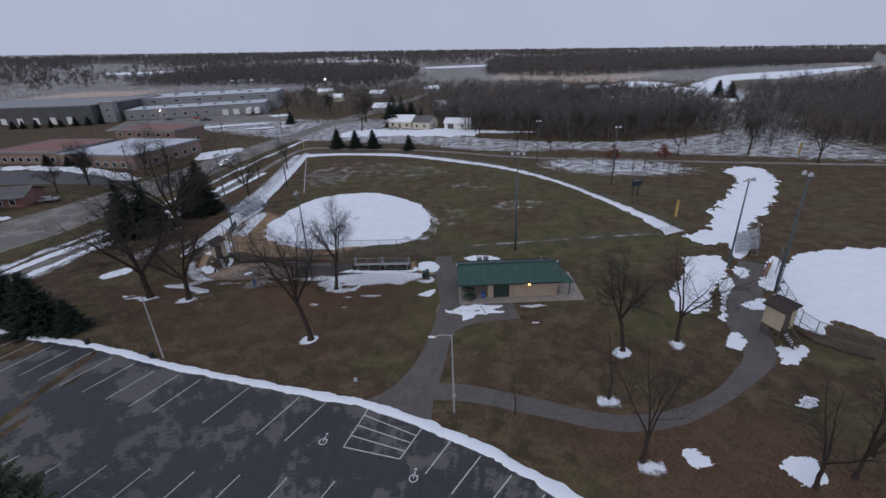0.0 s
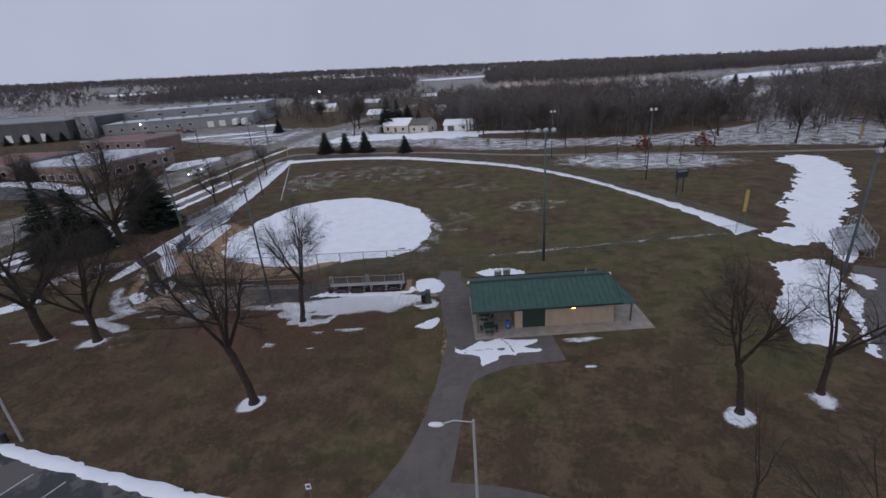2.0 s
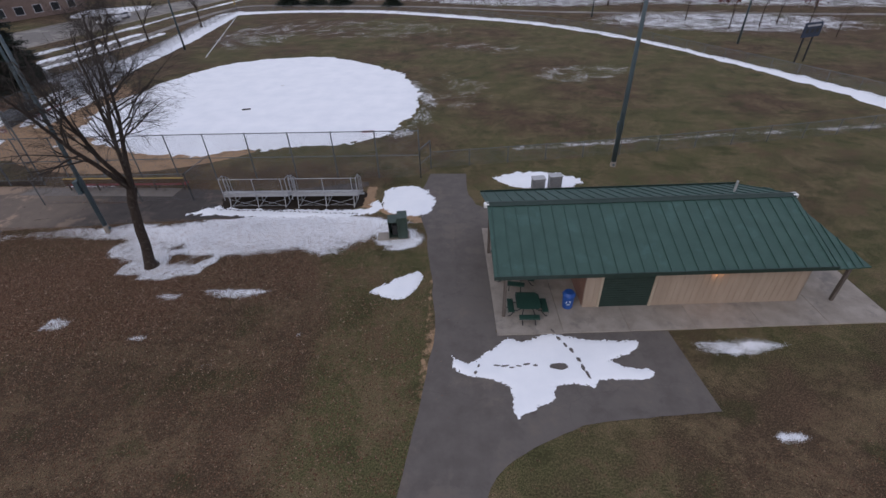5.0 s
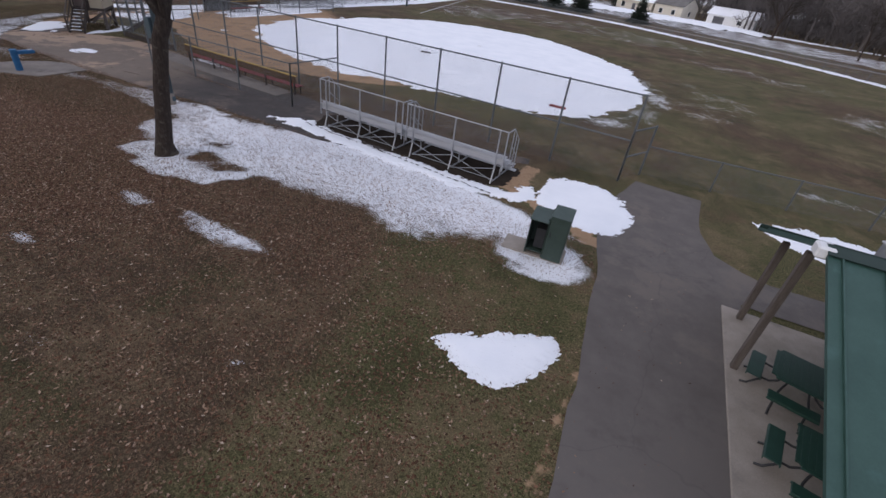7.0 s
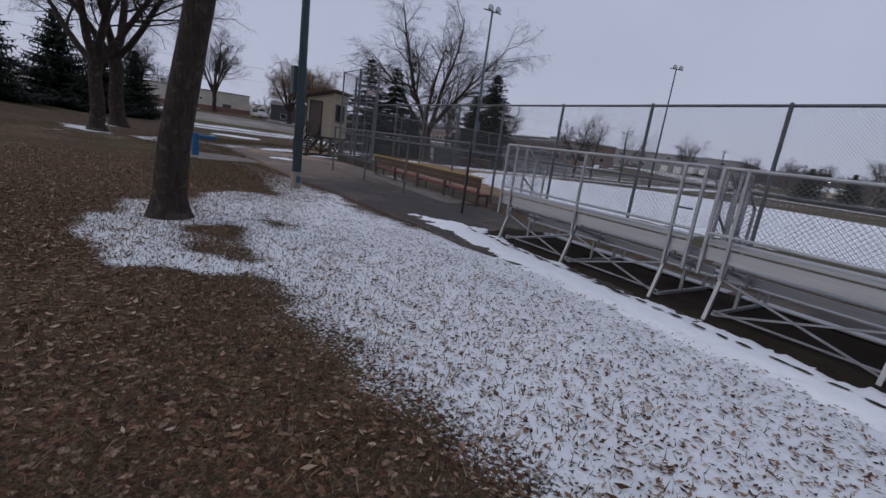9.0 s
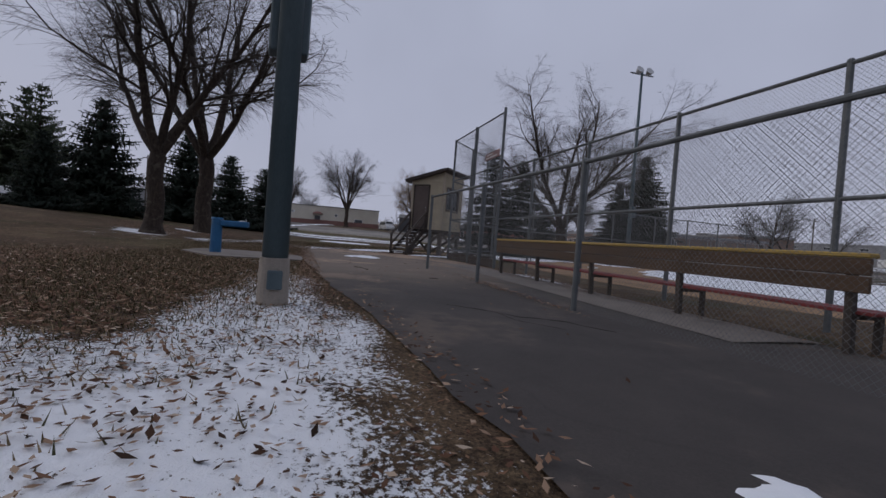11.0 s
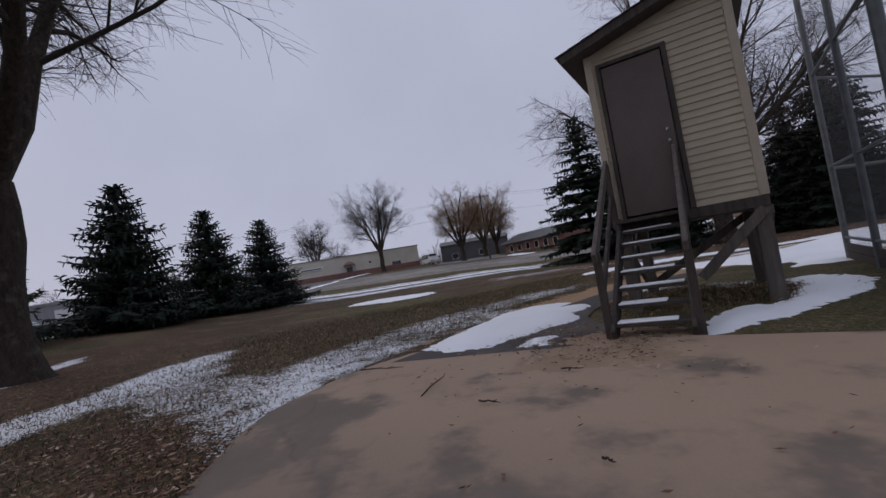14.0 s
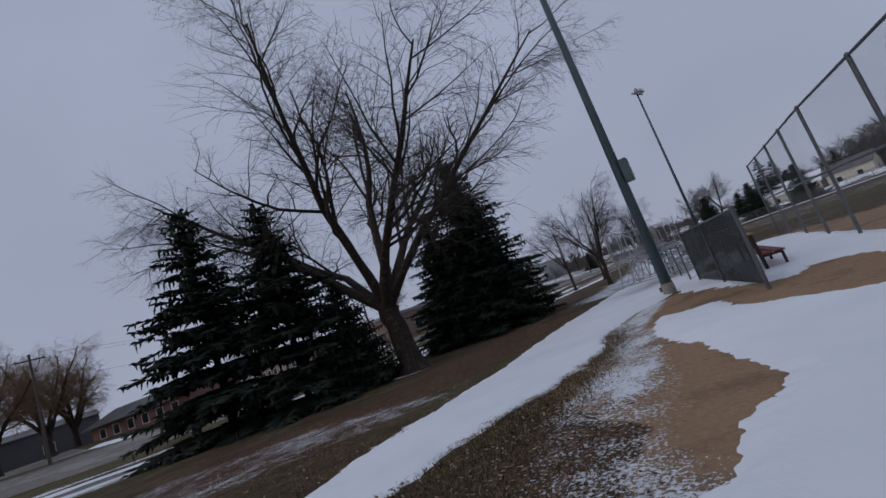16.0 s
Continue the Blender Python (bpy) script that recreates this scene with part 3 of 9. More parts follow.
def ellipse(x, y, cx, cy, rx, ry, turn=0.0):
    """0 at the middle, 1 on the rim."""
    c, s = math.cos(turn), math.sin(turn)
    u, v = (x - cx) * c + (y - cy) * s, -(x - cx) * s + (y - cy) * c
    return np.sqrt((u / rx) ** 2 + (v / ry) ** 2)


def soft(d, lo, hi):
    t = np.clip((d - hi) / (lo - hi), 0, 1)
    return t * t * (3 - 2 * t)


def near_line(x, y, pts):
    """Distance to a line of a few points."""
    best = np.full(x.shape, 1e9)
    for (ax, ay), (bx, by) in zip(pts, pts[1:]):
        dx, dy = bx - ax, by - ay
        t = np.clip(((x - ax) * dx + (y - ay) * dy) / (dx * dx + dy * dy), 0, 1)
        best = np.minimum(best, np.hypot(x - ax - t * dx, y - ay - t * dy))
    return best


TREES = [(-18.5, 61.6), (-18.1, 48.3), (-41.05, 58.15), (28.7, 47.6), (17.6, 37.6), (21.5, 46.0), (-47.7, 58.7), (-64.0, 92.0), (19.3, 29.8)]


def terrain(x, y):
    """Flat park, its lawn rising to the lot, a shallow dip past third base; the street side stands higher; the country far off rises slowly."""
    r = np.hypot(x, y - 60)
    far = np.clip((r - 170) / 900, 0, 1)
    rise = soft(x, -46, -32) * soft(y, 44, 66) * soft(-y, 60, 130)
    dip = 0.4 * soft(-y, -88, -76) * soft(x, -54, -47) * soft(y, 130, 160)
    return 1.15 * rise * (1 - soft(x, -120, -80)) + far * (-0.027 * x + 0.008 * y) + 2.8 * soft(x, -140, -70) * soft(y, 260, 420) - dip


def build_ground():
    xs = axis(-64, 24, 0.5, -130, 110, 1.6, 4200)
    ys = axis(40, 100, 0.5, -70, 200, 1.6, 4200)
    X, Y = np.meshgrid(xs, ys)
    Z = terrain(X, Y)
    d = lambda *a: ellipse(X, Y, *a)  # noqa: E731
    snow = np.zeros_like(X)

    def add(m):
        np.maximum(snow, m, out=snow)

    # thin snow with leaves by the bleachers, thicker by their footing
    shape = lambda pts, m: np.where(within(np.array(pts), X, Y), 1, -1) * near_line(X, Y, list(pts) + [pts[0]]) + 0 * m  # noqa: E731
    thin = shape([(-23.4, 64.6), (-20.0, 62.9), (-17.2, 63.1), (-13.9, 62.1), (-10.4, 62.8), (-8.0, 62.0), (-5.8, 64.3), (-4.4, 63.2), (-3.1, 64.1), (-3.1, 66.0), (-4.4, 66.9), (-7.1, 67.4), (-12.3, 68.0), (-19.0, 67.0), (-22.1, 65.9)], 0)
    add(0.74 * soft(-thin, -1.3, 0.5))
    add(0.72 * soft(d(-22.6, 65.1, 3.0, 1.1, 0.12), 0.7, 1.15))
    add(0.85 * soft(d(-11.0, 66.6, 8.5, 0.9, -0.02), 0.6, 1.2))
    add(0.92 * soft(d(-19.0, 61.6, 1.5, 1.0, 0.5), 0.7, 1.1))
    add(0.85 * soft(near_line(X, Y, [(-18.6, 60.8), (-17.0, 60.8), (-15.8, 61.2), (-15.4, 61.8), (-14.8, 62.9)]), 0.25, 0.6))
    add(0.78 * soft(near_line(X, Y, [(-19.4, 62.1), (-18.0, 63.0), (-15.5, 63.3)]), 0.3, 0.7))
    add(0.72 * soft(d(-19.6, 63.2, 2.0, 1.3, 0.6), 0.6, 1.2))
    add(0.75 * soft(d(-17.2, 61.2, 1.4, 0.75, 0.2), 0.6, 1.2))
    add(0.70 * soft(d(-20.9, 63.4, 1.6, 1.4, 0.9), 0.7, 1.15))
    add(0.66 * soft(d(-12.5, 59.38, 2.4, 0.48, 0.03), 0.6, 1.25))
    add(0.62 * soft(d(-16.0, 58.9, 1.0, 0.45), 0.6, 1.2))
    add(0.45 * soft(d(-11.6, 54.6, 0.5, 0.4), 0.5, 1.3))
    add(0.60 * soft(d(-20.6, 56.8, 0.9, 0.7), 0.6, 1.2))
    add(0.46 * soft(d(-16.5, 62.0, 1.2, 0.9), 0.5, 1.2))
    # under the trees
    for tx, ty in TREES[1:]:
        add(0.85 * soft(d(tx - 0.2, ty - 0.5, 1.6, 1.2, 0.5), 0.55, 1.15))
    add(0.36 * soft(d(-40.5, 57.8, 6.5, 2.4, 0.1), 0.5, 1.2))
    # strips along the way past the fountain
    add(0.58 * soft(d(-25.8, 65.1, 1.7, 0.85, 0.0), 0.6, 1.25))
    add(0.42 * soft(d(-28.0, 64.6, 3.4, 0.7, 0.0), 0.6, 1.25))
    add(0.50 * soft(d(-31.0, 64.4, 3.0, 0.6, 0.0), 0.5, 1.25))
    strip = shape([(-39.0, 60.4), (-40.7, 59.7), (-41.9, 60.5), (-44.0, 61.4), (-47.0, 61.9), (-49.3, 63.0), (-44.5, 62.8), (-42.0, 62.4), (-40.6, 62.0), (-39.4, 61.4)], 0)
    add(0.92 * soft(-strip, -0.5, 0.3))
    add(0.66 * soft(d(-45.4, 63.1, 4.0, 0.55, 0.12), 0.6, 1.25))
    add(0.58 * soft(d(-42.3, 64.4, 3.2, 0.55, 0.3), 0.5, 1.25))
    add(0.46 * soft(d(-37.2, 63.7, 3.6, 0.8, 0.1), 0.5, 1.25))
    add(0.70 * soft(d(-48.8, 58.2, 3.6, 0.6, 0.05), 0.6, 1.2))
    add(0.36 * soft(d(-39.6, 57.4, 3.4, 0.8, 0.3), 0.6, 1.2))
    add(0.62 * soft(near_line(X, Y, [(-41.0, 65.0), (-42.6, 65.5), (-44.3, 67.0), (-46.0, 69.1)]), 0.25, 0.9))
    add(0.60 * soft(near_line(X, Y, [(-42.5, 64.6), (-45.4, 66.6), (-47.6, 69.4), (-48.6, 71.4)]), 0.5, 1.5))
    add(0.42 * soft(near_line(X, Y, [(-48.9, 72.2), (-49.5, 75.0), (-49.6, 78.6)]), 0.5, 1.3))
    add(0.50 * soft(near_line(X, Y, [(-49.2, 76.2), (-50.0, 79.0), (-50.2, 83.0)]), 0.5, 1.3))
    add(0.66 * soft(near_line(X, Y, [(-49.6, 79.0), (-50.2, 82.0), (-51.0, 85.6), (-50.8, 88.6)]), 0.35, 1.0))
    add(0.56 * soft(d(-45.0, 72.3, 0.9, 0.4, 0.9), 0.6, 1.25))
    add(0.56 * soft(d(-43.6, 72.9, 1.2, 0.5, 0.75), 0.6, 1.25))
    add(0.78 * soft(d(-4.4, 64.6, 1.7, 1.4), 0.7, 1.15))
    # along the fence and in the dugout
    add(0.50 * soft(near_line(X, Y, [(-28.6, 69.05), (-25.0, 69.02), (-21.5, 69.1)]), 0.1, 0.4))
    add(0.56 * soft(d(-29.6, 71.7, 4.0, 0.35), 0.6, 1.3))
    # in front of the kitchen wall
    add(0.66 * soft(d(12.0, 56.4, 2.6, 0.6, 0.06), 0.6, 1.2))
    add(0.75 * soft(d(11.8, 51.9, 0.9, 0.35), 0.6, 1.2))
    add(0.62 * soft(d(-8.0, 56.4, 0.4, 0.3), 0.6, 1.2))
    add(0.62 * soft(d(-15.8, 55.9, 0.5, 0.4), 0.6, 1.2))
    # outfield frost
    add(0.46 * soft(near_line(X, Y, [(-7.0, 81.0), (-5.0, 85.0), (-4.9, 92.0), (-8.0, 100.0)]), 0.5, 2.0))
    add(0.36 * soft(d(-25, 140, 30, 13, -0.25), 0.6, 1.15))
    add(0.40 * soft(d(-42, 134, 10, 16, 0.2), 0.6, 1.15))
    add(0.38 * soft(d(14, 103, 9, 6, 0.3), 0.5, 1.3))
    add(0.36 * soft(d(2, 119, 12, 5, -0.3), 0.5, 1.3))
    add(0.34 * soft(d(-2, 97, 5, 10, 0.2), 0.6, 1.2))
    add(0.45 * soft(near_line(X, Y, [(4, 78.5), (24, 81.5), (44, 84)]), 0.3, 1.0))
    # behind the outfield, along the trail, under the far trees and over the marsh
    beyond = soft(-(Y - 172 + 0.32 * (X + 20)), -14, 0) * soft(-(260 - Y), -10, 30)
    add(0.52 * beyond * soft(np.abs(X + 10), 130, 190) * (1 - soft(d(55, 240, 75, 62, -0.1), 0.9, 1.05)))
    add(0.54 * soft(d(46, 138, 30, 15, -0.25), 0.5, 1.25))
    add(0.52 * soft(d(10, 172, 34, 9, -0.35), 0.5, 1.25))
    add(0.44 * soft(d(130, 230, 34, 60, -0.5), 0.6, 1.2))
    add(0.60 * soft(d(150, 330, 120, 60), 0.6, 1.3))
    # scattered far snow, spread thicker so the plain pales as under haze
    add(0.30 * soft(-(np.hypot(X, Y) - 330), -60, 60))
    add(0.47 * soft(-(np.hypot(X, Y) - 420), -120, 60))
    # left field side and the verge of the road
    add(0.62 * soft(near_line(X, Y, [(-55.5, 104), (-56, 120), (-62, 165)]), 1.2, 5.5))
    add(0.55 * soft(near_line(X, Y, [(-77, 60), (-72, 95), (-69, 125)]), 1.0, 4.0))
    add(0.70 * soft(near_line(X, Y, [(-86, 60), (-80, 95), (-77, 140), (-72, 200)]), 0.6, 1.8))
    add(0.45 * soft(d(-60, 78, 9, 3.5, 0.9), 0.5, 1.3))
    # right side paths
    add(0.66 * soft(d(37, 62, 2.0, 9, -0.4), 0.5, 1.2))
    # leaves
    leaf = 0.30 * soft(d(-20, 54, 26, 13, 0.05), 0.55, 1.15)
    leaf = np.maximum(leaf, 0.95 * soft(d(-22.5, 59.5, 10.5, 5.2, -0.1), 0.5, 1.25))
    leaf = np.maximum(leaf, 0.55 * soft(d(-12.5, 60.6, 6.5, 3.0, 0.1), 0.5, 1.2))
    leaf = np.maximum(leaf, 0.42 * soft(d(-10.0, 65.2, 9.0, 2.5), 0.7, 1.2))
    leaf = np.maximum(leaf, 0.75 * soft(d(-29, 63.0, 7.5, 2.2, 0.05), 0.6, 1.2))
    leaf = np.maximum(leaf, 0.45 * soft(d(-39, 64.3, 5, 1.1, 0.1), 0.5, 1.3))
    leaf = np.maximum(leaf, 0.50 * soft(d(-48, 58, 10, 5), 0.5, 1.2))
    leaf = np.maximum(leaf, 0.62 * soft(near_line(X, Y, [(-48.9, 75.0), (-49.9, 79.0), (-50.3, 86.0)]), 0.6, 1.5))
    leaf = np.maximum(leaf, 0.70 * soft(near_line(X, Y, [(-60, 75), (-57.5, 95)]), 1.5, 4))
    leaf = np.maximum(leaf, 0.55 * soft(d(26, 30, 16, 8, -0.1), 0.5, 1.2))
    leaf = np.maximum(leaf, 0.20 * soft(d(18, 46, 18, 9), 0.5, 1.3))
    # dirt: infield, edges of the ways
    dirt = 0.8 * soft(d(-30.5, 92.5, 19.5, 18.8, 0.35), 0.97, 1.03) * soft(0.8 * X + Y, 54, 76)
    dirt = np.maximum(dirt, 0.8 * soft(d(-44.5, 84.0, 8.0, 8.5), 0.9, 1.05))
    dirt = np.maximum(dirt, 0.62 * soft(near_line(X, Y, [(-7.3, 71.0), (-7.0, 68.6), (-5.0, 67.7), (-3.4, 66.9)]), 0.45, 0.9))
    dirt = np.maximum(dirt, 0.50 * soft(near_line(X, Y, [(-1.75, 53), (-1.75, 56), (-1.85, 58.5), (-2.2, 61)]), 0.25, 0.55))
    dirt = np.maximum(dirt, 0.62 * soft(near_line(X, Y, [(-45.3, 69.4), (-46.1, 70.4), (-46.6, 71.6), (-47.2, 73.0), (-47.7, 74.6), (-48.3, 76.2), (-48.7, 78.0), (-49.1, 80.0), (-49.6, 82.8), (-49.6, 86.4)]), 0.62, 0.95))
    dirt = np.maximum(dirt, 0.62 * soft(near_line(X, Y, [(-44.4, 69.6), (-45.1, 70.7), (-45.9, 71.8), (-46.5, 73.2), (-47.0, 74.6), (-47.3, 75.6)]), 0.7, 0.95))
    dirt = np.maximum(dirt, 0.36 * soft(d(-9.5, 51.3, 2.6, 1.6), 0.6, 1.2))
    dirt = np.maximum(dirt, 0.75 * soft(d(83, 56, 20, 19), 0.95, 1.03))
    fields = np.sin(X * 0.011 + 0.004 * Y + 1) * np.sin(Y * 0.0085 - 0.003 * X)
    dirt = np.maximum(dirt, 0.7 * soft(-fields, -0.55, -0.35) * soft(-(np.hypot(X, Y) - 420), -120, 0))
    green = np.full_like(X, 0.33)
    green += 0.28 * soft(near_line(X, Y, [(0, 66), (1.5, 73), (20, 76), (40, 79)]), 3, 9)
    green += 0.30 * soft(near_line(X, Y, [(-7.5, 66), (-4.5, 58), (-4, 50)]), 1.0, 3.5)
    green += 0.30 * soft(d(2, 112, 52, 40), 0.8, 1.1)
    green += 0.30 * soft(near_line(X, Y, [(-52, 68), (-54, 90)]), 1.5, 5)
    green += 0.16 * soft(d(14, 62, 26, 20), 0.7, 1.2)
    green += 0.28 * soft(near_line(X, Y, [(-98, 70), (-90, 120), (-84, 180)]), 10, 16)
    green -= 0.15 * soft(d(-25, 55, 30, 14), 0.6, 1.1)
    green += 0.25 * soft(near_line(X, Y, [(-5.5, 64), (-4.6, 57), (-5.0, 50)]), 1.5, 4.5)
    green += 0.30 * np.sin(0.23 * X + 1.4 * np.sin(0.15 * Y)) * np.sin(0.27 * Y + 1.1 * np.sin(0.12 * X))
    col = np.stack([snow, leaf, dirt, np.clip(green, 0, 1)], -1).reshape(-1, 4)
    ny, nx = X.shape
    verts = np.stack([X, Y, Z], -1).reshape(-1, 3)
    i = np.arange(ny - 1)[:, None] * nx + np.arange(nx - 1)[None]
    faces = np.stack([i, i + 1, i + nx + 1, i + nx], -1).reshape(-1, 4)
    me = bpy.data.meshes.new("ground")
    me.vertices.add(len(verts))
    me.vertices.foreach_set("co", verts.ravel())
    me.loops.add(faces.size)
    me.loops.foreach_set("vertex_index", faces.ravel().astype(np.int32))
    me.polygons.add(len(faces))
    me.polygons.foreach_set("loop_start", np.arange(0, faces.size, 4, dtype=np.int32))
    me.polygons.foreach_set("loop_total", np.full(len(faces), 4, dtype=np.int32))
    me.update(calc_edges=True)
    at = me.attributes.new("cover", "FLOAT_COLOR", "POINT")
    at.data.foreach_set("color", col.astype(np.float32).ravel())
    me.materials.append(TURF)
    me.polygons.foreach_set("use_smooth", [True] * len(me.polygons))
    tagged(new("ground", me), "brown winter turf with leaf litter and thin snow", "ground", kind="structure")


build_ground()

# ---- paved ways ----
ribbon("parking_lot", [(-140, 69), (-100, 57), (-62.7, 47.8), (-35.7, 42.3), (-13.9, 37.2), (-2.2, 33.7), (8.0, 28.3), (14.0, 23.0), (17, 14), (18, -30)],
       [(-150, -60), (-110, -60), (-80, -60), (-50, -60), (-30, -60), (-15, -60), (0, -60), (8, -60), (14, -60), (18, -60)], 0.012, ASPHALT_LOT, 2.0, cells=12,
       label="worn dark asphalt parking lot with patched cracks and faded stall lines", category="parking lot")
ribbon("path", [(-9.0, 36.4), (-6.0, 38.6), (-4.3, 41.5), (-3.1, 45.0), (-2.2, 50.0), (-1.6, 56.0), (-1.8, 59.0), (-2.25, 62.1), (-2.7, 64.8), (-3.2, 66.9), (-3.6, 69.5), (-3.2, 73.6)],
       [(-1.0, 33.4), (-0.9, 36.5), (-0.5, 40.0), (-0.1, 43.0), (0.4, 48.0), (0.75, 54.5), (1.5, 58.0), (1.4, 62.5), (1.2, 66.5), (0.3, 68.9), (-0.3, 71.0), (-0.4, 73.6)], 0.016, ASPHALT_PATH, 0.6, 0.08, cells=3,
       label="grey asphalt footpath from the parking lot past the shelter", category="path")
ribbon("path", [(-0.6, 39.8), (3.0, 39.4), (7.7, 38.2), (12.1, 36.8), (16.2, 35.6), (20.3, 35.4), (24.8, 36.7), (28.9, 39.0), (33.2, 42.8), (35.6, 46.0), (36.4, 51.0), (38.2, 56.0), (43, 63), (48, 71)],
       [(-0.9, 37.0), (3.0, 36.8), (7.4, 35.7), (11.6, 34.5), (15.4, 33.4), (19.4, 33.2), (23.9, 34.2), (28.9, 36.9), (35.0, 41.2), (38.5, 44.5), (41.0, 50.0), (43.5, 56.0), (47, 62), (52, 69)],
       0.020, ASPHALT_PATH, 0.6, 0.08, cells=3, label="curving grey asphalt footpath towards the second diamond", category="path")
ribbon("path", [(-7.6, 71.6), (-14.0, 67.4), (-19.0, 66.6), (-23.0, 66.2), (-26.5, 65.7), (-28.5, 65.53), (-30.0, 65.3), (-31.4, 65.15), (-33.4, 65.02), (-35.3, 65.05), (-37.4, 64.85), (-39.6, 64.95), (-41.4, 65.15), (-42.9, 66.3), (-43.1, 66.9)],
       [(-7.8, 72.3), (-14.0, 70.9), (-19.0, 71.0), (-23.0, 71.2), (-26.5, 71.3), (-31.2, 71.4), (-33.2, 71.5), (-35.0, 71.5), (-37.0, 71.45), (-38.6, 71.2), (-39.8, 70.4), (-40.5, 69.8), (-41.2, 69.5)],
       0.014, ASPHALT_SANDY, 0.5, 0.1, cells=4, label="asphalt walk dusted with tan infield sand beside the backstop", category="path")
ribbon("path", [(0.9, 66.2), (3.0, 66.4), (6.0, 66.7), (10.0, 67.0)], [(0.2, 68.9), (1.7, 68.1), (3.5, 68.2), (10.0, 68.9)], 0.019, ASPHALT_PATH, 0.5, 0.05, cells=3, label="asphalt strip along the back of the shelter", category="path")
ribbon("path", [(-42.7, 66.5), (-43.8, 68.0), (-44.6, 69.4), (-45.2, 70.5), (-45.85, 71.5), (-46.2, 72.4), (-46.55, 73.5), (-46.75, 74.5), (-46.9, 75.6)],
       [(-40.9, 69.5), (-42.4, 69.5), (-43.4, 69.8), (-44.1, 70.5), (-44.9, 71.3), (-45.4, 71.9), (-45.7, 72.5), (-46.0, 73.4), (-45.9, 74.6)], 0.017, ASPHALT_END, 0.5, 0.06, cells=4, label="narrow end of the sandy asphalt walk by the booth", category="path")
ribbon("trail", [(-84, 50), (-78.5, 75), (-74.5, 95), (-71.0, 115), (-68.8, 141), (-67.5, 172), (-62, 181), (-47, 177.6), (-12, 169.1), (20, 154.8), (63, 144.7), (111, 135.2), (220, 118)],
       [(-81.8, 50), (-76.3, 75), (-72.3, 95), (-68.8, 115), (-66.6, 141), (-65.4, 171), (-61, 178), (-47, 175.4), (-12, 166.8), (20, 152.4), (63, 142.3), (111, 132.8), (220, 115)], 0.018,
       ASPHALT_ROAD, 2.0, 0.05, label="narrow asphalt trail round the outfield, snow on both sides", category="trail")
ribbon("road", [(-137.4, -36.7), (-121.8, 37.3), (-107.7, 90.7), (-101.3, 113.9), (-92.5, 166.6), (-86.0, 206.7), (-75.4, 262.0), (-63.2, 306.5), (-38.9, 409.3)],
       [(-114.7, -37.7), (-100.4, 38.7), (-91.2, 77.6), (-87.8, 98.7), (-82.9, 139.0), (-78.7, 184.4), (-72.8, 231.4), (-58.5, 282.8), (-33.1, 400.6)], 0.022, ASPHALT_ROAD, 4.0, cells=4,
       label="wide tan-grey asphalt street with sanded lanes", category="road")

# kerbs of the street: real steps
def kerb(points, side):
    p = spline(points, 3.0)
    verts, faces = [], []
    for i, q in enumerate(p):
        d = p[min(i + 1, len(p) - 1)] - p[max(i - 1, 0)]
        d = np.array([-d[1], d[0]]) / np.linalg.norm(d) * side
        for off, z in ((0, 0.0), (0, 0.14), (0.16, 0.15), (0.34, 0.0)):
            verts.append((*(q + d * off), z + float(terrain(*q))))
    for i in range(len(p) - 1):
        for k in range(3):
            s = i * 4 + k
            faces.append((s, s + 1, s + 5, s + 4))
    tagged(mesh_ob("kerb", verts, faces, CONCRETE), "low concrete kerb along the street", "kerb", kind="structure")


kerb([(-100.4, 38.7), (-91.2, 77.6), (-87.8, 98.7), (-82.9, 139.0), (-78.7, 184.4), (-72.8, 231.4)], -1)
kerb([(-121.8, 37.3), (-107.7, 90.7), (-101.3, 113.9), (-92.5, 166.6), (-86.0, 206.7)], 1)

# stall lines of the lot
def stripe(a, b, w=0.1, parent=None):
    bm = bmesh.new()
    beam(bm, (*a, 0.021 + float(terrain(*a))), (*b, 0.021 + float(terrain(*b))), w, 0.006)
    return part("stall_line", bm, PAINT_WHITE, parent)


lot_lines = thing("stall_lines", pose(0, 0, 0), "faded white painted parking stall lines on the asphalt", "marking", kind="structure")
for k in range(17):
    u = k / 16
    x = -64 + 51.5 * u
    top = (x, 47.2 + (x + 62.7) * -0.2135)
    if k in (12, 14):
        continue
    stripe(top, (top[0] - 1.9 - 0.6 * u, top[1] - 5.3), 0.1, lot_lines)
for a, b in (((-7.7, 35.6), (-9.0, 30.6)), ((-1.7, 33.2), (-3.4, 29.4)), ((-9.0, 30.6), (-3.4, 29.4)), ((-7.9, 34.7), (-2.3, 32.2)), ((-8.2, 33.3), (-2.7, 31.3)), ((-8.6, 32.0), (-3.1, 30.3)),
             ((1.2, 31.6), (-0.9, 27.9)), ((4.0, 29.9), (1.5, 26.0)), ((6.7, 28.0), (3.9, 24.2)), ((9.3, 26.2), (6.3, 22.2)), ((-1.7, 33.2), (1.2, 31.6)), ((-7.7, 35.6), (-1.7, 33.2))):
    stripe(a, b, 0.11, lot_lines)
for k in range(9):
    x = -44 + 4.4 * k
    stripe((x, 28.5 - 0.2 * k), (x - 2.2, 23.4 - 0.2 * k), 0.09, lot_lines)
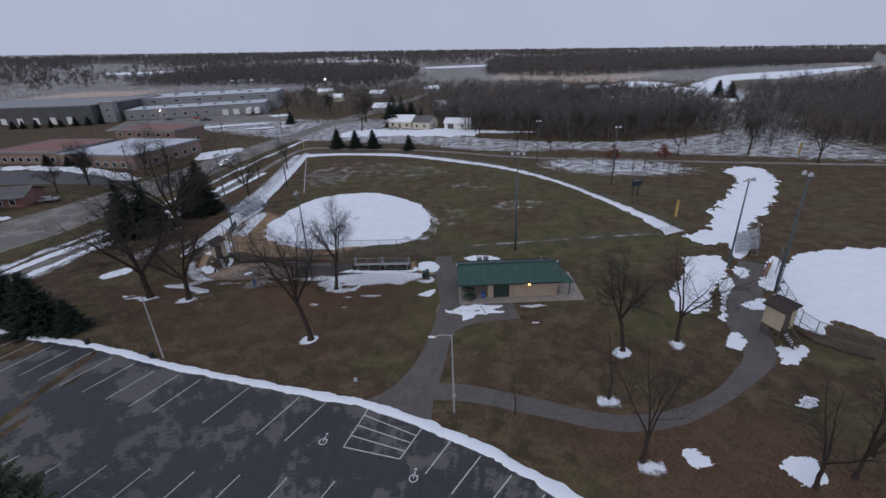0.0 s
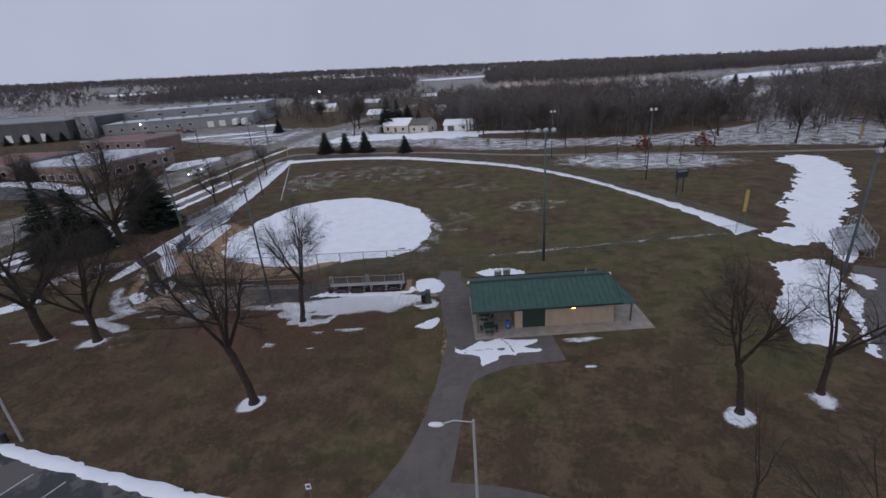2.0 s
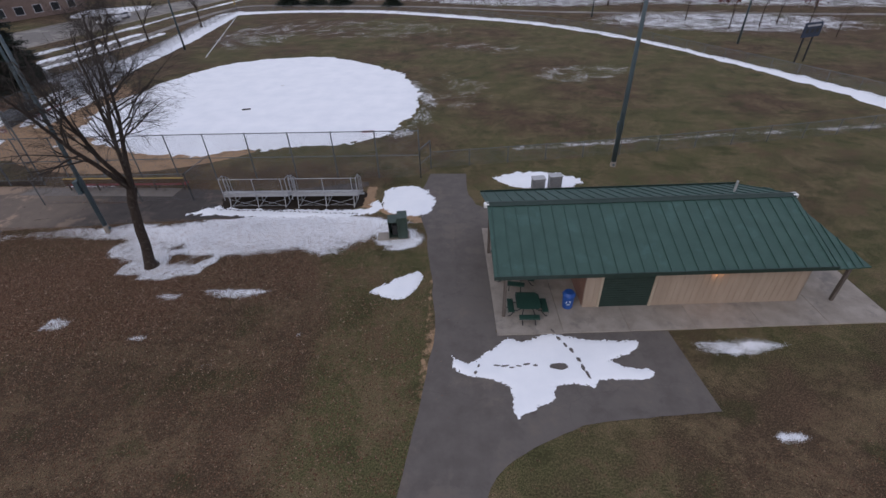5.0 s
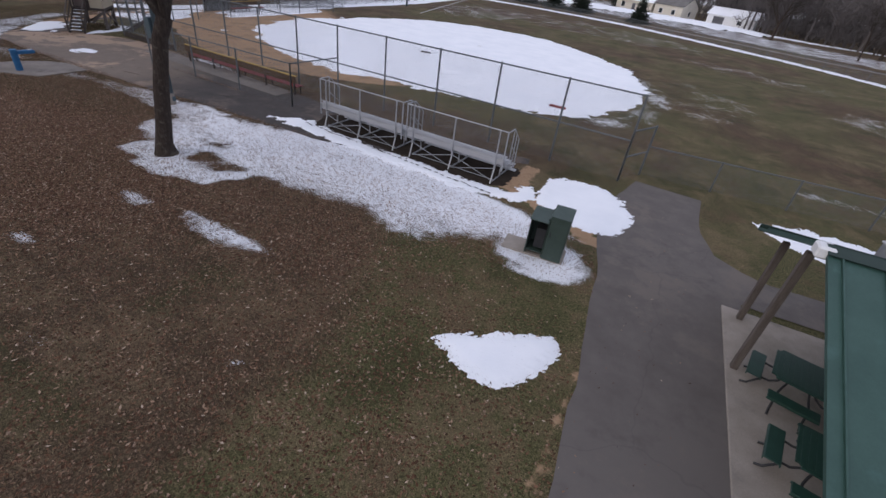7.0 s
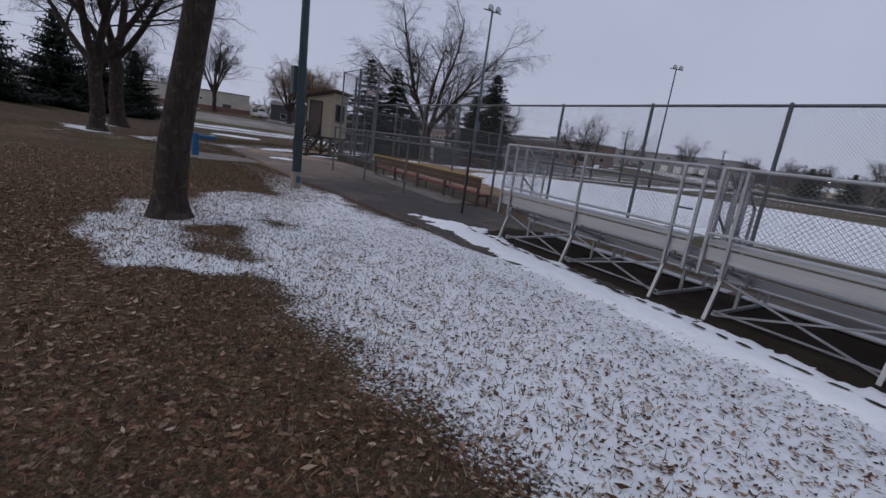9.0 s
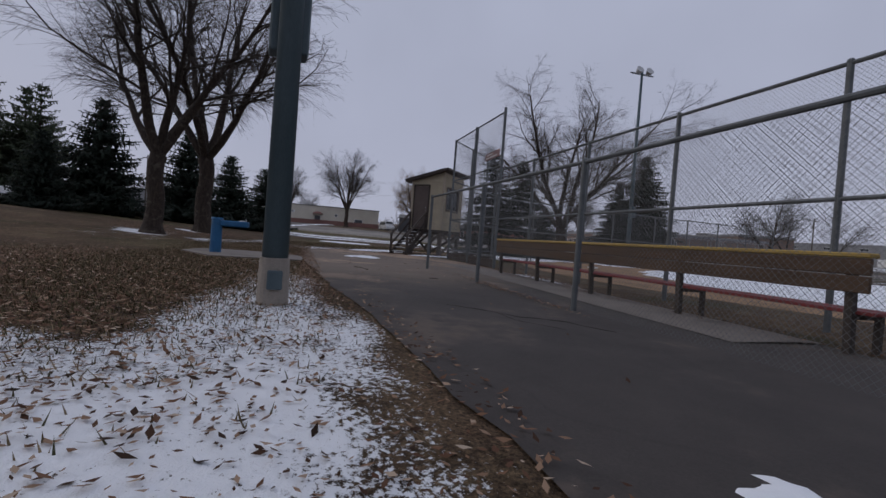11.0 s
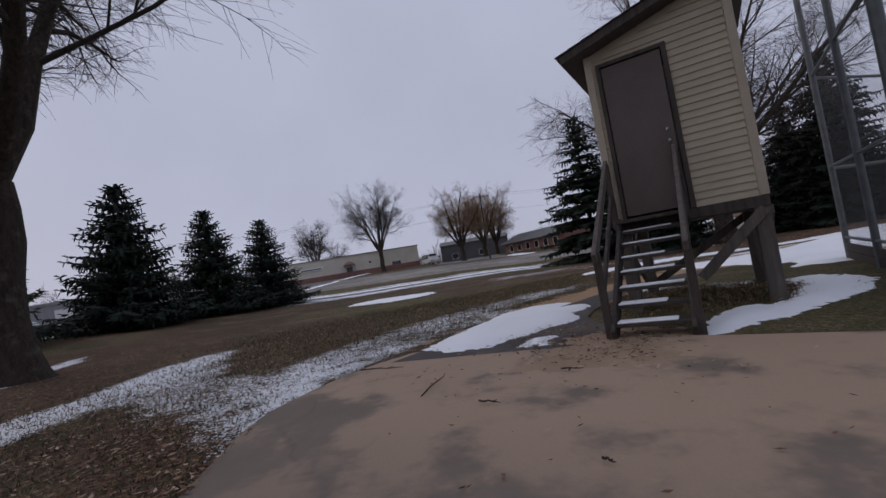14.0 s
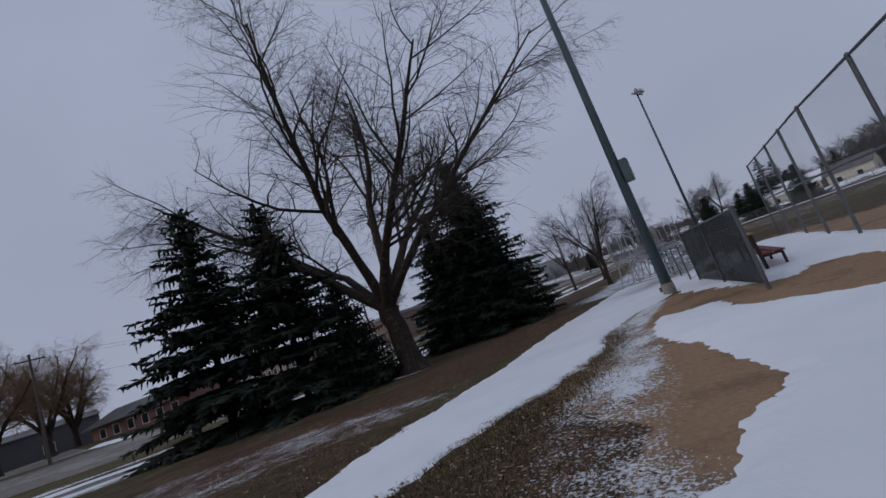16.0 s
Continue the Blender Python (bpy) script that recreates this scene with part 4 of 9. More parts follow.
# wheelchair marks
for cx, cy in ((-11.2, 31.2), (-1.9, 27.4)):
    bm = bmesh.new()
    bmesh.ops.create_circle(bm, segments=18, radius=0.42, matrix=Matrix.Translation((cx, cy, 0.019)))
    ring = list(bm.edges)
    out = bmesh.ops.extrude_edge_only(bm, edges=ring)
    for v in [g for g in out["geom"] if isinstance(g, bmesh.types.BMVert)]:
        v.co = Vector((cx, cy, 0.019)) + (v.co - Vector((cx, cy, 0.019))) * 0.72
    beam(bm, (cx, cy, 0.019), (cx + 0.1, cy + 0.75, 0.019), 0.12, 0.003)
    beam(bm, (cx, cy + 0.3, 0.019), (cx + 0.45, cy + 0.28, 0.019), 0.1, 0.003)
    bmesh.ops.create_circle(bm, cap_ends=True, segments=10, radius=0.13, matrix=Matrix.Translation((cx + 0.12, cy + 0.95, 0.019)))
    part("wheelchair_mark", bm, PAINT_WHITE, lot_lines)

# ---- deep snow ----
ribbon("snow_bank", [(-140, 70.0), (-100, 58.0), (-62.7, 48.6), (-49.3, 46.0), (-35.7, 43.2), (-25.8, 40.9), (-13.9, 38.2), (-8.0, 36.9), (-2.2, 34.6), (4.0, 31.6), (8.0, 29.1), (12.3, 26.0), (15.5, 21.5)],
       [(-140, 68.9), (-100, 57.0), (-62.7, 47.5), (-49.3, 44.9), (-35.7, 42.1), (-25.8, 39.8), (-13.9, 37.0), (-8.0, 35.7), (-2.2, 33.3), (4.0, 30.2), (8.0, 27.7), (11.0, 25.0), (14.0, 20.8)],
       0.01, SNOW, 0.4, 0.28, 0.16, 5, "ploughed white snow bank along the lot edge", "snow", "stuff", 2.0)
blob("snow_field", [(-39.0, 82.5), (-42.5, 90), (-42.0, 98), (-39, 108), (-31.9, 113.8), (-21.8, 114.0), (-11.5, 106.0), (-6.4, 96), (-6.2, 87.5), (-8.2, 81.9), (-11.8, 79.8), (-19.5, 78.2), (-27.8, 77.6), (-35.2, 80.0)],
     0.02, SNOW, 0.6, 0.06, 0.25, 0.35, "smooth white snow covering the baseball infield", seed=4.0)
ribbon("snow_arc", [(-61.5, 168), (-52, 168), (-44.5, 168), (-23.5, 164.2), (-3.6, 153.2), (13.3, 140.8), (26.3, 124.4), (35.6, 106.4), (41.2, 94), (44.6, 84.5)],
       [(-59.5, 162), (-52, 163.5), (-44.5, 164), (-23.5, 159.8), (-3.6, 149.0), (13.3, 136.8), (26.3, 120.8), (34.4, 104.0), (38.6, 92.6), (40.8, 82.6)], 0.012, SNOW, 0.7, 0.6, 0.07, 4,
       "long white snow drift along the outfield fence", "snow", "stuff", 6.0)
ribbon("snow_drift", [(-62, 170), (-58.5, 140), (-55.5, 115), (-53.0, 100)],
       [(-59, 168), (-55.0, 140), (-51.8, 115), (-49.8, 99)], 0.012, SNOW, 0.5, 0.5, 0.05, 4, "white snow drift along the third base side", "snow", "stuff", 8.0)
blob("snow_drift", [(-52.8, 74.6), (-53.3, 75.9), (-53.7, 77.6), (-54.0, 80.0), (-54.5, 83.9), (-55.2, 89.0), (-55.2, 95.0), (-54.6, 104.0), (-49.2, 104.0), (-49.6, 96.0), (-50.4, 89.8), (-51.2, 88.2), (-51.5, 85.6), (-50.9, 82.4), (-51.0, 80.1), (-51.5, 78.4), (-51.75, 76.6), (-51.9, 75.3), (-52.3, 74.6)],
     0.02, SNOW, 0.14, 0.05, 0.1, 1.3, "white snow drift along the turf beyond the walk", seed=31.0)
blob("snow_drift", [(-48.65, 75.9), (-48.4, 76.5), (-48.35, 77.0), (-48.05, 77.6), (-47.9, 78.3), (-48.1, 78.7), (-48.4, 79.5), (-48.85, 80.65), (-49.3, 81.4), (-49.95, 83.2), (-50.0, 84.7), (-49.2, 84.2), (-48.7, 84.3), (-48.3, 82.9), (-47.5, 82.1), (-46.7, 81.6), (-45.4, 80.6), (-44.9, 78.4), (-44.6, 76.6), (-45.4, 75.6), (-46.5, 75.75), (-47.1, 75.45), (-48.1, 75.45)],
     0.03, SNOW, 0.12, 0.05, 0.07, 1.4, "white snow sheet beside the third base fence", seed=33.0)
blob("snow_drift", [(-49.9, 89.2), (-48.9, 87.2), (-48.0, 85.6), (-47.3, 84.6), (-47.0, 85.4), (-47.2, 87.4), (-48.0, 90.5), (-49.4, 93.0), (-50.2, 91.5)],
     0.03, SNOW, 0.16, 0.04, 0.1, 1.3, "snow lying round the dugout screen", seed=35.0)
blob("snow_drift", [(-47.5, 85.6), (-47.0, 85.7), (-46.6, 85.8), (-46.2, 85.55), (-45.7, 84.7), (-45.0, 84.4), (-44.9, 87.0), (-45.4, 92.0), (-46.2, 98.5), (-48.6, 99.0), (-48.7, 93.0), (-47.9, 88.6)],
     0.03, SNOW, 0.14, 0.04, 0.1, 1.3, "snow lying before the dugout bench", seed=37.0)
blob("snow_drift", [(43.4, 82.0), (50.0, 86.5), (55, 95), (62.8, 106.0), (72.5, 119.0), (76, 131.5), (85.1, 133.2), (83.4, 120.8), (73, 104.1), (61, 88.8), (53.9, 80.3), (46.4, 77.6)], 0.012, SNOW, 1.3, 0.05, 0.5, 0.3,
     "broad white snow drift between the two diamonds", seed=9.0, rings=8)
blob("snow_patch", [(39.7, 72.3), (45.4, 73.0), (44.4, 67.3), (39.4, 61.1), (35.1, 54.7), (32.0, 54.8), (32.0, 58.6), (34.6, 62.8), (37.4, 66.9)], 0.012, SNOW, 0.6, 0.05, 0.4, 0.5, "white snow patch in the grass by the path", seed=12.0)
for outline, sd, rag in (
    ([(-5.2, 59.6), (-4.9, 60.0), (-3.8, 60.8), (-2.8, 61.4), (-2.5, 61.0), (-2.7, 60.2), (-3.1, 59.3), (-3.6, 59.1), (-4.5, 59.25)], 1.0, 0.10),
    ([(-6.3, 70.7), (-5.0, 71.6), (-3.6, 71.2), (-2.8, 70.3), (-2.4, 69.1), (-2.9, 67.5), (-3.8, 67.3), (-5.6, 67.9), (-6.1, 69.2)], 2.0, 0.18),
    ([(1.6, 72.9), (4.0, 73.9), (7.0, 73.4), (8.2, 72.2), (6.0, 71.2), (3.2, 71.5)], 3.0, 0.25),
    ([(-0.84, 55.7), (-0.5, 54.5), (0.66, 54.15), (1.72, 53.7), (1.75, 52.6), (2.0, 52.3), (3.55, 53.3), (3.7, 53.9), (4.7, 54.05), (5.2, 53.9), (5.5, 54.2), (7.4, 54.35), (7.95, 54.75), (7.7, 55.0), (6.6, 55.1), (6.35, 55.35), (7.1, 55.7), (7.8, 56.4), (7.6, 56.65), (5.4, 56.6), (3.8, 56.95), (2.5, 56.4), (1.8, 56.65), (1.2, 56.0), (0.7, 55.65), (0.0, 55.05)], 5.0, 0.07),
    ([(-35.85, 66.5), (-36.1, 66.7), (-36.35, 67.15), (-36.42, 67.55), (-36.1, 67.75), (-35.75, 67.83), (-35.4, 67.85), (-35.1, 67.7), (-34.92, 67.4), (-35.0, 67.15), (-35.3, 67.0), (-35.6, 66.88)], 6.0, 0.07),
    ([(-43.1, 66.9), (-43.85, 67.5), (-44.6, 68.1), (-45.35, 68.85), (-45.9, 69.7), (-45.7, 70.1), (-45.4, 70.45), (-44.95, 70.0), (-44.75, 70.5), (-44.2, 70.45), (-43.8, 69.85), (-43.1, 69.7), (-42.92, 69.2), (-42.75, 68.7), (-42.5, 68.2), (-42.3, 67.8), (-42.5, 67.2)], 7.0, 0.07),
    ([(-42.45, 68.3), (-42.4, 68.65), (-42.2, 68.85), (-42.0, 68.7), (-41.75, 68.4), (-41.8, 68.1), (-42.1, 68.0)], 9.0, 0.09),
    ([(-61.2, 65.2), (-62.6, 66.2), (-62.4, 67.6), (-60.3, 69.7), (-58.3, 69.2), (-58.4, 67.6), (-59.7, 66.2)], 8.0, 0.2),
    ([(-40.6, 69.65), (-41.3, 70.3), (-41.7, 71.1), (-41.4, 71.4), (-41.7, 72.0), (-42.9, 73.4), (-42.7, 73.8), (-42.0, 73.6), (-41.1, 72.5), (-40.95, 71.5), (-40.7, 70.4)], 10.0, 0.1),
    ([(-44.3, 75.0), (-46.0, 77.2), (-45.6, 79.0), (-44.4, 77.4), (-43.6, 75.8)], 12.0, 0.12),
    ([(-19.6, 67.4), (-18.0, 68.4), (-14.5, 68.1), (-10.5, 68.1), (-7.4, 68.2), (-6.6, 69.4), (-6.1, 68.4), (-7.2, 67.4), (-10.5, 67.1), (-15.0, 67.1)], 11.0, 0.2),
):
    blob("snow_patch", outline, 0.028, SNOW, rag, 0.03, 0.06, 1.6, "small ragged patch of old white snow", seed=sd + 20, group="snow patches", lace=0.5)
blob("snow_patch", [(-35.85, 66.35), (-36.3, 66.6), (-36.6, 67.1), (-36.3, 67.1), (-36.0, 66.95), (-35.6, 66.9), (-35.1, 66.95), (-35.15, 66.65), (-35.5, 66.4)], 0.022, SNOW, 0.1, 0.02, 0.04, 2.2, "thin laced rim of a melting snow patch", seed=52.0, group="snow patches", lace=1.5)

# second diamond: snow, bare dirt left between
blob("snow_field", [(47.4, 59.3), (52.2, 66.0), (56.8, 71.4), (61.3, 73.9), (66.9, 75.2), (75, 75.4), (88, 72), (98, 64), (100, 52), (94, 41), (82, 36), (70, 37), (60, 41), (54.2, 44.6), (55.0, 47.6), (52.4, 50.4), (51.0, 52.6), (48.6, 51.2), (46.6, 49.6), (45.4, 51.8), (46.0, 55.5)],
     0.02, SNOW, 0.5, 0.05, 0.3, 0.5, "smooth white snow covering the second infield", seed=41.0)
for k, (outline, lab) in enumerate((
    ([(40.2, 47.3), (41.3, 46.6), (43.3, 47.3), (42.5, 45.6), (41.3, 44.6), (40.0, 43.6), (38.7, 43.6), (39.1, 45.0)], "ragged snow at the foot of the booth stairs"),
    ([(35.4, 49.4), (37.0, 49.8), (36.8, 47.4), (35.6, 46.4), (34.3, 46.8)], "round snow patch beside the path"),
    ([(40.5, 62.2), (43.4, 64.6), (42.8, 62.2), (39.6, 57.8), (37.6, 53.9), (36.7, 52.1), (36.3, 53.2), (38.6, 57.0)], "long snow strip along the path edge"),
    ([(46.4, 68.7), (47.7, 67.6), (46.5, 65.1), (45.1, 64.6), (45.1, 66.8)], "snow patch by the bleachers"),
    ([(50.5, 79.2), (53.4, 81.3), (55.5, 81.2), (51.0, 73.9), (48.3, 71.6), (48.4, 74.0)], "snow patch beside the bleachers"),
    ([(40.8, 57.0), (43.2, 57.8), (44.6, 58.4), (45.6, 57.0), (43.4, 55.4), (41.5, 55.4)], "thin snow on the path"),
    ([(46.2, 62.6), (48.6, 65.2), (51.6, 69.4), (54.6, 72.4), (53.4, 67.6), (49.6, 62.6), (47.2, 60.4)], "snow below the red bench"),
    ([(36.2, 36.9), (37.6, 38.4), (38.6, 37.9), (37.2, 36.6)], "small snow patch in brown grass"),
    ([(30.0, 29.6), (31.6, 30.6), (33.4, 30.2), (32.6, 28.0), (30.8, 27.8)], "snow under the brush"),
    ([(22.0, 31.0), (23.6, 31.2), (24.4, 29.8), (22.6, 29.4)], "snow spots under the tree"),
)):
    blob("snow_patch", outline, 0.026, SNOW, 0.28, 0.03, 0.14, 1.2, lab, seed=60.0 + k, group="snow patches")

SLAB = worn("stained_slab_concrete", (0.15, 0.128, 0.110), (0.25, 0.218, 0.19), 1.2, 45, 0.9, stain=(0.11, 0.095, 0.082))
SAND = worn("washed_infield_sand", (0.26, 0.178, 0.118), (0.37, 0.258, 0.172), 1.2, 30, 0.95, bump=0.3)
blob("sand_wash", [(-43.3, 66.8), (-44.4, 67.8), (-45.4, 68.8), (-46.1, 69.7), (-45.5, 70.5), (-44.6, 68.9), (-42.9, 66.9)], 0.016, SAND, 0.4, 0.004, 0.08, 1.2, "tan sand along the edge of the walk", "sand", seed=73.0, lace=1.0)
blob("sand_wash", [(-41.9, 68.4), (-42.2, 69.2), (-41.8, 69.6), (-40.6, 69.5), (-39.8, 68.7), (-40.8, 67.7)], 0.016, SAND, 0.35, 0.004, 0.08, 1.2, "tan dirt worn at the foot of the booth stairs", "sand", seed=77.0, lace=0.8)
trail_side = [(-84, 50), (-78.5, 75), (-74.5, 95), (-71.0, 115), (-68.8, 141)]
ribbon("snow_bank", [(x - 2.6, y) for x, y in trail_side], [(x - 0.4, y) for x, y in trail_side], 0.02, SNOW, 0.5, 0.45, 0.06, 3, "old snow lying along the outer trail edge", "snow", "stuff", 12.0)
ribbon("snow_bank", [(x + 2.6, y) for x, y in trail_side], [(x + 4.4, y) for x, y in trail_side], 0.02, SNOW, 0.5, 0.5, 0.05, 3, "broken snow strip beside the trail", "snow", "stuff", 14.0)

# ---- trees ----
def bare_tree(rng, height, fork, leaders, spread, trunk_r, fine=1.0, droop=0.0, lean=(0.0, 0.0), vase=0.5, arch=0.45):
    """A leafless tree: trunk, crown. fork: height of the first fork; spread: half width of the crown."""
    trunk, crown = Tubes(), Tubes()
    vec = lambda *a: np.array(a, float)  # noqa: E731
    unit = lambda v: v / (np.linalg.norm(v) + 1e-9)  # noqa: E731

    def path(start, way, length, n, wander, bend):
        pts, d, p = [start], unit(way), start
        for _ in range(n):
            d = unit(d + rng.normal(0, wander, 3) + bend / n)
            p = p + d * length / n
            pts.append(p)
        return pts

    def grow(into, start, way, length, r, level):
        n = (8, 7, 5, 4, 3)[level]
        sides = (9, 7, 5, 4, 3)[level]
        bend = vec(0, 0, (0.0, arch, 0.18, 0.0 - droop, -0.25 - droop)[level])
        pts = path(start, way, length, n, (0.03, 0.085, 0.13, 0.17, 0.2)[level], bend)
        tip = (0.75, 0.14, 0.18, 0.22, 0.4)[level]
        radii = [r * (1 - (1 - tip) * i / n) for i in range(n + 1)]
        into.tube(pts, radii, sides)
        if level >= 4:
            return
        count = int((0, 10, 8, 8)[level] * fine * max(0.5, min(1.5, length / (4.5, 4.5, 2.2, 1.0)[level])))
        for k in range(count):
            t0 = (0.12, 0.26, 0.16, 0.12)[level]
            t = t0 + (1 - t0) * (k + rng.uniform(0.1, 0.9)) / count
            i = min(int(t * n), n - 1)
            at = pts[i] + (pts[i + 1] - pts[i]) * (t * n - i)
            d = unit(pts[i + 1] - pts[i])
            side = unit(np.cross(d, rng.normal(0, 1, 3)))
            out = unit(vec(at[0], at[1], 0.0)) if level == 1 else 0.0
            a = radians(rng.uniform(28, 58))
            way2 = unit(d * math.cos(a) + side * math.sin(a) + out * 0.35)
            ln = length * (0.62, 0.47, 0.52, 0.66)[level] * (1.15 - (0.75, 0.62, 0.75, 0.75)[level] * t) * rng.uniform(0.7, 1.25)
            rr = max(0.0045, min(radii[i] * 0.55, r * 0.42) * rng.uniform(0.7, 1.0))
            grow(crown, at, way2, max(ln, 0.25), rr, level + 1)

    wob = trunk_r * 0.16
    foot = [vec(0, 0, -0.1), vec(0, 0, 0.12), vec(0, 0, 0.4)] + [vec(lean[0] * u ** 1.6 + rng.normal(0, wob), lean[1] * u ** 1.6 + rng.normal(0, wob), fork * u) for u in (0.3, 0.5, 0.7, 0.86)] + [vec(lean[0], lean[1], fork)]
    trunk.tube(foot, [trunk_r * 1.9, trunk_r * 1.5, trunk_r * 1.2, trunk_r * 1.08, trunk_r * 1.04, trunk_r * 0.98, trunk_r * 1.0, trunk_r * 1.05], 14)
    for k in range(leaders):
        a = 2 * math.pi * (k + rng.uniform(-0.25, 0.25)) / leaders
        tilt = vase * (0.25 if k == 0 else (0.55 if k % 3 == 1 else 1.0)) * rng.uniform(0.75, 1.2)
        way = vec(math.cos(a) * tilt, math.sin(a) * tilt, 1.0)
        ln = (height - fork) * rng.uniform(0.8, 1.02) * (1.0 if tilt < 0.4 else 0.92)
        grow(trunk, foot[-1] - vec(0, 0, 0.12), way, ln, trunk_r * rng.uniform(0.5, 0.66), 1)
    # grown to its full height above the fork
    top = float(np.percentile(np.array(crown.verts)[:, 2], 98.5))
    k = (height - fork) / (top - fork)
    pivot = foot[-1]
    for tb in (trunk, crown):
        v = np.array(tb.verts)
        tb.verts = np.where(v[:, 2:] > fork + 0.05, pivot + (v - pivot) * k, v)
    return trunk, crown


def plant(name, meshes, m, label, group="", category="tree"):
    ob = thing(name, m, label, category, group)
    for nm, me in meshes:
        o = new(nm, me)
        o.parent = ob
    return ob


def tree_kind(seed, *a, twig=None, **k):
    t, c = bare_tree(np.random.default_rng(seed), *a, **k)
    return [("trunk", t.mesh("trunk", BARK)), ("crown", c.mesh("crown", twig or TWIG))]


MAPLE = tree_kind(3, 14.0, 4.7, 5, 6, 0.245, 1.05, 0.16, (0.8, 0.25), 0.62)
OAK = tree_kind(12, 13.2, 3.5, 5, 6, 0.255, 1.0, 0.26, (0.12, 0.05), 0.82, 0.45)
ASH = tree_kind(21, 11.0, 2.9, 4, 5, 0.17, 0.85, 0.08, (0.0, 0.1), 0.6)
YOUNG = tree_kind(31, 7.0, 1.9, 3, 2.5, 0.075, 0.6, 0.0, (0.0, 0.0), 0.4)
WILLOW = tree_kind(41, 13.5, 2.5, 8, 7, 0.42, 1.0, 0.9, (0.0, 0.0), 0.7, twig=WILLOW_TWIG)
BROAD = tree_kind(51, 19.0, 3.3, 7, 9, 0.44, 1.05, 0.2, (-0.2, 0.1), 1.05, 0.2)
VASE = tree_kind(61, 17.0, 3.8, 8, 7, 0.40, 1.0, 0.0, (0.0, 0.0), 0.62, 0.2)

for nm, kind, x, y, s, turn, label in (
    ("maple_tree", MAPLE, -18.5, 61.6, 1.0, 40, "leafless maple with a leaning trunk by the bleachers"),
    ("maple_tree", MAPLE, -18.1, 48.0, 1.2, 160, "wide leafless maple standing in a ring of snow"),
    ("oak_tree", OAK, -41.05, 58.2, 1.0, 20, "leafless tree with a forked trunk in patchy snow"),
    ("ash_tree", ASH, 28.7, 48.0, 1.22, 80, "leafless tree beside the curving path"),
    ("maple_tree", MAPLE, 21.5, 46.0, 0.93, 150, "tall leafless maple in the open grass"),
    ("young_tree", YOUNG, 17.6, 37.6, 1.3, 10, "slender young leafless tree"),
    ("oak_tree", OAK, -47.7, 58.7, 1.25, 200, "spreading leafless tree on the lawn"),
    ("broad_tree", BROAD, -64.0, 92.0, 1.0, 60, "large many-limbed leafless tree behind the walk"),
    ("young_tree", YOUNG, 7.6, 35.2, 0.95, 90, "thin young leafless tree beside the path"),
    ("ash_tree", ASH, 18.4, 29.8, 1.05, 250, "leafless tree at the edge of the parking lot"),
    ("ash_tree", ASH, 31.5, 27.5, 0.95, 30, "low leafless tree in brown brush"),
    ("ash_tree", ASH, 35.4, 28.6, 0.9, 130, "leafless tree in brush beside the lot"),
    ("maple_tree", MAPLE, 38.6, 31.0, 0.72, 230, "leafless tree at the end of the brush"),
):
    plant(nm, kind, pose(x, y, float(terrain(np.array(x), np.array(y))), 0, 0, turn) @ Matrix.Diagonal((s * (1.3 if kind is BROAD else 1.28 if kind is OAK else 1), s * (1.3 if kind is BROAD else 1.28 if kind is OAK else 1), s * (1.12 if kind is BROAD else 1), 1)), label, "park trees")

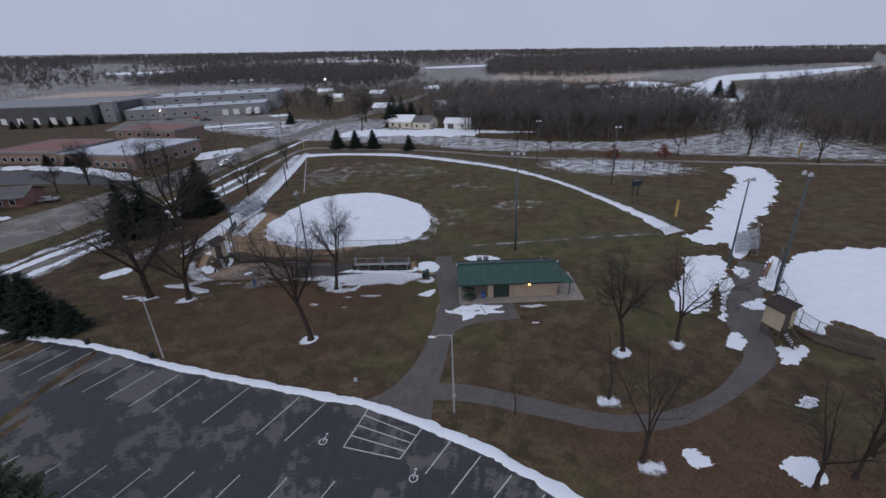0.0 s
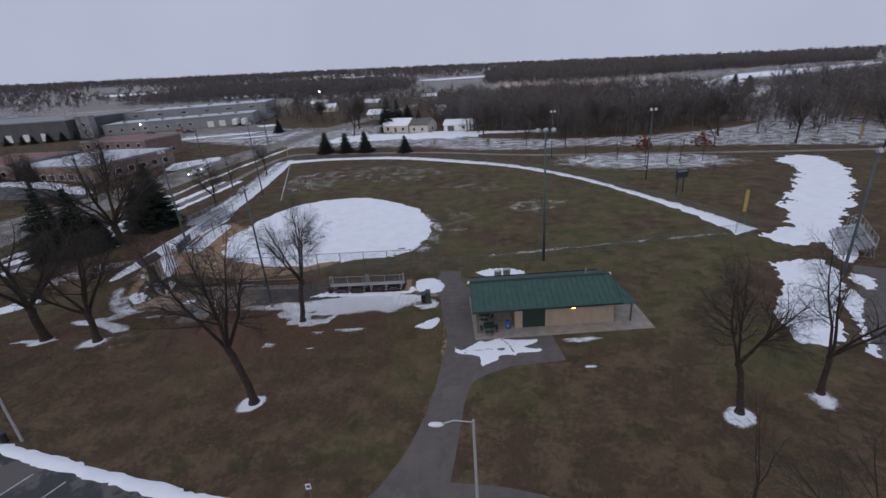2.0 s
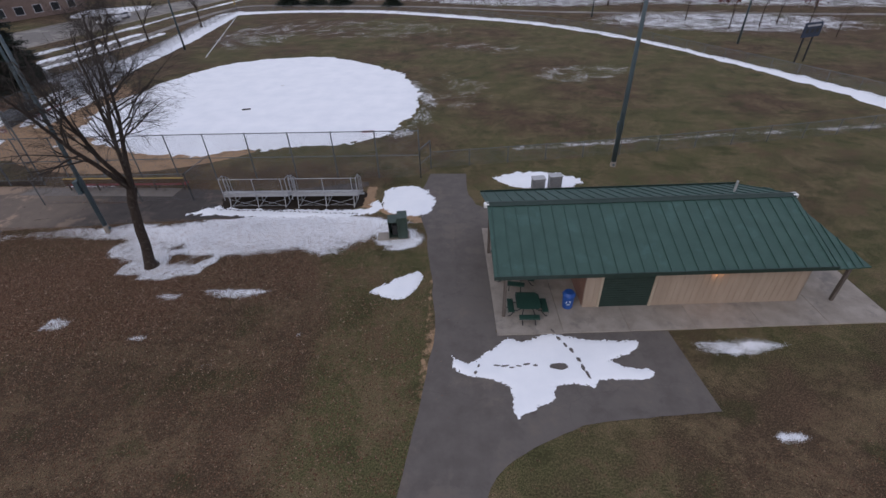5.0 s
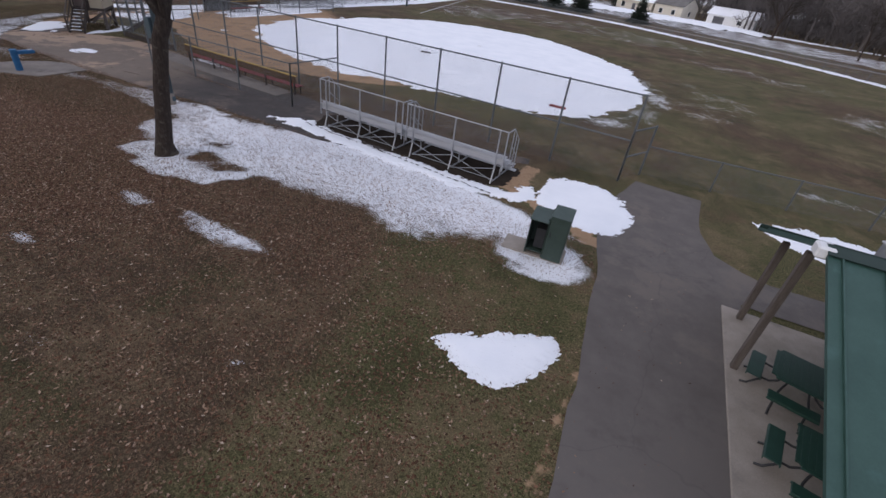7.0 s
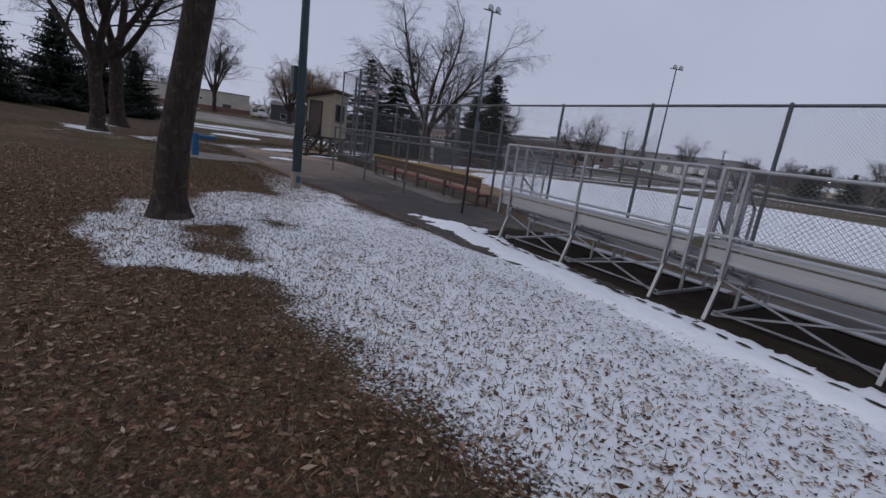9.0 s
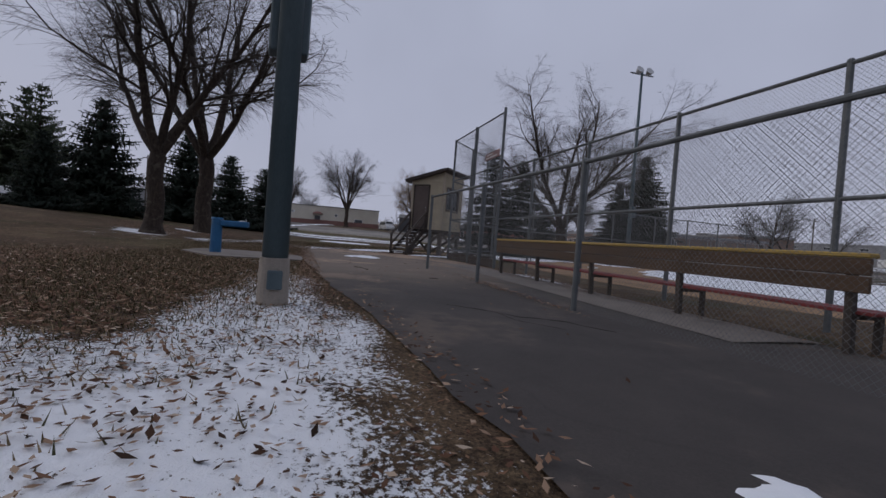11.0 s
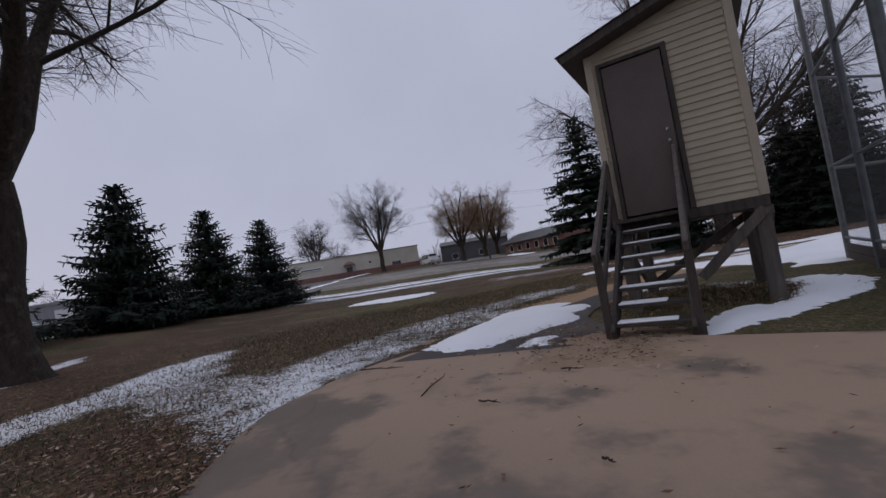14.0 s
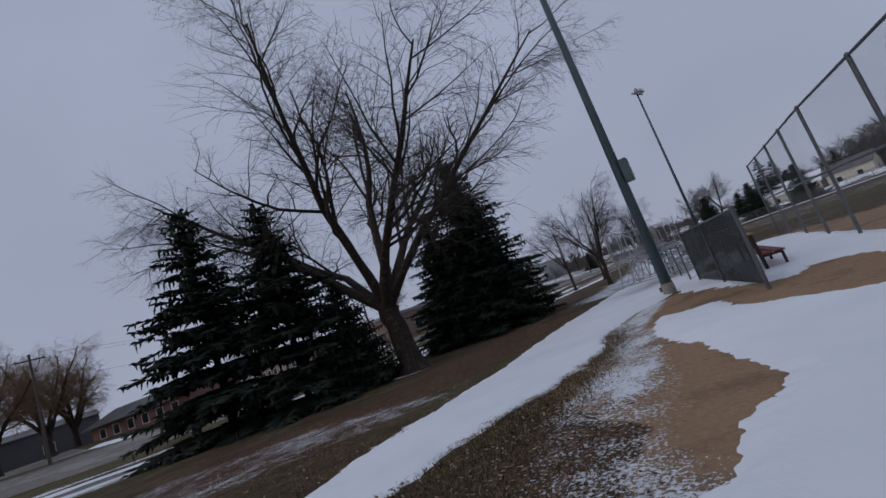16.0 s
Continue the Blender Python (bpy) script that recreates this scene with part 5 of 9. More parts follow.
# ---- park shelter with kitchen ----
def shelter():
    L, W, E_Z, R_Z = 15.4, 7.7, 2.55, 4.0
    th = thing("park_shelter", pose(1.15, 58.0, 0, 0, 0, 4.0), "long tan steel park shelter with green metal roof and open porch", "building")
    body_x = 4.45
    wy0, wy1 = 0.35, W - 0.35

    def ribbed(name, p, q, z0, z1, openings=()):
        """A ribbed steel wall from p to q, outside on its right hand; openings: (start, end, bottom, top) along it."""
        p, q = Vector((*p, 0)), Vector((*q, 0))
        ln, d = (q - p).length, (q - p).normalized()
        nrm = Vector((d.y, -d.x, 0))
        bm = bmesh.new()
        ribs = []
        cuts = sorted({0.0, ln, *[o[0] for o in openings], *[o[1] for o in openings]})
        for a, b in zip(cuts, cuts[1:]):
            op = next((o for o in openings if o[0] <= a and b <= o[1]), None)
            spans = [(z0, z1)] if not op else [s for s in ((z0, op[2]), (op[3], z1)) if s[1] - s[0] > 0.02]
            for s0, s1 in spans:
                beam(bm, p + d * a - nrm * 0.06 + Vector((0, 0, (s0 + s1) / 2)), p + d * b - nrm * 0.06 + Vector((0, 0, (s0 + s1) / 2)), 0.12, s1 - s0)
                ribs += [(p + d * (a + 0.15 + k * 0.3) + nrm * 0.012, s0, s1) for k in range(int((b - a) / 0.3))]
        wall = part(name, bm, TAN_STEEL, th)
        for c, s0, s1 in ribs:
            bm = bmesh.new()
            beam(bm, c + Vector((0, 0, s0)), c + Vector((0, 0, s1)), 0.035, 0.022, up=nrm)
            part("rib", bm, TAN_STEEL, wall)
        return wall

    x0, x1 = body_x, L - 0.5
    ribbed("wall", (x0, wy0), (x1, wy0), 0.05, E_Z + 0.02, ((0.75, 3.25, 0.05, 2.1),))
    ribbed("wall", (x1, wy0), (x1, wy1), 0.05, E_Z + 0.02)
    ribbed("wall", (x1, wy1), (x0, wy1), 0.05, E_Z + 0.02)
    bm = bmesh.new()
    box(bm, (x0, wy0 + 0.13, 0.05), (x0 + 0.12, wy1 - 0.13, E_Z + 0.02), 0.01)
    part("end_wall", bm, BROWN_WALL, th, "brown plywood porch wall")
    for gx in (x0 + 0.02, x1 - 0.14):
        bm = bmesh.new()
        vs = [bm.verts.new(c) for c in ((gx, wy0, E_Z), (gx, wy1, E_Z), (gx, W / 2, R_Z - 0.22), (gx + 0.1, wy0, E_Z), (gx + 0.1, wy1, E_Z), (gx + 0.1, W / 2, R_Z - 0.22))]
        for f in ((0, 1, 2), (3, 5, 4), (0, 3, 4, 1), (1, 4, 5, 2), (2, 5, 3, 0)):
            bm.faces.new([vs[i] for i in f])
        part("gable", bm, TAN_STEEL, th)
    # roll-up door: slats in a frame
    door = thing("rollup_door", Matrix(), "dark green roll-up door, closed", "door")
    door.parent = th
    door["label"] = "dark green roll-up door, closed"
    for k in ("category",):
        del door[k]
    for k in range(14):
        bm = bmesh.new()
        box(bm, (x0 + 0.8, wy0 - 0.01, 0.06 + k * 0.145), (x0 + 3.2, wy0 + 0.03, 0.06 + (k + 1) * 0.145 - 0.008), 0.006)
        part("door_slat", bm, DOOR_GREEN, door)
    bm = bmesh.new()
    for a, b in (((x0 + 0.68, 0.05), (x0 + 0.8, 2.22)), ((x0 + 3.2, 0.05), (x0 + 3.32, 2.22)), ((x0 + 0.8, 2.1), (x0 + 3.2, 2.22))):
        box(bm, (a[0], wy0 - 0.05, a[1]), (b[0], wy0 + 0.02, b[1]), 0.008)
    part("door_frame", bm, SIDING_TRIM, th)
    # roof: two planes with standing seams
    rise = R_Z - E_Z
    slope = math.atan2(rise, W / 2)
    sl = math.hypot(rise, W / 2)
    for side in (0, 1):
        m = (Matrix.Translation((0, 0, E_Z)) @ Matrix.Rotation(slope, 4, "X")) if side == 0 else (Matrix.Translation((L, W, E_Z)) @ Matrix.Rotation(math.pi, 4, "Z") @ Matrix.Rotation(slope, 4, "X"))
        bm = bmesh.new()
        box(bm, (0, -0.25, 0), (L, sl - 0.002, 0.07), 0, m)
        plane = part("roof_plane", bm, ROOF_GREEN, th)
        bm = bmesh.new()
        box(bm, (-0.014, -0.25, 0.07), (0.014, sl - 0.05, 0.115), 0.004)
        seam = part("roof_seam", bm, ROOF_GREEN, plane)
        n = 26
        for k in range(n):
            o = seam if k == 0 else new("roof_seam", seam.data)
            o.parent = plane
            o.matrix_local = m @ Matrix.Translation((0.2 + k * (L - 0.4) / (n - 1), 0, 0))
        # flared porch roof past the gable
        bm = bmesh.new()
        s = 1 if side == 0 else -1
        yb = -0.15 if side == 0 else W + 0.15
        ps = [(L - 0.15, W / 2, R_Z - 0.16), (L - 0.15, yb, E_Z - 0.16), (L + 1.75, yb + s * 0.15, E_Z - 0.22)]
        vs = [bm.verts.new(p) for p in ps] + [bm.verts.new((p[0], p[1], p[2] - 0.06)) for p in ps]
        for f in ((0, 1, 2), (5, 4, 3), (0, 3, 4, 1), (1, 4, 5, 2), (2, 5, 3, 0)):
            bm.faces.new([vs[i] for i in f])
        bmesh.ops.recalc_face_normals(bm, faces=bm.faces)
        wing = part("porch_roof", bm, ROOF_GREEN, th)
        for k in range(1, 5):
            u = k / 5
            a, b = Vector(ps[0]).lerp(Vector(ps[2]), u), Vector(ps[1]).lerp(Vector(ps[2]), u)
            bm = bmesh.new()
            beam(bm, a + Vector((0, 0, 0.02)), b + Vector((0, 0, 0.02)), 0.025, 0.04)
            part("roof_seam", bm, ROOF_GREEN, wing)
    bm = bmesh.new()
    for s in (-1, 1):
        beam(bm, (-0.02, W / 2 + s * 0.11, R_Z + 0.075), (L + 0.02, W / 2 + s * 0.11, R_Z + 0.075), 0.26, 0.02, up=(0, s * math.sin(slope), math.cos(slope)))
    part("ridge_cap", bm, DOOR_GREEN, th)
    for x in (-0.02, L + 0.02):
        bm = bmesh.new()
        box(bm, (x - 0.14, W / 2 - 0.16, R_Z - 0.12), (x + 0.14, W / 2 + 0.16, R_Z + 0.1), 0.03)
        part("ridge_end", bm, WHITE_PAINT, th, "white ridge end cap")
    bm = bmesh.new()
    beam(bm, (0, -0.27, E_Z - 0.02), (L, -0.27, E_Z - 0.02), 0.03, 0.2)
    beam(bm, (0, W + 0.27, E_Z - 0.02), (L, W + 0.27, E_Z - 0.02), 0.03, 0.2)
    part("fascia", bm, DOOR_GREEN, th)
    # posts
    for px, py, top in ((0.55, -0.1, E_Z - 0.05), (0.3, W / 2 + 1.3, R_Z - 0.62), (0.55, W - 0.3, E_Z), (L + 1.2, 0.35, E_Z - 0.25), (L + 1.2, W - 0.35, E_Z - 0.25)):
        bm = bmesh.new()
        box(bm, (px - 0.075, py - 0.075, 0.05), (px + 0.075, py + 0.075, top), 0.01)
        part("porch_post", bm, GREY_WOOD, th)
    # wall lamp
    bm = bmesh.new()
    box(bm, (x0 + 5.9, wy0 - 0.16, 2.12), (x0 + 6.3, wy0 - 0.02, 2.36), 0.03)
    lamp = part("wall_lamp", bm, BLACK_STEEL, th, "black wall lamp, lit")
    bm = bmesh.new()
    box(bm, (x0 + 5.93, wy0 - 0.175, 2.06), (x0 + 6.27, wy0 - 0.05, 2.13), 0.02)
    part("lens", bm, LAMP_WARM, lamp, "glowing amber lens")
    # vent pipe and steps of the roof
    bm = bmesh.new()
    rod(bm, (13.2, W / 2 + 1.2, 3.4), (13.2, W / 2 + 1.2, 4.25), 0.06)
    part("vent_pipe", bm, LAMP_METAL, th, "pale vent pipe")
    # concrete slab in bays
    for k in range(6):
        bm = bmesh.new()
        a, b = 0.12 + k * 3.07, 0.12 + (k + 1) * 3.07 - 0.012
        box(bm, (a, -1.35 + 0.02 * k, -0.1), (b, W + 0.1, 0.06), 0.012)
        tagged(part("slab", bm, CONCRETE), "pale concrete slab of the shelter", "slab", kind="structure").matrix_world = th.matrix_world
    return th


shelter()
ribbon("apron", [(0.3, 47.0), (0.9, 49.8), (2.2, 51.0), (4.6, 52.2), (7.2, 52.6), (9.8, 53.0)], [(0.2, 50.0), (0.4, 53.0), (0.8, 56.6), (3.5, 56.9), (6.5, 57.1), (9.2, 57.2)], 0.018, ASPHALT_PATH, 0.5, 0.06, cells=4,
       label="asphalt apron in front of the shelter", category="path")


def picnic_table(m, label):
    """A square steel table with four bench seats on bent tube legs."""
    th = thing("picnic_table", m, label, "table", "picnic tables")
    bm = bmesh.new()
    box(bm, (-0.57, -0.57, 0.70), (0.57, 0.57, 0.735), 0.0)
    bmesh.ops.bevel(bm, geom=[e for e in bm.edges if abs(e.verts[0].co.z - e.verts[1].co.z) > 0.02], offset=0.1, segments=3, affect="EDGES")
    top = part("tabletop", bm, TABLE_GREEN, th)
    slat = None
    for k in range(9):
        if slat is None:
            bm = bmesh.new()
            box(bm, (-0.045, -0.5, 0.735), (0.045, 0.5, 0.745), 0.003)
            o = part("slat", bm, TABLE_GREEN, top)
            slat = o.data
        else:
            o = new("slat", slat)
            o.parent = top
        o.matrix_local = pose(-0.46 + k * 0.115, 0, 0)
    for k in range(4):
        turn = Matrix.Rotation(k * math.pi / 2, 4, "Z")
        bm = bmesh.new()
        box(bm, (-0.48, -0.95, 0.425), (0.48, -0.66, 0.455), 0.014)
        box(bm, (-0.48, -0.955, 0.385), (0.48, -0.935, 0.43), 0.004)
        box(bm, (-0.48, -0.675, 0.385), (0.48, -0.655, 0.43), 0.004)
        bmesh.ops.transform(bm, matrix=turn, verts=bm.verts)
        seat = part("seat", bm, TABLE_GREEN, th)
        for x in (-0.3, 0.3):
            t = Tubes()
            t.tube([np.array(turn @ Vector((x * u, -y, z))) for u, y, z in ((0.4, 0.12, 0.69), (0.6, 0.25, 0.6), (0.8, 0.36, 0.44), (0.95, 0.5, 0.36), (1.0, 0.66, 0.37), (1.0, 0.8, 0.42))], [0.024] * 6, 8)
            t.tube([np.array(turn @ Vector((x, -y, z))) for y, z in ((0.62, 0.37), (0.72, 0.22), (0.82, 0.06), (0.95, 0.015))], [0.024] * 4, 8)
            leg = new("leg", t.mesh("leg", BLACK_STEEL))
            leg.parent = th
    return th


SHELTER = pose(1.15, 58.0, 0.06, 0, 0, 4.0)
first_table = picnic_table(pose(2.2, 62.9, 0.06, 0, 0, -9), "square green steel picnic table with four seats on the porch slab")
copy_thing(first_table, pose(2.48, 60.65, 0.06, 0, 0, -8))
copy_thing(first_table, pose(2.84, 58.25, 0.06, 0, 0, 2))


def recycling_bin():
    th = thing("recycling_bin", SHELTER @ pose(3.75, 0.45, 0), "blue plastic recycling bin under the porch", "bin")
    bm = bmesh.new()
    bmesh.ops.create_cone(bm, cap_ends=True, segments=20, radius1=0.24, radius2=0.3, depth=0.8, matrix=Matrix.Translation((0, 0, 0.4)))
    part("body", bm, BIN_BLUE, th)
    bm = bmesh.new()
    bmesh.ops.create_cone(bm, cap_ends=True, segments=20, radius1=0.32, radius2=0.22, depth=0.14, matrix=Matrix.Translation((0, 0, 0.87)))
    part("lid", bm, BIN_BLUE, th)
    bm = bmesh.new()
    for k in range(3):
        a = 2 * math.pi * k / 3
        beam(bm, (-0.07 + 0.12 * math.cos(a), -0.285, 0.45 + 0.12 * math.sin(a)), (-0.07 + 0.12 * math.cos(a + 1.2), -0.285, 0.45 + 0.12 * math.sin(a + 1.2)), 0.05, 0.012, up=(0, 1, 0))
    part("mark", bm, WHITE_PAINT, th, "white arrow mark")


recycling_bin()


def meter_cabinet(x, y, w, h, turn):
    th = thing("meter_cabinet", pose(x, y, 0, 0, 0, turn), "grey galvanised electrical cabinet behind the shelter", "cabinet", "meter cabinets")
    bm = bmesh.new()
    box(bm, (-w / 2, -0.25, 0.15), (w / 2, 0.25, h), 0.02)
    part("body", bm, GALV, th)
    bm = bmesh.new()
    box(bm, (-w / 2 - 0.03, -0.3, h), (w / 2 + 0.03, 0.3, h + 0.06), 0.015)
    part("hood", bm, LAMP_METAL, th)
    bm = bmesh.new()
    box(bm, (-w / 2 + 0.05, -0.275, 0.3), (w / 2 - 0.05, -0.252, h - 0.1), 0.006)
    part("door", bm, GALV, th)
    for s in (-1, 1):
        bm = bmesh.new()
        box(bm, (s * (w / 2 - 0.08) - 0.04, -0.2, 0), (s * (w / 2 - 0.08) + 0.04, 0.2, 0.15))
        part("foot", bm, GALV_DARK, th)


meter_cabinet(4.4, 68.6, 0.8, 2.1, 10)
meter_cabinet(5.5, 68.8, 0.8, 2.2, 10)

# ---- chain-link fences ----
def chain_link(bm, p, q, z0, z1, pitch=0.065, wire=0.0036):
    """Diagonal wires in the upright plane from p to q."""
    p, q = Vector(p), Vector(q)
    ln, h = (q - p).length, z1 - z0
    d = (q - p).normalized()
    n = int((ln + h) / pitch)
    w = wire * 0.7
    off = Vector((d.y, -d.x)) * 0.002
    for fam in (0, 1):
        for k in range(1, n):
            s = k * pitch
            a, b = (max(0.0, s - h), min(h, s)), (min(ln, s), max(0.0, s - ln))
            pts = [(a[0] - w, a[1]), (a[0] + w, a[1]), (b[0] + w, b[1]), (b[0] - w, b[1])]
            vs = []
            for u, v in pts:
                u = u if fam == 0 else ln - u
                c = p + d * min(max(u, 0), ln) + (off if fam else -off)
                vs.append(bm.verts.new((c.x, c.y, z0 + v)))
            bm.faces.new(vs)


def fence(points, h, label, spacing=3.0, post_r=0.035, rails=(1.0,), pitch=0.065, wire=0.0036, mat=GALV_DARK, extra=0.0, name="chain_link_fence", z0=0.04, mesh_from=None):
    """A chain-link fence along a line of points: posts, rails, wire."""
    th = thing(name, pose(0, 0, 0), label, "fence")
    post_me = None
    mesh_bm = bmesh.new()
    for a, b in zip(points, points[1:]):
        a, b = Vector(a), Vector(b)
        n = max(1, round((b - a).length / spacing))
        za, zb = float(terrain(np.array(a.x), np.array(a.y))), float(terrain(np.array(b.x), np.array(b.y)))
        for k in range(n + (1 if b == Vector(points[-1]) else 0)):
            c = a.lerp(b, k / n)
            if post_me is None:
                bm = bmesh.new()
                rod(bm, (0, 0, -0.05), (0, 0, h + extra), post_r, 10)
                bmesh.ops.create_uvsphere(bm, u_segments=8, v_segments=5, radius=post_r * 1.15, matrix=Matrix.Translation((0, 0, h + extra)))
                first = part("post", bm, mat, th)
                post_me = first.data
            else:
                first = new("post", post_me)
                first.parent = th
            first.matrix_local = pose(c.x, c.y, za + (zb - za) * k / n)
        for r in rails:
            bm = bmesh.new()
            rod(bm, (*a, za + h * r - 0.02), (*b, zb + h * r - 0.02), post_r * 0.75, 8)
            part("rail", bm, mat, th)
        chain_link(mesh_bm, a, b, za + z0 if mesh_from is None else mesh_from, za + h - 0.02, pitch, wire)
    part("wire_mesh", mesh_bm, WIRE, th, "galvanised chain-link wire")
    return th


fence([(-31.05, 68.65), (-27.35, 68.9), (-23.9, 69.15), (-20.05, 69.3)], 2.15, "dull galvanised chain-link dugout fence along the walk", 3.7, 0.042, (1.0,), 0.06, 0.0036)
fence([(-20.05, 69.3), (-19.9, 72.6)], 2.15, "short chain-link return at the end of the dugout", 3.7, 0.042, (1.0,))
fence([(-34.6, 72.0), (-19.9, 72.6), (-3.85, 72.95)], 3.75, "tall chain-link fence behind the bleachers and dugout", 3.1, 0.045, (1.0, 0.5), 0.065, 0.0036)
fence([(-3.85, 72.95), (-3.2, 74.6)], 2.3, "chain-link gate bay at the end of the path", 2.0, 0.045, (1.0, 0.5))
fence([(-3.2, 74.6), (12.0, 77.0), (28.0, 80.2), (44.0, 84.0)], 1.4, "low chain-link fence along the first base side", 3.1, 0.035, (1.0,), 0.09, 0.006)
fence([(44.0, 84.0), (41.0, 93.2), (35.2, 105.4), (26.4, 122.6), (13.4, 138.8), (-3.6, 151.2), (-23.5, 162.2), (-44.5, 166.4), (-60.5, 166.8)], 1.4, "long curved chain-link outfield fence standing in snow", 3.2, 0.035, (1.0,), 0.12, 0.008)
fence([(-60.5, 166.8), (-56.6, 135), (-53.0, 108), (-49.9, 92.5)], 1.4, "chain-link fence along the third base side in snow", 3.2, 0.035, (1.0,), 0.11, 0.008)
dugout_end = fence([(-49.4, 90.4), (-47.75, 83.9)], 1.75, "chain-link dugout end with dark windscreen mesh", 3.4, 0.042, (1.0,))
bm = bmesh.new()
screen_z = [float(terrain(np.array(x), np.array(y))) + 0.93 for x, y in ((-49.4, 90.4), (-47.75, 83.9))]
beam(bm, (-49.43, 90.38, screen_z[0]), (-47.78, 83.93, screen_z[1]), 0.004, 1.6)
part("windscreen", bm, WINDSCREEN, dugout_end, "dark woven windscreen cloth")
fence([(-43.8, 75.8), (-44.5, 81.0), (-45.4, 88.6), (-46.3, 100.8)], 3.75, "tall chain-link fence along the third base side", 3.2, 0.045, (1.0, 0.5), 0.075, 0.0045)

# backstop: two tall wings from the corner behind home plate
def backstop():
    th = thing("backstop", pose(0, 0, 0), "tall galvanised chain-link backstop with a dark kick board", "backstop")
    corner, east, north = Vector((-39.2, 71.55)), Vector((-33.6, 71.75)), Vector((-43.8, 75.8))
    H = 5.75
    wire_bm = bmesh.new()
    for a, b, n in ((corner, east, 2), (corner, north, 3)):
        for k in range(0 if b is east else 1, n + 1):
            c = a.lerp(b, k / n)
            bm = bmesh.new()
            rod(bm, (*c, -0.05), (*c, H + (0.15 if b is east and k == n else 0.05)), 0.075 if k == 1 else 0.055, 12)
            part("post", bm, GALV_DARK, th)
        for z in (H, H * 0.66, H * 0.33, 0.45):
            bm = bmesh.new()
            rod(bm, (*a, z), (*b, z), 0.03, 8)
            part("rail", bm, GALV_DARK, th)
        chain_link(wire_bm, a, b, 0.35, H, 0.06, 0.0048)
        for k in range(2):
            bm = bmesh.new()
            beam(bm, (*a, 0.1 + 0.16 * k), (*b, 0.1 + 0.16 * k), 0.05, 0.15, 0.008)
            part("kick_board", bm, DARK_WOOD, th, "dark wooden kick board")
    part("wire_mesh", wire_bm, WIRE, th, "galvanised chain-link wire")
    return th


backstop()

# sign on the tall fence: unreadable lettering as bars
def fence_sign():
    th = thing("fence_sign", pose(-34.95, 71.93, 4.4, 0, 0, 0.5), "small faded red sign board on the tall fence", "sign")
    bm = bmesh.new()
    box(bm, (-0.75, -0.07, -0.14), (0.75, -0.045, 0.14), 0.006)
    part("board", bm, FADED_SIGN, th)
    for k in range(2):
        bm = bmesh.new()
        box(bm, (-0.6, -0.078, 0.03 - 0.11 * k), (0.1 + 0.4 * k, -0.071, 0.075 - 0.11 * k))
        part("bar", bm, WHITE_PAINT, th, "pale bar of faded lettering")


fence_sign()


def dugout_bench(m, n, ln, label):
    th = thing("dugout_bench", m, label, "bench", "dugout benches")
    for k in range(n):
        x = ln * k / (n - 1)
        bm = bmesh.new()
        beam(bm, (x, 0.05, 0), (x, 0.0, 1.0), 0.08, 0.08, 0.006)
        beam(bm, (x, 0.0, 0.4), (x, 0.5, 0.4), 0.06, 0.06)
        beam(bm, (x, 0.48, 0), (x, 0.48, 0.4), 0.06, 0.06)
        part("leg", bm, DARK_WOOD, th)
    for z in (0.74, 0.92):
        bm = bmesh.new()
        box(bm, (-0.2, -0.07, z - 0.085), (ln + 0.2, -0.03, z + 0.085), 0.008)
        part("back_plank", bm, BENCH_WOOD, th)
    bm = bmesh.new()
    box(bm, (-0.2, -0.085, 1.01), (ln + 0.2, 0.06, 1.06), 0.012)
    part("cap", bm, YELLOW, th, "yellow top cap")
    for y in (0.15, 0.42):
        bm = bmesh.new()
        box(bm, (-0.2, y - 0.11, 0.43), (ln + 0.2, y + 0.11, 0.47), 0.008)
        part("seat_plank", bm, RED_PAINT, th, "red seat plank")
    return th


ribbon("dugout_floor", [(-34.0, 71.2), (-31.0, 71.25), (-28.0, 71.3), (-25.0, 71.25), (-22.0, 71.2)], [(-34.4, 70.05), (-31.0, 69.98), (-28.0, 69.95), (-25.0, 69.92), (-22.0, 69.9)], 0.024, SLAB, 0.5, 0.03, 0.02, 3,
       "pale concrete strip along the dugout fence", "slab", "structure", 16.0)
dugout_bench(pose(-30.6, 70.75, 0, 0, 0, 1), 5, 9.0, "long stained wooden dugout bench with red seat planks")
dugout_bench(pose(-48.05, 90.9, float(terrain(np.array(-48.0), np.array(89.0))), 0, 0, -84), 3, 4.0, "wooden dugout bench with red seat on the third base side")


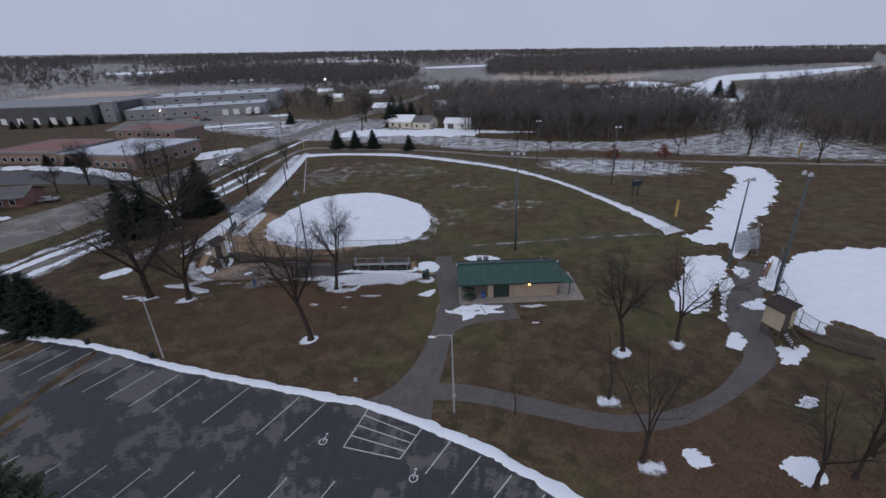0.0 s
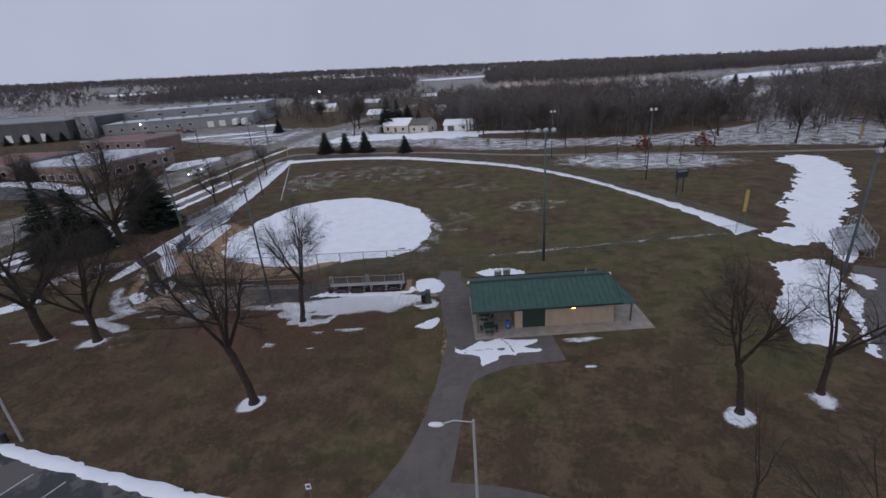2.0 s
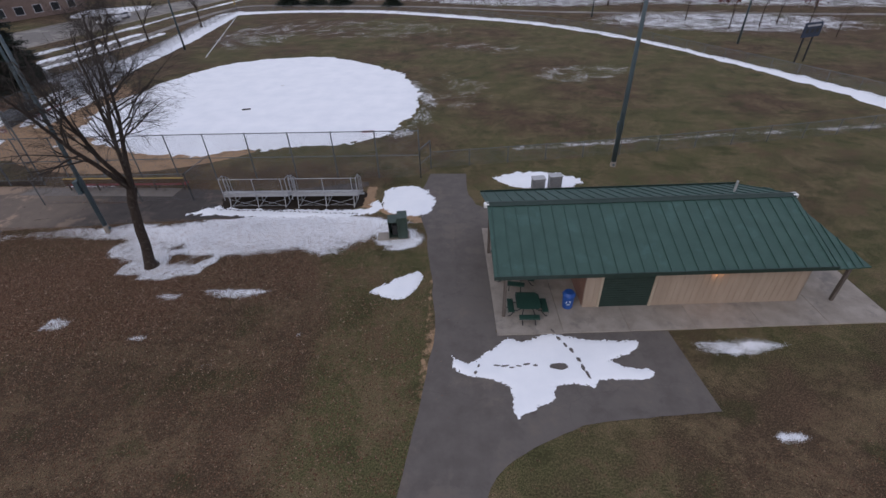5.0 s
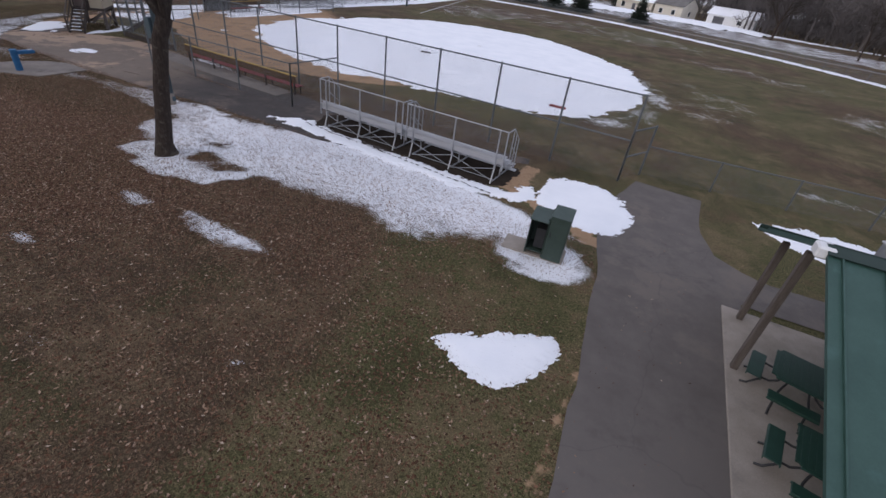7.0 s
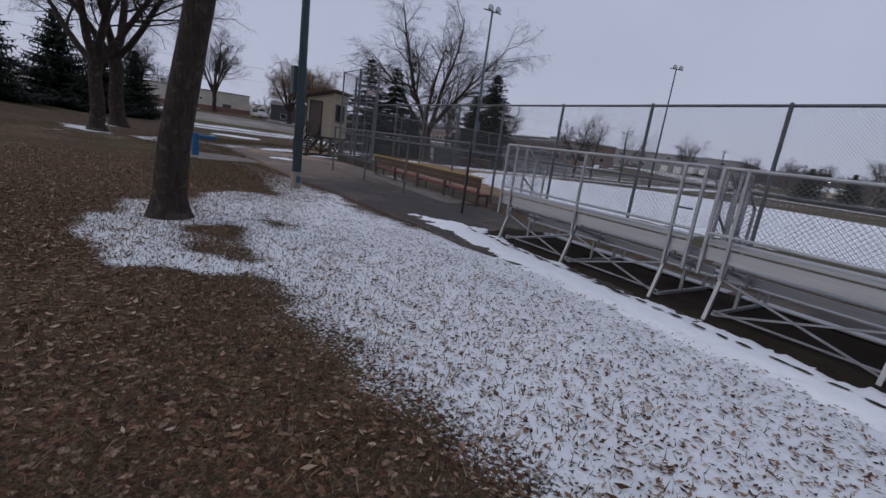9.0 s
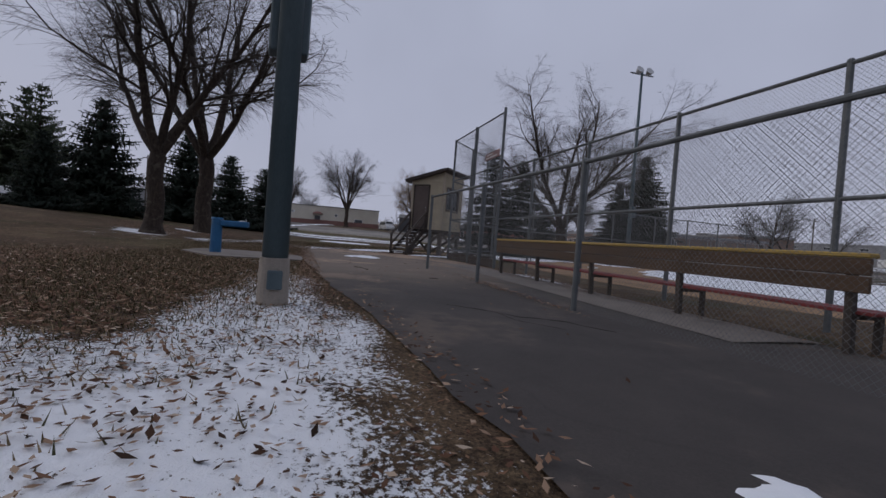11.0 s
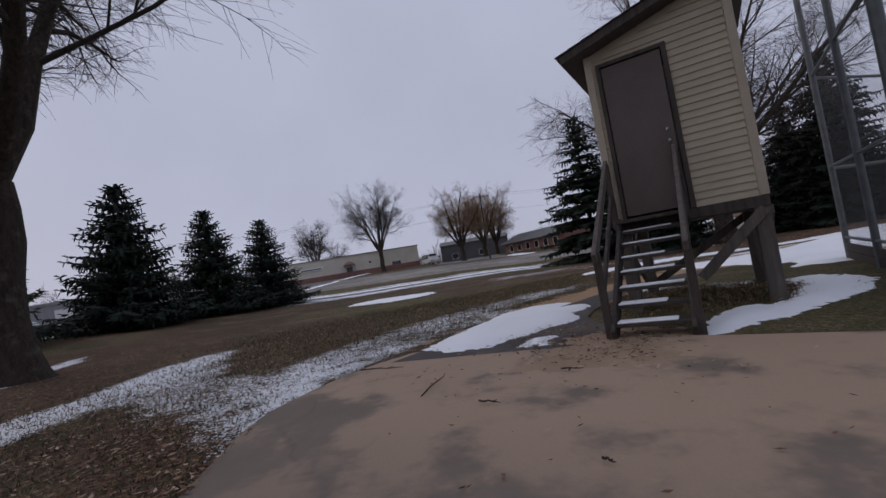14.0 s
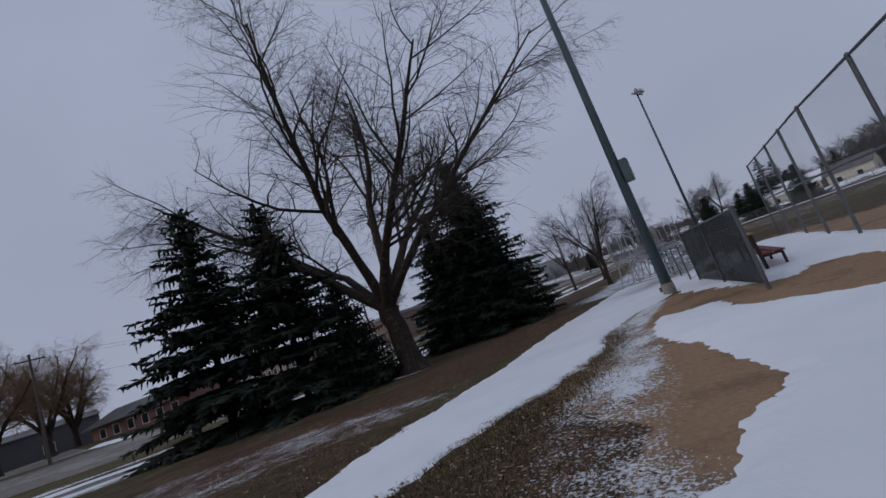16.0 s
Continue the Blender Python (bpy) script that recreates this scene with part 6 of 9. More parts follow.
# ---- bleachers ----
def bleacher(m, ln, rows, label, mesh=True):
    """Three-row aluminium stand; its back is at y = 0, rows go down towards +y."""
    th = thing("bleacher", m, label, "bleacher", "bleachers")
    top = 0.33 * rows + 0.12
    frames = [0.35, ln / 2, ln - 0.35]
    for x in frames:
        fr = part("frame", (lambda bm: (
            beam(bm, (x, -0.22, 0.0), (x, 0.05, top - 0.32), 0.05, 0.05),
            beam(bm, (x, 0.62 * rows - 0.1, 0.0), (x, 0.62 * rows - 0.1, 0.35), 0.05, 0.05),
            beam(bm, (x, 0.02, 0.07), (x, 0.62 * rows - 0.1, 0.07), 0.05, 0.05),
            beam(bm, (x, 0.02, top - 0.36), (x, 0.62 * rows - 0.1, 0.3), 0.05, 0.05),
            beam(bm, (x, 0.7, 0.07), (x, 0.7, top - 0.66), 0.05, 0.05), bm)[-1])(bmesh.new()), GALV, th)
        for r in range(rows):
            bm = bmesh.new()
            y = 0.62 * (rows - 1 - r) + 0.2
            beam(bm, (x, y, 0.33 * r + 0.1), (x, y, 0.33 * (r + 1) + 0.08), 0.045, 0.045)
            part("seat_bracket", bm, GALV, fr)
    for r in range(rows):
        y, z = 0.62 * (rows - 1 - r) + 0.18, 0.33 * (r + 1) + 0.1
        bm = bmesh.new()
        box(bm, (0, y - 0.125, z), (ln, y + 0.125, z + 0.045), 0.01)
        part("seat_plank", bm, ALU, th)
        for k in range(2):
            bm = bmesh.new()
            box(bm, (0, y + 0.17 + 0.13 * k, z - 0.36), (ln, y + 0.29 + 0.13 * k, z - 0.325), 0.008)
            part("foot_plank", bm, ALU, th)
        if r:
            bm = bmesh.new()
            box(bm, (0, y + 0.14, z - 0.3), (ln, y + 0.165, z - 0.16), 0.006)
            part("riser", bm, ALU, th)
    bm = bmesh.new()
    box(bm, (0, -0.03, top - 0.27), (ln, -0.002, top - 0.07), 0.008)
    part("back_riser", bm, ALU, th)
    bm = bmesh.new()
    box(bm, (0, -0.05, top - 0.045), (ln, 0.03, top - 0.005), 0.008)
    part("back_edge", bm, ALU, th)
    # crossed braces at the back
    for a, b in zip(frames, frames[1:]):
        for za, zb in ((0.05, top - 0.5), (top - 0.5, 0.05)):
            bm = bmesh.new()
            rod(bm, (a, 0.02, za), (b, 0.02, zb), 0.018, 6)
            part("brace", bm, GALV, th)
        bm = bmesh.new()
        rod(bm, (a, 0.02, 0.12), (b, 0.02, 0.12), 0.018, 6)
        part("brace", bm, GALV, th)
    if mesh:
        H = top + 1.08
        xs = [0.02, 0.35, ln / 2, ln - 0.35, ln - 0.02]
        for x in xs:
            bm = bmesh.new()
            beam(bm, (x, -0.06, top - 0.5), (x, -0.06, H), 0.045, 0.045)
            part("guard_post", bm, GALV, th)
        for z in (H, H - 0.95):
            bm = bmesh.new()
            rod(bm, (0.0, -0.06, z), (ln, -0.06, z), 0.024, 8)
            part("guard_rail", bm, GALV, th)
        bm = bmesh.new()
        chain_link(bm, (0.02, -0.06), (ln - 0.02, -0.06), H - 0.93, H, 0.075, 0.005)
        for x in (0.0, ln):
            chain_link(bm, (x, -0.06), (x, 0.55), H - 0.93, H, 0.075, 0.005)
            chain_link(bm, (x, 0.55), (x, 1.25), H - 1.3, H - 0.35, 0.075, 0.005)
        part("guard_mesh", bm, WIRE, th, "chain-link guard wire")
        for x in (0.0, ln):
            for y, h in ((0.55, H), (0.9, H - 0.28), (1.25, H - 0.56)):
                bm = bmesh.new()
                beam(bm, (x, y, h - 1.25), (x, y, h), 0.04, 0.04)
                part("side_post", bm, GALV, th)
            bm = bmesh.new()
            rod(bm, (x, -0.06, H), (x, 0.55, H), 0.022, 8)
            rod(bm, (x, 0.55, H), (x, 1.25, H - 0.56), 0.022, 8)
            rod(bm, (x, 0.55, H - 0.7), (x, 1.25, H - 1.26), 0.022, 8)
            part("side_rail", bm, GALV, th)
    return th


stand = bleacher(pose(-17.05, 68.35, 0, 0, 0, 1.3), 4.6, 3, "silver aluminium bleacher with chain-link guard rail, snow under it")
copy_thing(stand, pose(-12.25, 68.46, 0, 0, 0, 1.3))
stand2 = bleacher(pose(-52.2, 106.5, 0, 0, 0, -96), 4.6, 5, "silver aluminium bleacher along the third base side")
copy_thing(stand2, pose(-52.8, 101.4, 0, 0, 0, -96))
copy_thing(stand2, pose(51.6, 72.4, 0, 0, 0, 62))
copy_thing(stand2, pose(54.0, 77.0, 0, 0, 0, 62))

# bare earth below the stands, their shade put into its dark colour
EARTH = worn("shade_darkened_earth", (0.022, 0.017, 0.014), (0.055, 0.043, 0.034), 1.2, 25, 0.95, bump=0.5, dist=0.02, spec=0.05)
blob("bare_earth", [(-17.4, 67.95), (-15.0, 68.1), (-12.5, 68.15), (-10.0, 68.1), (-7.9, 68.25), (-7.7, 69.6), (-8.0, 70.6), (-12.5, 70.5), (-17.5, 70.4)], 0.035, EARTH, 0.22, 0.012, 0.12, 1.2, "bare earth below the bleachers, darkened for the shade there", "earth", kind="structure", seed=81.0)


# dark slots melted through the snow below the bleacher edge, and tracks over the patch before the shelter
def melt_slots(seed, line, gap, long, wide, jitter, z, mat, label):
    """Dark holes through the snow, strung along a line."""
    rng = np.random.default_rng(seed)
    V, F = [], []
    p = spline(line, gap)
    for (ax, ay), (bx, by) in zip(p, p[1:]):
        cx, cy = ax + rng.normal(0, jitter), ay + rng.normal(0, jitter)
        ln, wd, a = rng.uniform(*long), rng.uniform(*wide), math.atan2(by - ay, bx - ax) + rng.normal(0, 0.12)
        i0 = len(V)
        for q in range(9):
            b = 2 * math.pi * q / 9
            u, v = ln * math.cos(b) * rng.uniform(0.8, 1.15), wd * math.sin(b) * rng.uniform(0.7, 1.2)
            V.append((cx + u * math.cos(a) - v * math.sin(a), cy + u * math.sin(a) + v * math.cos(a), z))
        F.append(tuple(range(i0, i0 + 9)))
    tagged(mesh_ob("melt_slots", V, F, mat), label, "melt slot", kind="stuff")


melt_slots(19, [(-17.6, 67.92), (-12.0, 67.7), (-7.3, 67.5)], 0.305, (0.09, 0.2), (0.025, 0.05), 0.05, 0.074, EARTH, "row of dark slots melted into the snow by dripping")
melt_slots(23, [(3.9, 57.0), (4.35, 56.15), (4.75, 55.3), (5.15, 54.1)], 0.42, (0.14, 0.24), (0.05, 0.09), 0.04, 0.066, ASPHALT_PATH, "track of wet melted marks across the snow")
melt_slots(29, [(1.3, 54.88), (2.2, 54.86), (3.3, 55.05)], 0.3, (0.12, 0.22), (0.03, 0.06), 0.04, 0.066, ASPHALT_PATH, "wet melted streak in the snow")
melt_slots(31, [(3.9, 54.92), (4.9, 54.95)], 1.0, (0.42, 0.5), (0.16, 0.2), 0.0, 0.066, ASPHALT_PATH, "bare melted hole in the snow")
melt_slots(37, [(0.3, 54.5), (0.55, 55.2)], 0.3, (0.1, 0.2), (0.05, 0.08), 0.06, 0.066, ASPHALT_PATH, "wet melted marks in thin snow")


# ---- equipment cabinet ----
def waste_cabinet():
    """A tall closed bin and a lower one whose front is open under an overhanging lid."""
    th = thing("waste_cabinet", pose(-4.9, 64.45, 0, 0, 0, 8), "dark green double steel waste enclosure on a concrete pad", "cabinet")
    bm = bmesh.new()
    box(bm, (-0.75, 0.0, -0.05), (1.2, 0.85, 0.05), 0.01)
    part("pad", bm, CONCRETE, th, "small concrete pad")
    # tall closed bin
    bm = bmesh.new()
    box(bm, (0.55, -0.04, 0.05), (1.12, 0.74, 1.5), 0.012)
    body = part("bin_body", bm, CABINET_GREEN, th)
    bm = bmesh.new()
    box(bm, (0.54, -0.06, -0.002), (1.13, 0.78, 0.035), 0.01, Matrix.Translation((0, 0, 1.5)) @ Matrix.Rotation(radians(2.5), 4, "X"))
    part("lid", bm, CABINET_GREEN, body)
    bm = bmesh.new()
    box(bm, (0.60, -0.055, 0.14), (1.07, -0.041, 1.36), 0.004)
    door = part("door", bm, CABINET_GREEN, th)
    bm = bmesh.new()
    box(bm, (0.62, -0.085, 0.86), (0.655, -0.055, 1.0), 0.008)
    part("handle", bm, BLACK_STEEL, door)
    # lower bin: two sides, a back, a floor and a half-high front under the open mouth
    for lo, hi in (((-0.02, 0.02, 0.05), (0.01, 0.74, 1.28)), ((0.505, 0.02, 0.05), (0.535, 0.74, 1.28)), ((0.01, 0.71, 0.05), (0.505, 0.74, 1.28)), ((0.01, 0.04, 0.16), (0.505, 0.71, 0.19))):
        bm = bmesh.new()
        box(bm, lo, hi, 0.004)
        part("side_panel", bm, CABINET_GREEN, th)
    bm = bmesh.new()
    box(bm, (0.2, 0.06, 0.32), (0.5, 0.5, 0.98), 0.015)
    part("inner_bin", bm, BLACK_STEEL, th, "dark inner waste bin")
    bm = bmesh.new()
    box(bm, (-0.05, -0.1, 0.0), (0.54, 0.78, 0.04), 0.01, Matrix.Translation((0, 0, 1.27)) @ Matrix.Rotation(radians(4), 4, "X"))
    part("lid", bm, CABINET_GREEN, th)
    bm = bmesh.new()
    rod(bm, (0.53, 0.02, 1.36), (0.53, 0.7, 1.4), 0.05, 10)
    part("hinge", bm, CABINET_GREEN, th)


waste_cabinet()


# ---- poles ----
def light_pole(x, y, h, r, heads, turn, label, base=0.9, box_z=None):
    th = thing("field_light_pole", pose(x, y, float(terrain(np.array(x), np.array(y))), 0, 0, turn), label, "light pole", "field light poles")
    bm = bmesh.new()
    bmesh.ops.create_cone(bm, cap_ends=True, segments=16, radius1=r, radius2=r * 0.5, depth=h, matrix=Matrix.Translation((0, 0, h / 2)))
    part("pole", bm, POLE_GREEN, th, smooth=True)
    if base:
        bm = bmesh.new()
        bmesh.ops.create_cone(bm, cap_ends=True, segments=20, radius1=r * 1.22, radius2=r * 1.12, depth=base + 0.1, matrix=Matrix.Translation((0, 0, base / 2 - 0.05)))
        foot = part("footing", bm, CONCRETE, th, "round concrete footing", smooth=False)
        bm = bmesh.new()
        box(bm, (-0.08, -r * 1.4 - 0.02, base * 0.35), (0.08, -r * 1.2, base * 0.75), 0.01)
        part("hand_hole_cover", bm, POLE_GREEN, foot)
    if box_z:
        bm = bmesh.new()
        box(bm, (-0.22, r * 0.8, box_z), (0.22, r * 0.8 + 0.28, box_z + 0.85), 0.02)
        part("control_box", bm, POLE_GREEN, th)
    bm = bmesh.new()
    beam(bm, (-0.55 * heads, 0, h - 0.25), (0.55 * heads, 0, h - 0.25), 0.09, 0.09)
    part("cross_arm", bm, GALV_DARK, th)
    for k in range(heads):
        bm = bmesh.new()
        cx = (k - (heads - 1) / 2) * 0.95
        bmesh.ops.create_cone(bm, cap_ends=True, segments=14, radius1=0.16, radius2=0.33, depth=0.42, matrix=pose(cx, 0.22, h - 0.1, -62, 0, 0))
        part("floodlight", bm, LAMP_METAL, th)


light_pole(-23.66, 65.13, 15.0, 0.145, 2, 98, "tall grey-green steel field light pole on a concrete footing", 0.53, 2.9)
light_pole(11.0, 74.9, 18.0, 0.19, 3, -10, "tall grey-green field light pole by the first base fence", 0.4, 2.6)
light_pole(-50.42, 90.3, 16.4, 0.19, 2, -90, "tall field light pole in deep snow by the bleachers", 0.4, 4.2)
light_pole(44.6, 67.7, 15.0, 0.17, 2, 200, "field light pole between the two diamonds", 0.4)
light_pole(46.8, 59.2, 18.0, 0.19, 2, 100, "field light pole behind the second diamond", 0.4)
light_pole(40.0, 118.0, 15.0, 0.16, 2, 180, "field light pole beyond the outfield fence", 0.0)
light_pole(-50.8, 123.5, 17.2, 0.16, 2, -110, "field light pole beyond the bleachers, four lamps", 0.0)
light_pole(24.0, 146.0, 13.0, 0.15, 2, 180, "field light pole behind the outfield snow", 0.0)


def lot_lamp(x, y, h, arm, turn, label):
    th = thing("lot_lamp", pose(x, y, float(terrain(np.array(x), np.array(y))), 0, 0, turn), label, "street lamp", "lot lamps")
    bm = bmesh.new()
    rod(bm, (0, 0, -0.05), (0, 0, h), 0.11, 12, 0.07)
    part("pole", bm, LAMP_METAL, th)
    bm = bmesh.new()
    rod(bm, (0, 0, h - 0.12), (arm * 0.6, 0, h - 0.02), 0.035, 8)
    rod(bm, (arm * 0.6, 0, h - 0.02), (arm, 0, h - 0.25), 0.035, 8)
    part("arm", bm, LAMP_METAL, th)
    bm = bmesh.new()
    bmesh.ops.create_uvsphere(bm, u_segments=12, v_segments=8, radius=1, matrix=Matrix.Translation((arm + 0.3, 0, h - 0.3)) @ Matrix.Diagonal((0.42, 0.17, 0.1, 1)))
    part("lamp_head", bm, WHITE_PAINT, th)
    return th


lamp = lot_lamp(-35.6, 43.6, 8.9, 2.2, 170, "pale metal parking lot lamp standing in the snow bank")
lamp2 = lot_lamp(1.4, 35.3, 9.6, 1.6, 178, "pale metal path lamp with a small white sign")
bm = bmesh.new()
box(bm, (-0.16, -0.15, 1.9), (0.16, -0.125, 2.35), 0.01)
part("sign_plate", bm, WHITE_PAINT, lamp2, "small white sign plate")


def small_sign(x, y, h, label):
    th = thing("lot_sign", pose(x, y, 0, 0, 0, 10), label, "sign", "lot signs")
    bm = bmesh.new()
    beam(bm, (0, 0, -0.05), (0, 0, h), 0.05, 0.03)
    part("post", bm, GALV_DARK, th)
    bm = bmesh.new()
    box(bm, (-0.17, -0.035, h - 0.5), (0.17, -0.02, h), 0.01)
    plate = part("plate", bm, WHITE_PAINT, th)
    bm = bmesh.new()
    box(bm, (-0.1, -0.042, h - 0.36), (0.1, -0.036, h - 0.14), 0.0)
    part("symbol", bm, BIN_BLUE, plate, "blue symbol panel")


small_sign(-9.4, 37.9, 2.2, "small white parking sign on a steel post")


def litter_bin(x, y):
    th = thing("litter_bin", pose(x, y, float(terrain(np.array(x), np.array(y)))), "black ribbed litter barrel at the lot edge", "bin", "litter bins")
    bm = bmesh.new()
    bmesh.ops.create_cone(bm, cap_ends=True, segments=18, radius1=0.28, radius2=0.3, depth=0.9, matrix=Matrix.Translation((0, 0, 0.44)))
    part("barrel", bm, BLACK_STEEL, th)
    for z in (0.25, 0.6, 0.88):
        bm = bmesh.new()
        bmesh.ops.create_cone(bm, cap_ends=True, segments=18, radius1=0.315, radius2=0.315, depth=0.03, matrix=Matrix.Translation((0, 0, z)))
        part("hoop", bm, BLACK_STEEL, th)


litter_bin(-36.9, 43.4)
litter_bin(-46.5, 45.0)


# ---- scoreboard, foul poles, bases ----
def scoreboard(m, label):
    th = thing("scoreboard", m, label, "scoreboard")
    for x in (-0.75, 0.75):
        bm = bmesh.new()
        beam(bm, (x, 0, -0.1), (x, 0, 4.6), 0.16, 0.16, 0.01)
        part("post", bm, BLACK_STEEL, th)
    bm = bmesh.new()
    box(bm, (-1.5, -0.2, 3.0), (1.5, -0.08, 4.7), 0.02)
    face = part("panel", bm, worn("navy_panel", (0.012, 0.02, 0.04), (0.03, 0.045, 0.075), 2, 30, 0.5), th)
    for k in range(3):
        bm = bmesh.new()
        box(bm, (-1.1 + 0.85 * k, -0.215, 3.5), (-0.6 + 0.85 * k, -0.203, 4.0), 0.0)
        part("digit_panel", bm, BLACK_STEEL, face)
    bm = bmesh.new()
    box(bm, (-1.1, -0.215, 4.25), (1.1, -0.203, 4.45), 0.0)
    part("header_bar", bm, LAMP_METAL, face, "pale bar of lettering")


scoreboard(pose(42.2, 106.2, 0, 0, 0, 22), "dark blue scoreboard on two posts behind the outfield fence")


def foul_pole(x, y, h):
    th = thing("foul_pole", pose(x, y, 0, 0, 0, 60), "yellow foul pole with a narrow screen", "foul pole", "foul poles")
    bm = bmesh.new()
    rod(bm, (0, 0, -0.1), (0, 0, h), 0.06, 10)
    part("pole", bm, GALV_DARK, th)
    bm = bmesh.new()
    box(bm, (-0.03, 0.05, h * 0.35), (0.03, 0.5, h), 0.01)
    part("screen", bm, YELLOW, th, "yellow screen panel")


foul_pole(44.3, 87.4, 5.4)
foul_pole(-60.3, 166.2, 5.4)
foul_pole(101, 140, 5.4)


def home_to(u, v):
    """The diamond's own grid: home, then towards first (u) and third (v)."""
    home, first, third = np.array((-39.0, 79.5)), np.array((0.975, 0.06)), np.array((-0.16, 0.99))
    return home + u * first + v * third


for (u, v), nm, lab in (((18.3, 0), "base", "white base bag on the first base line"), ((18.3, 18.3), "base", "white base bag at second base"), ((0, 18.3), "base", "white base bag on the third base line"), ((0.0, 0.0), "home_plate", "white home plate in sand")):
    c = home_to(u, v)
    bm = bmesh.new()
    box(bm, (-0.2, -0.2, 0.02), (0.2, 0.2, 0.1), 0.02)
    o = part(nm, bm, WHITE_PAINT)
    o.matrix_world = pose(c[0], c[1], 0, 0, 0, 3)
    tagged(o, lab, "base", "bases")
bm = bmesh.new()
box(bm, (-0.45, -0.1, 0.0), (0.45, 0.1, 0.14), 0.02)
o = part("pitching_rubber", bm, DARK_WOOD)
o.matrix_world = pose(-24.8, 89.4, 0.05, 0, 0, 20)
tagged(o, "dark plank lying on the snowy infield", "plank")
bm = bmesh.new()
box(bm, (-0.55, -0.12, 0.0), (0.55, 0.12, 0.16), 0.02)
o = part("base_box", bm, RED_PAINT)
o.matrix_world = pose(-9.9, 82.4, 0.03, 0, 0, 2)
tagged(o, "dark red box on the edge of the infield", "box")
# left field chalk strip
tagged(mesh_ob("foul_line", [(-43.2, 116, 0.012), (-43.0, 116, 0.012), (-59.1, 164, 0.012), (-59.3, 164, 0.012)], [(0, 1, 2, 3)], PAINT_WHITE), "worn white left field foul line", "marking", kind="structure")

fence([(47.2, 59.3), (44.2, 50.0), (44.6, 47.8), (46.7, 45.8), (49.1, 44.3), (53.0, 41.0), (62, 36.5)], 3.0, "chain-link backstop fence of the second diamond", 3.0, 0.05, (1.0, 0.5), 0.1, 0.006)
fence([(47.2, 59.3), (51.0, 66.0)], 4.6, "tall chain-link wing of the second backstop", 3.6, 0.06, (1.0, 0.5), 0.1, 0.006)
kick = thing("kick_board", pose(0, 0, 0), "dark timber kick board at the fence foot", "board")
for a, b in (((44.2, 50.0), (44.6, 47.8)), ((44.6, 47.8), (46.7, 45.8)), ((46.7, 45.8), (49.1, 44.3))):
    bm = bmesh.new()
    beam(bm, (*a, 0.15), (*b, 0.15), 0.06, 0.3)
    part("plank", bm, DARK_WOOD, kick)
dugout_bench(pose(48.6, 64.4, 0, 0, 0, 52), 4, 5.5, "red dugout bench beside the second diamond")

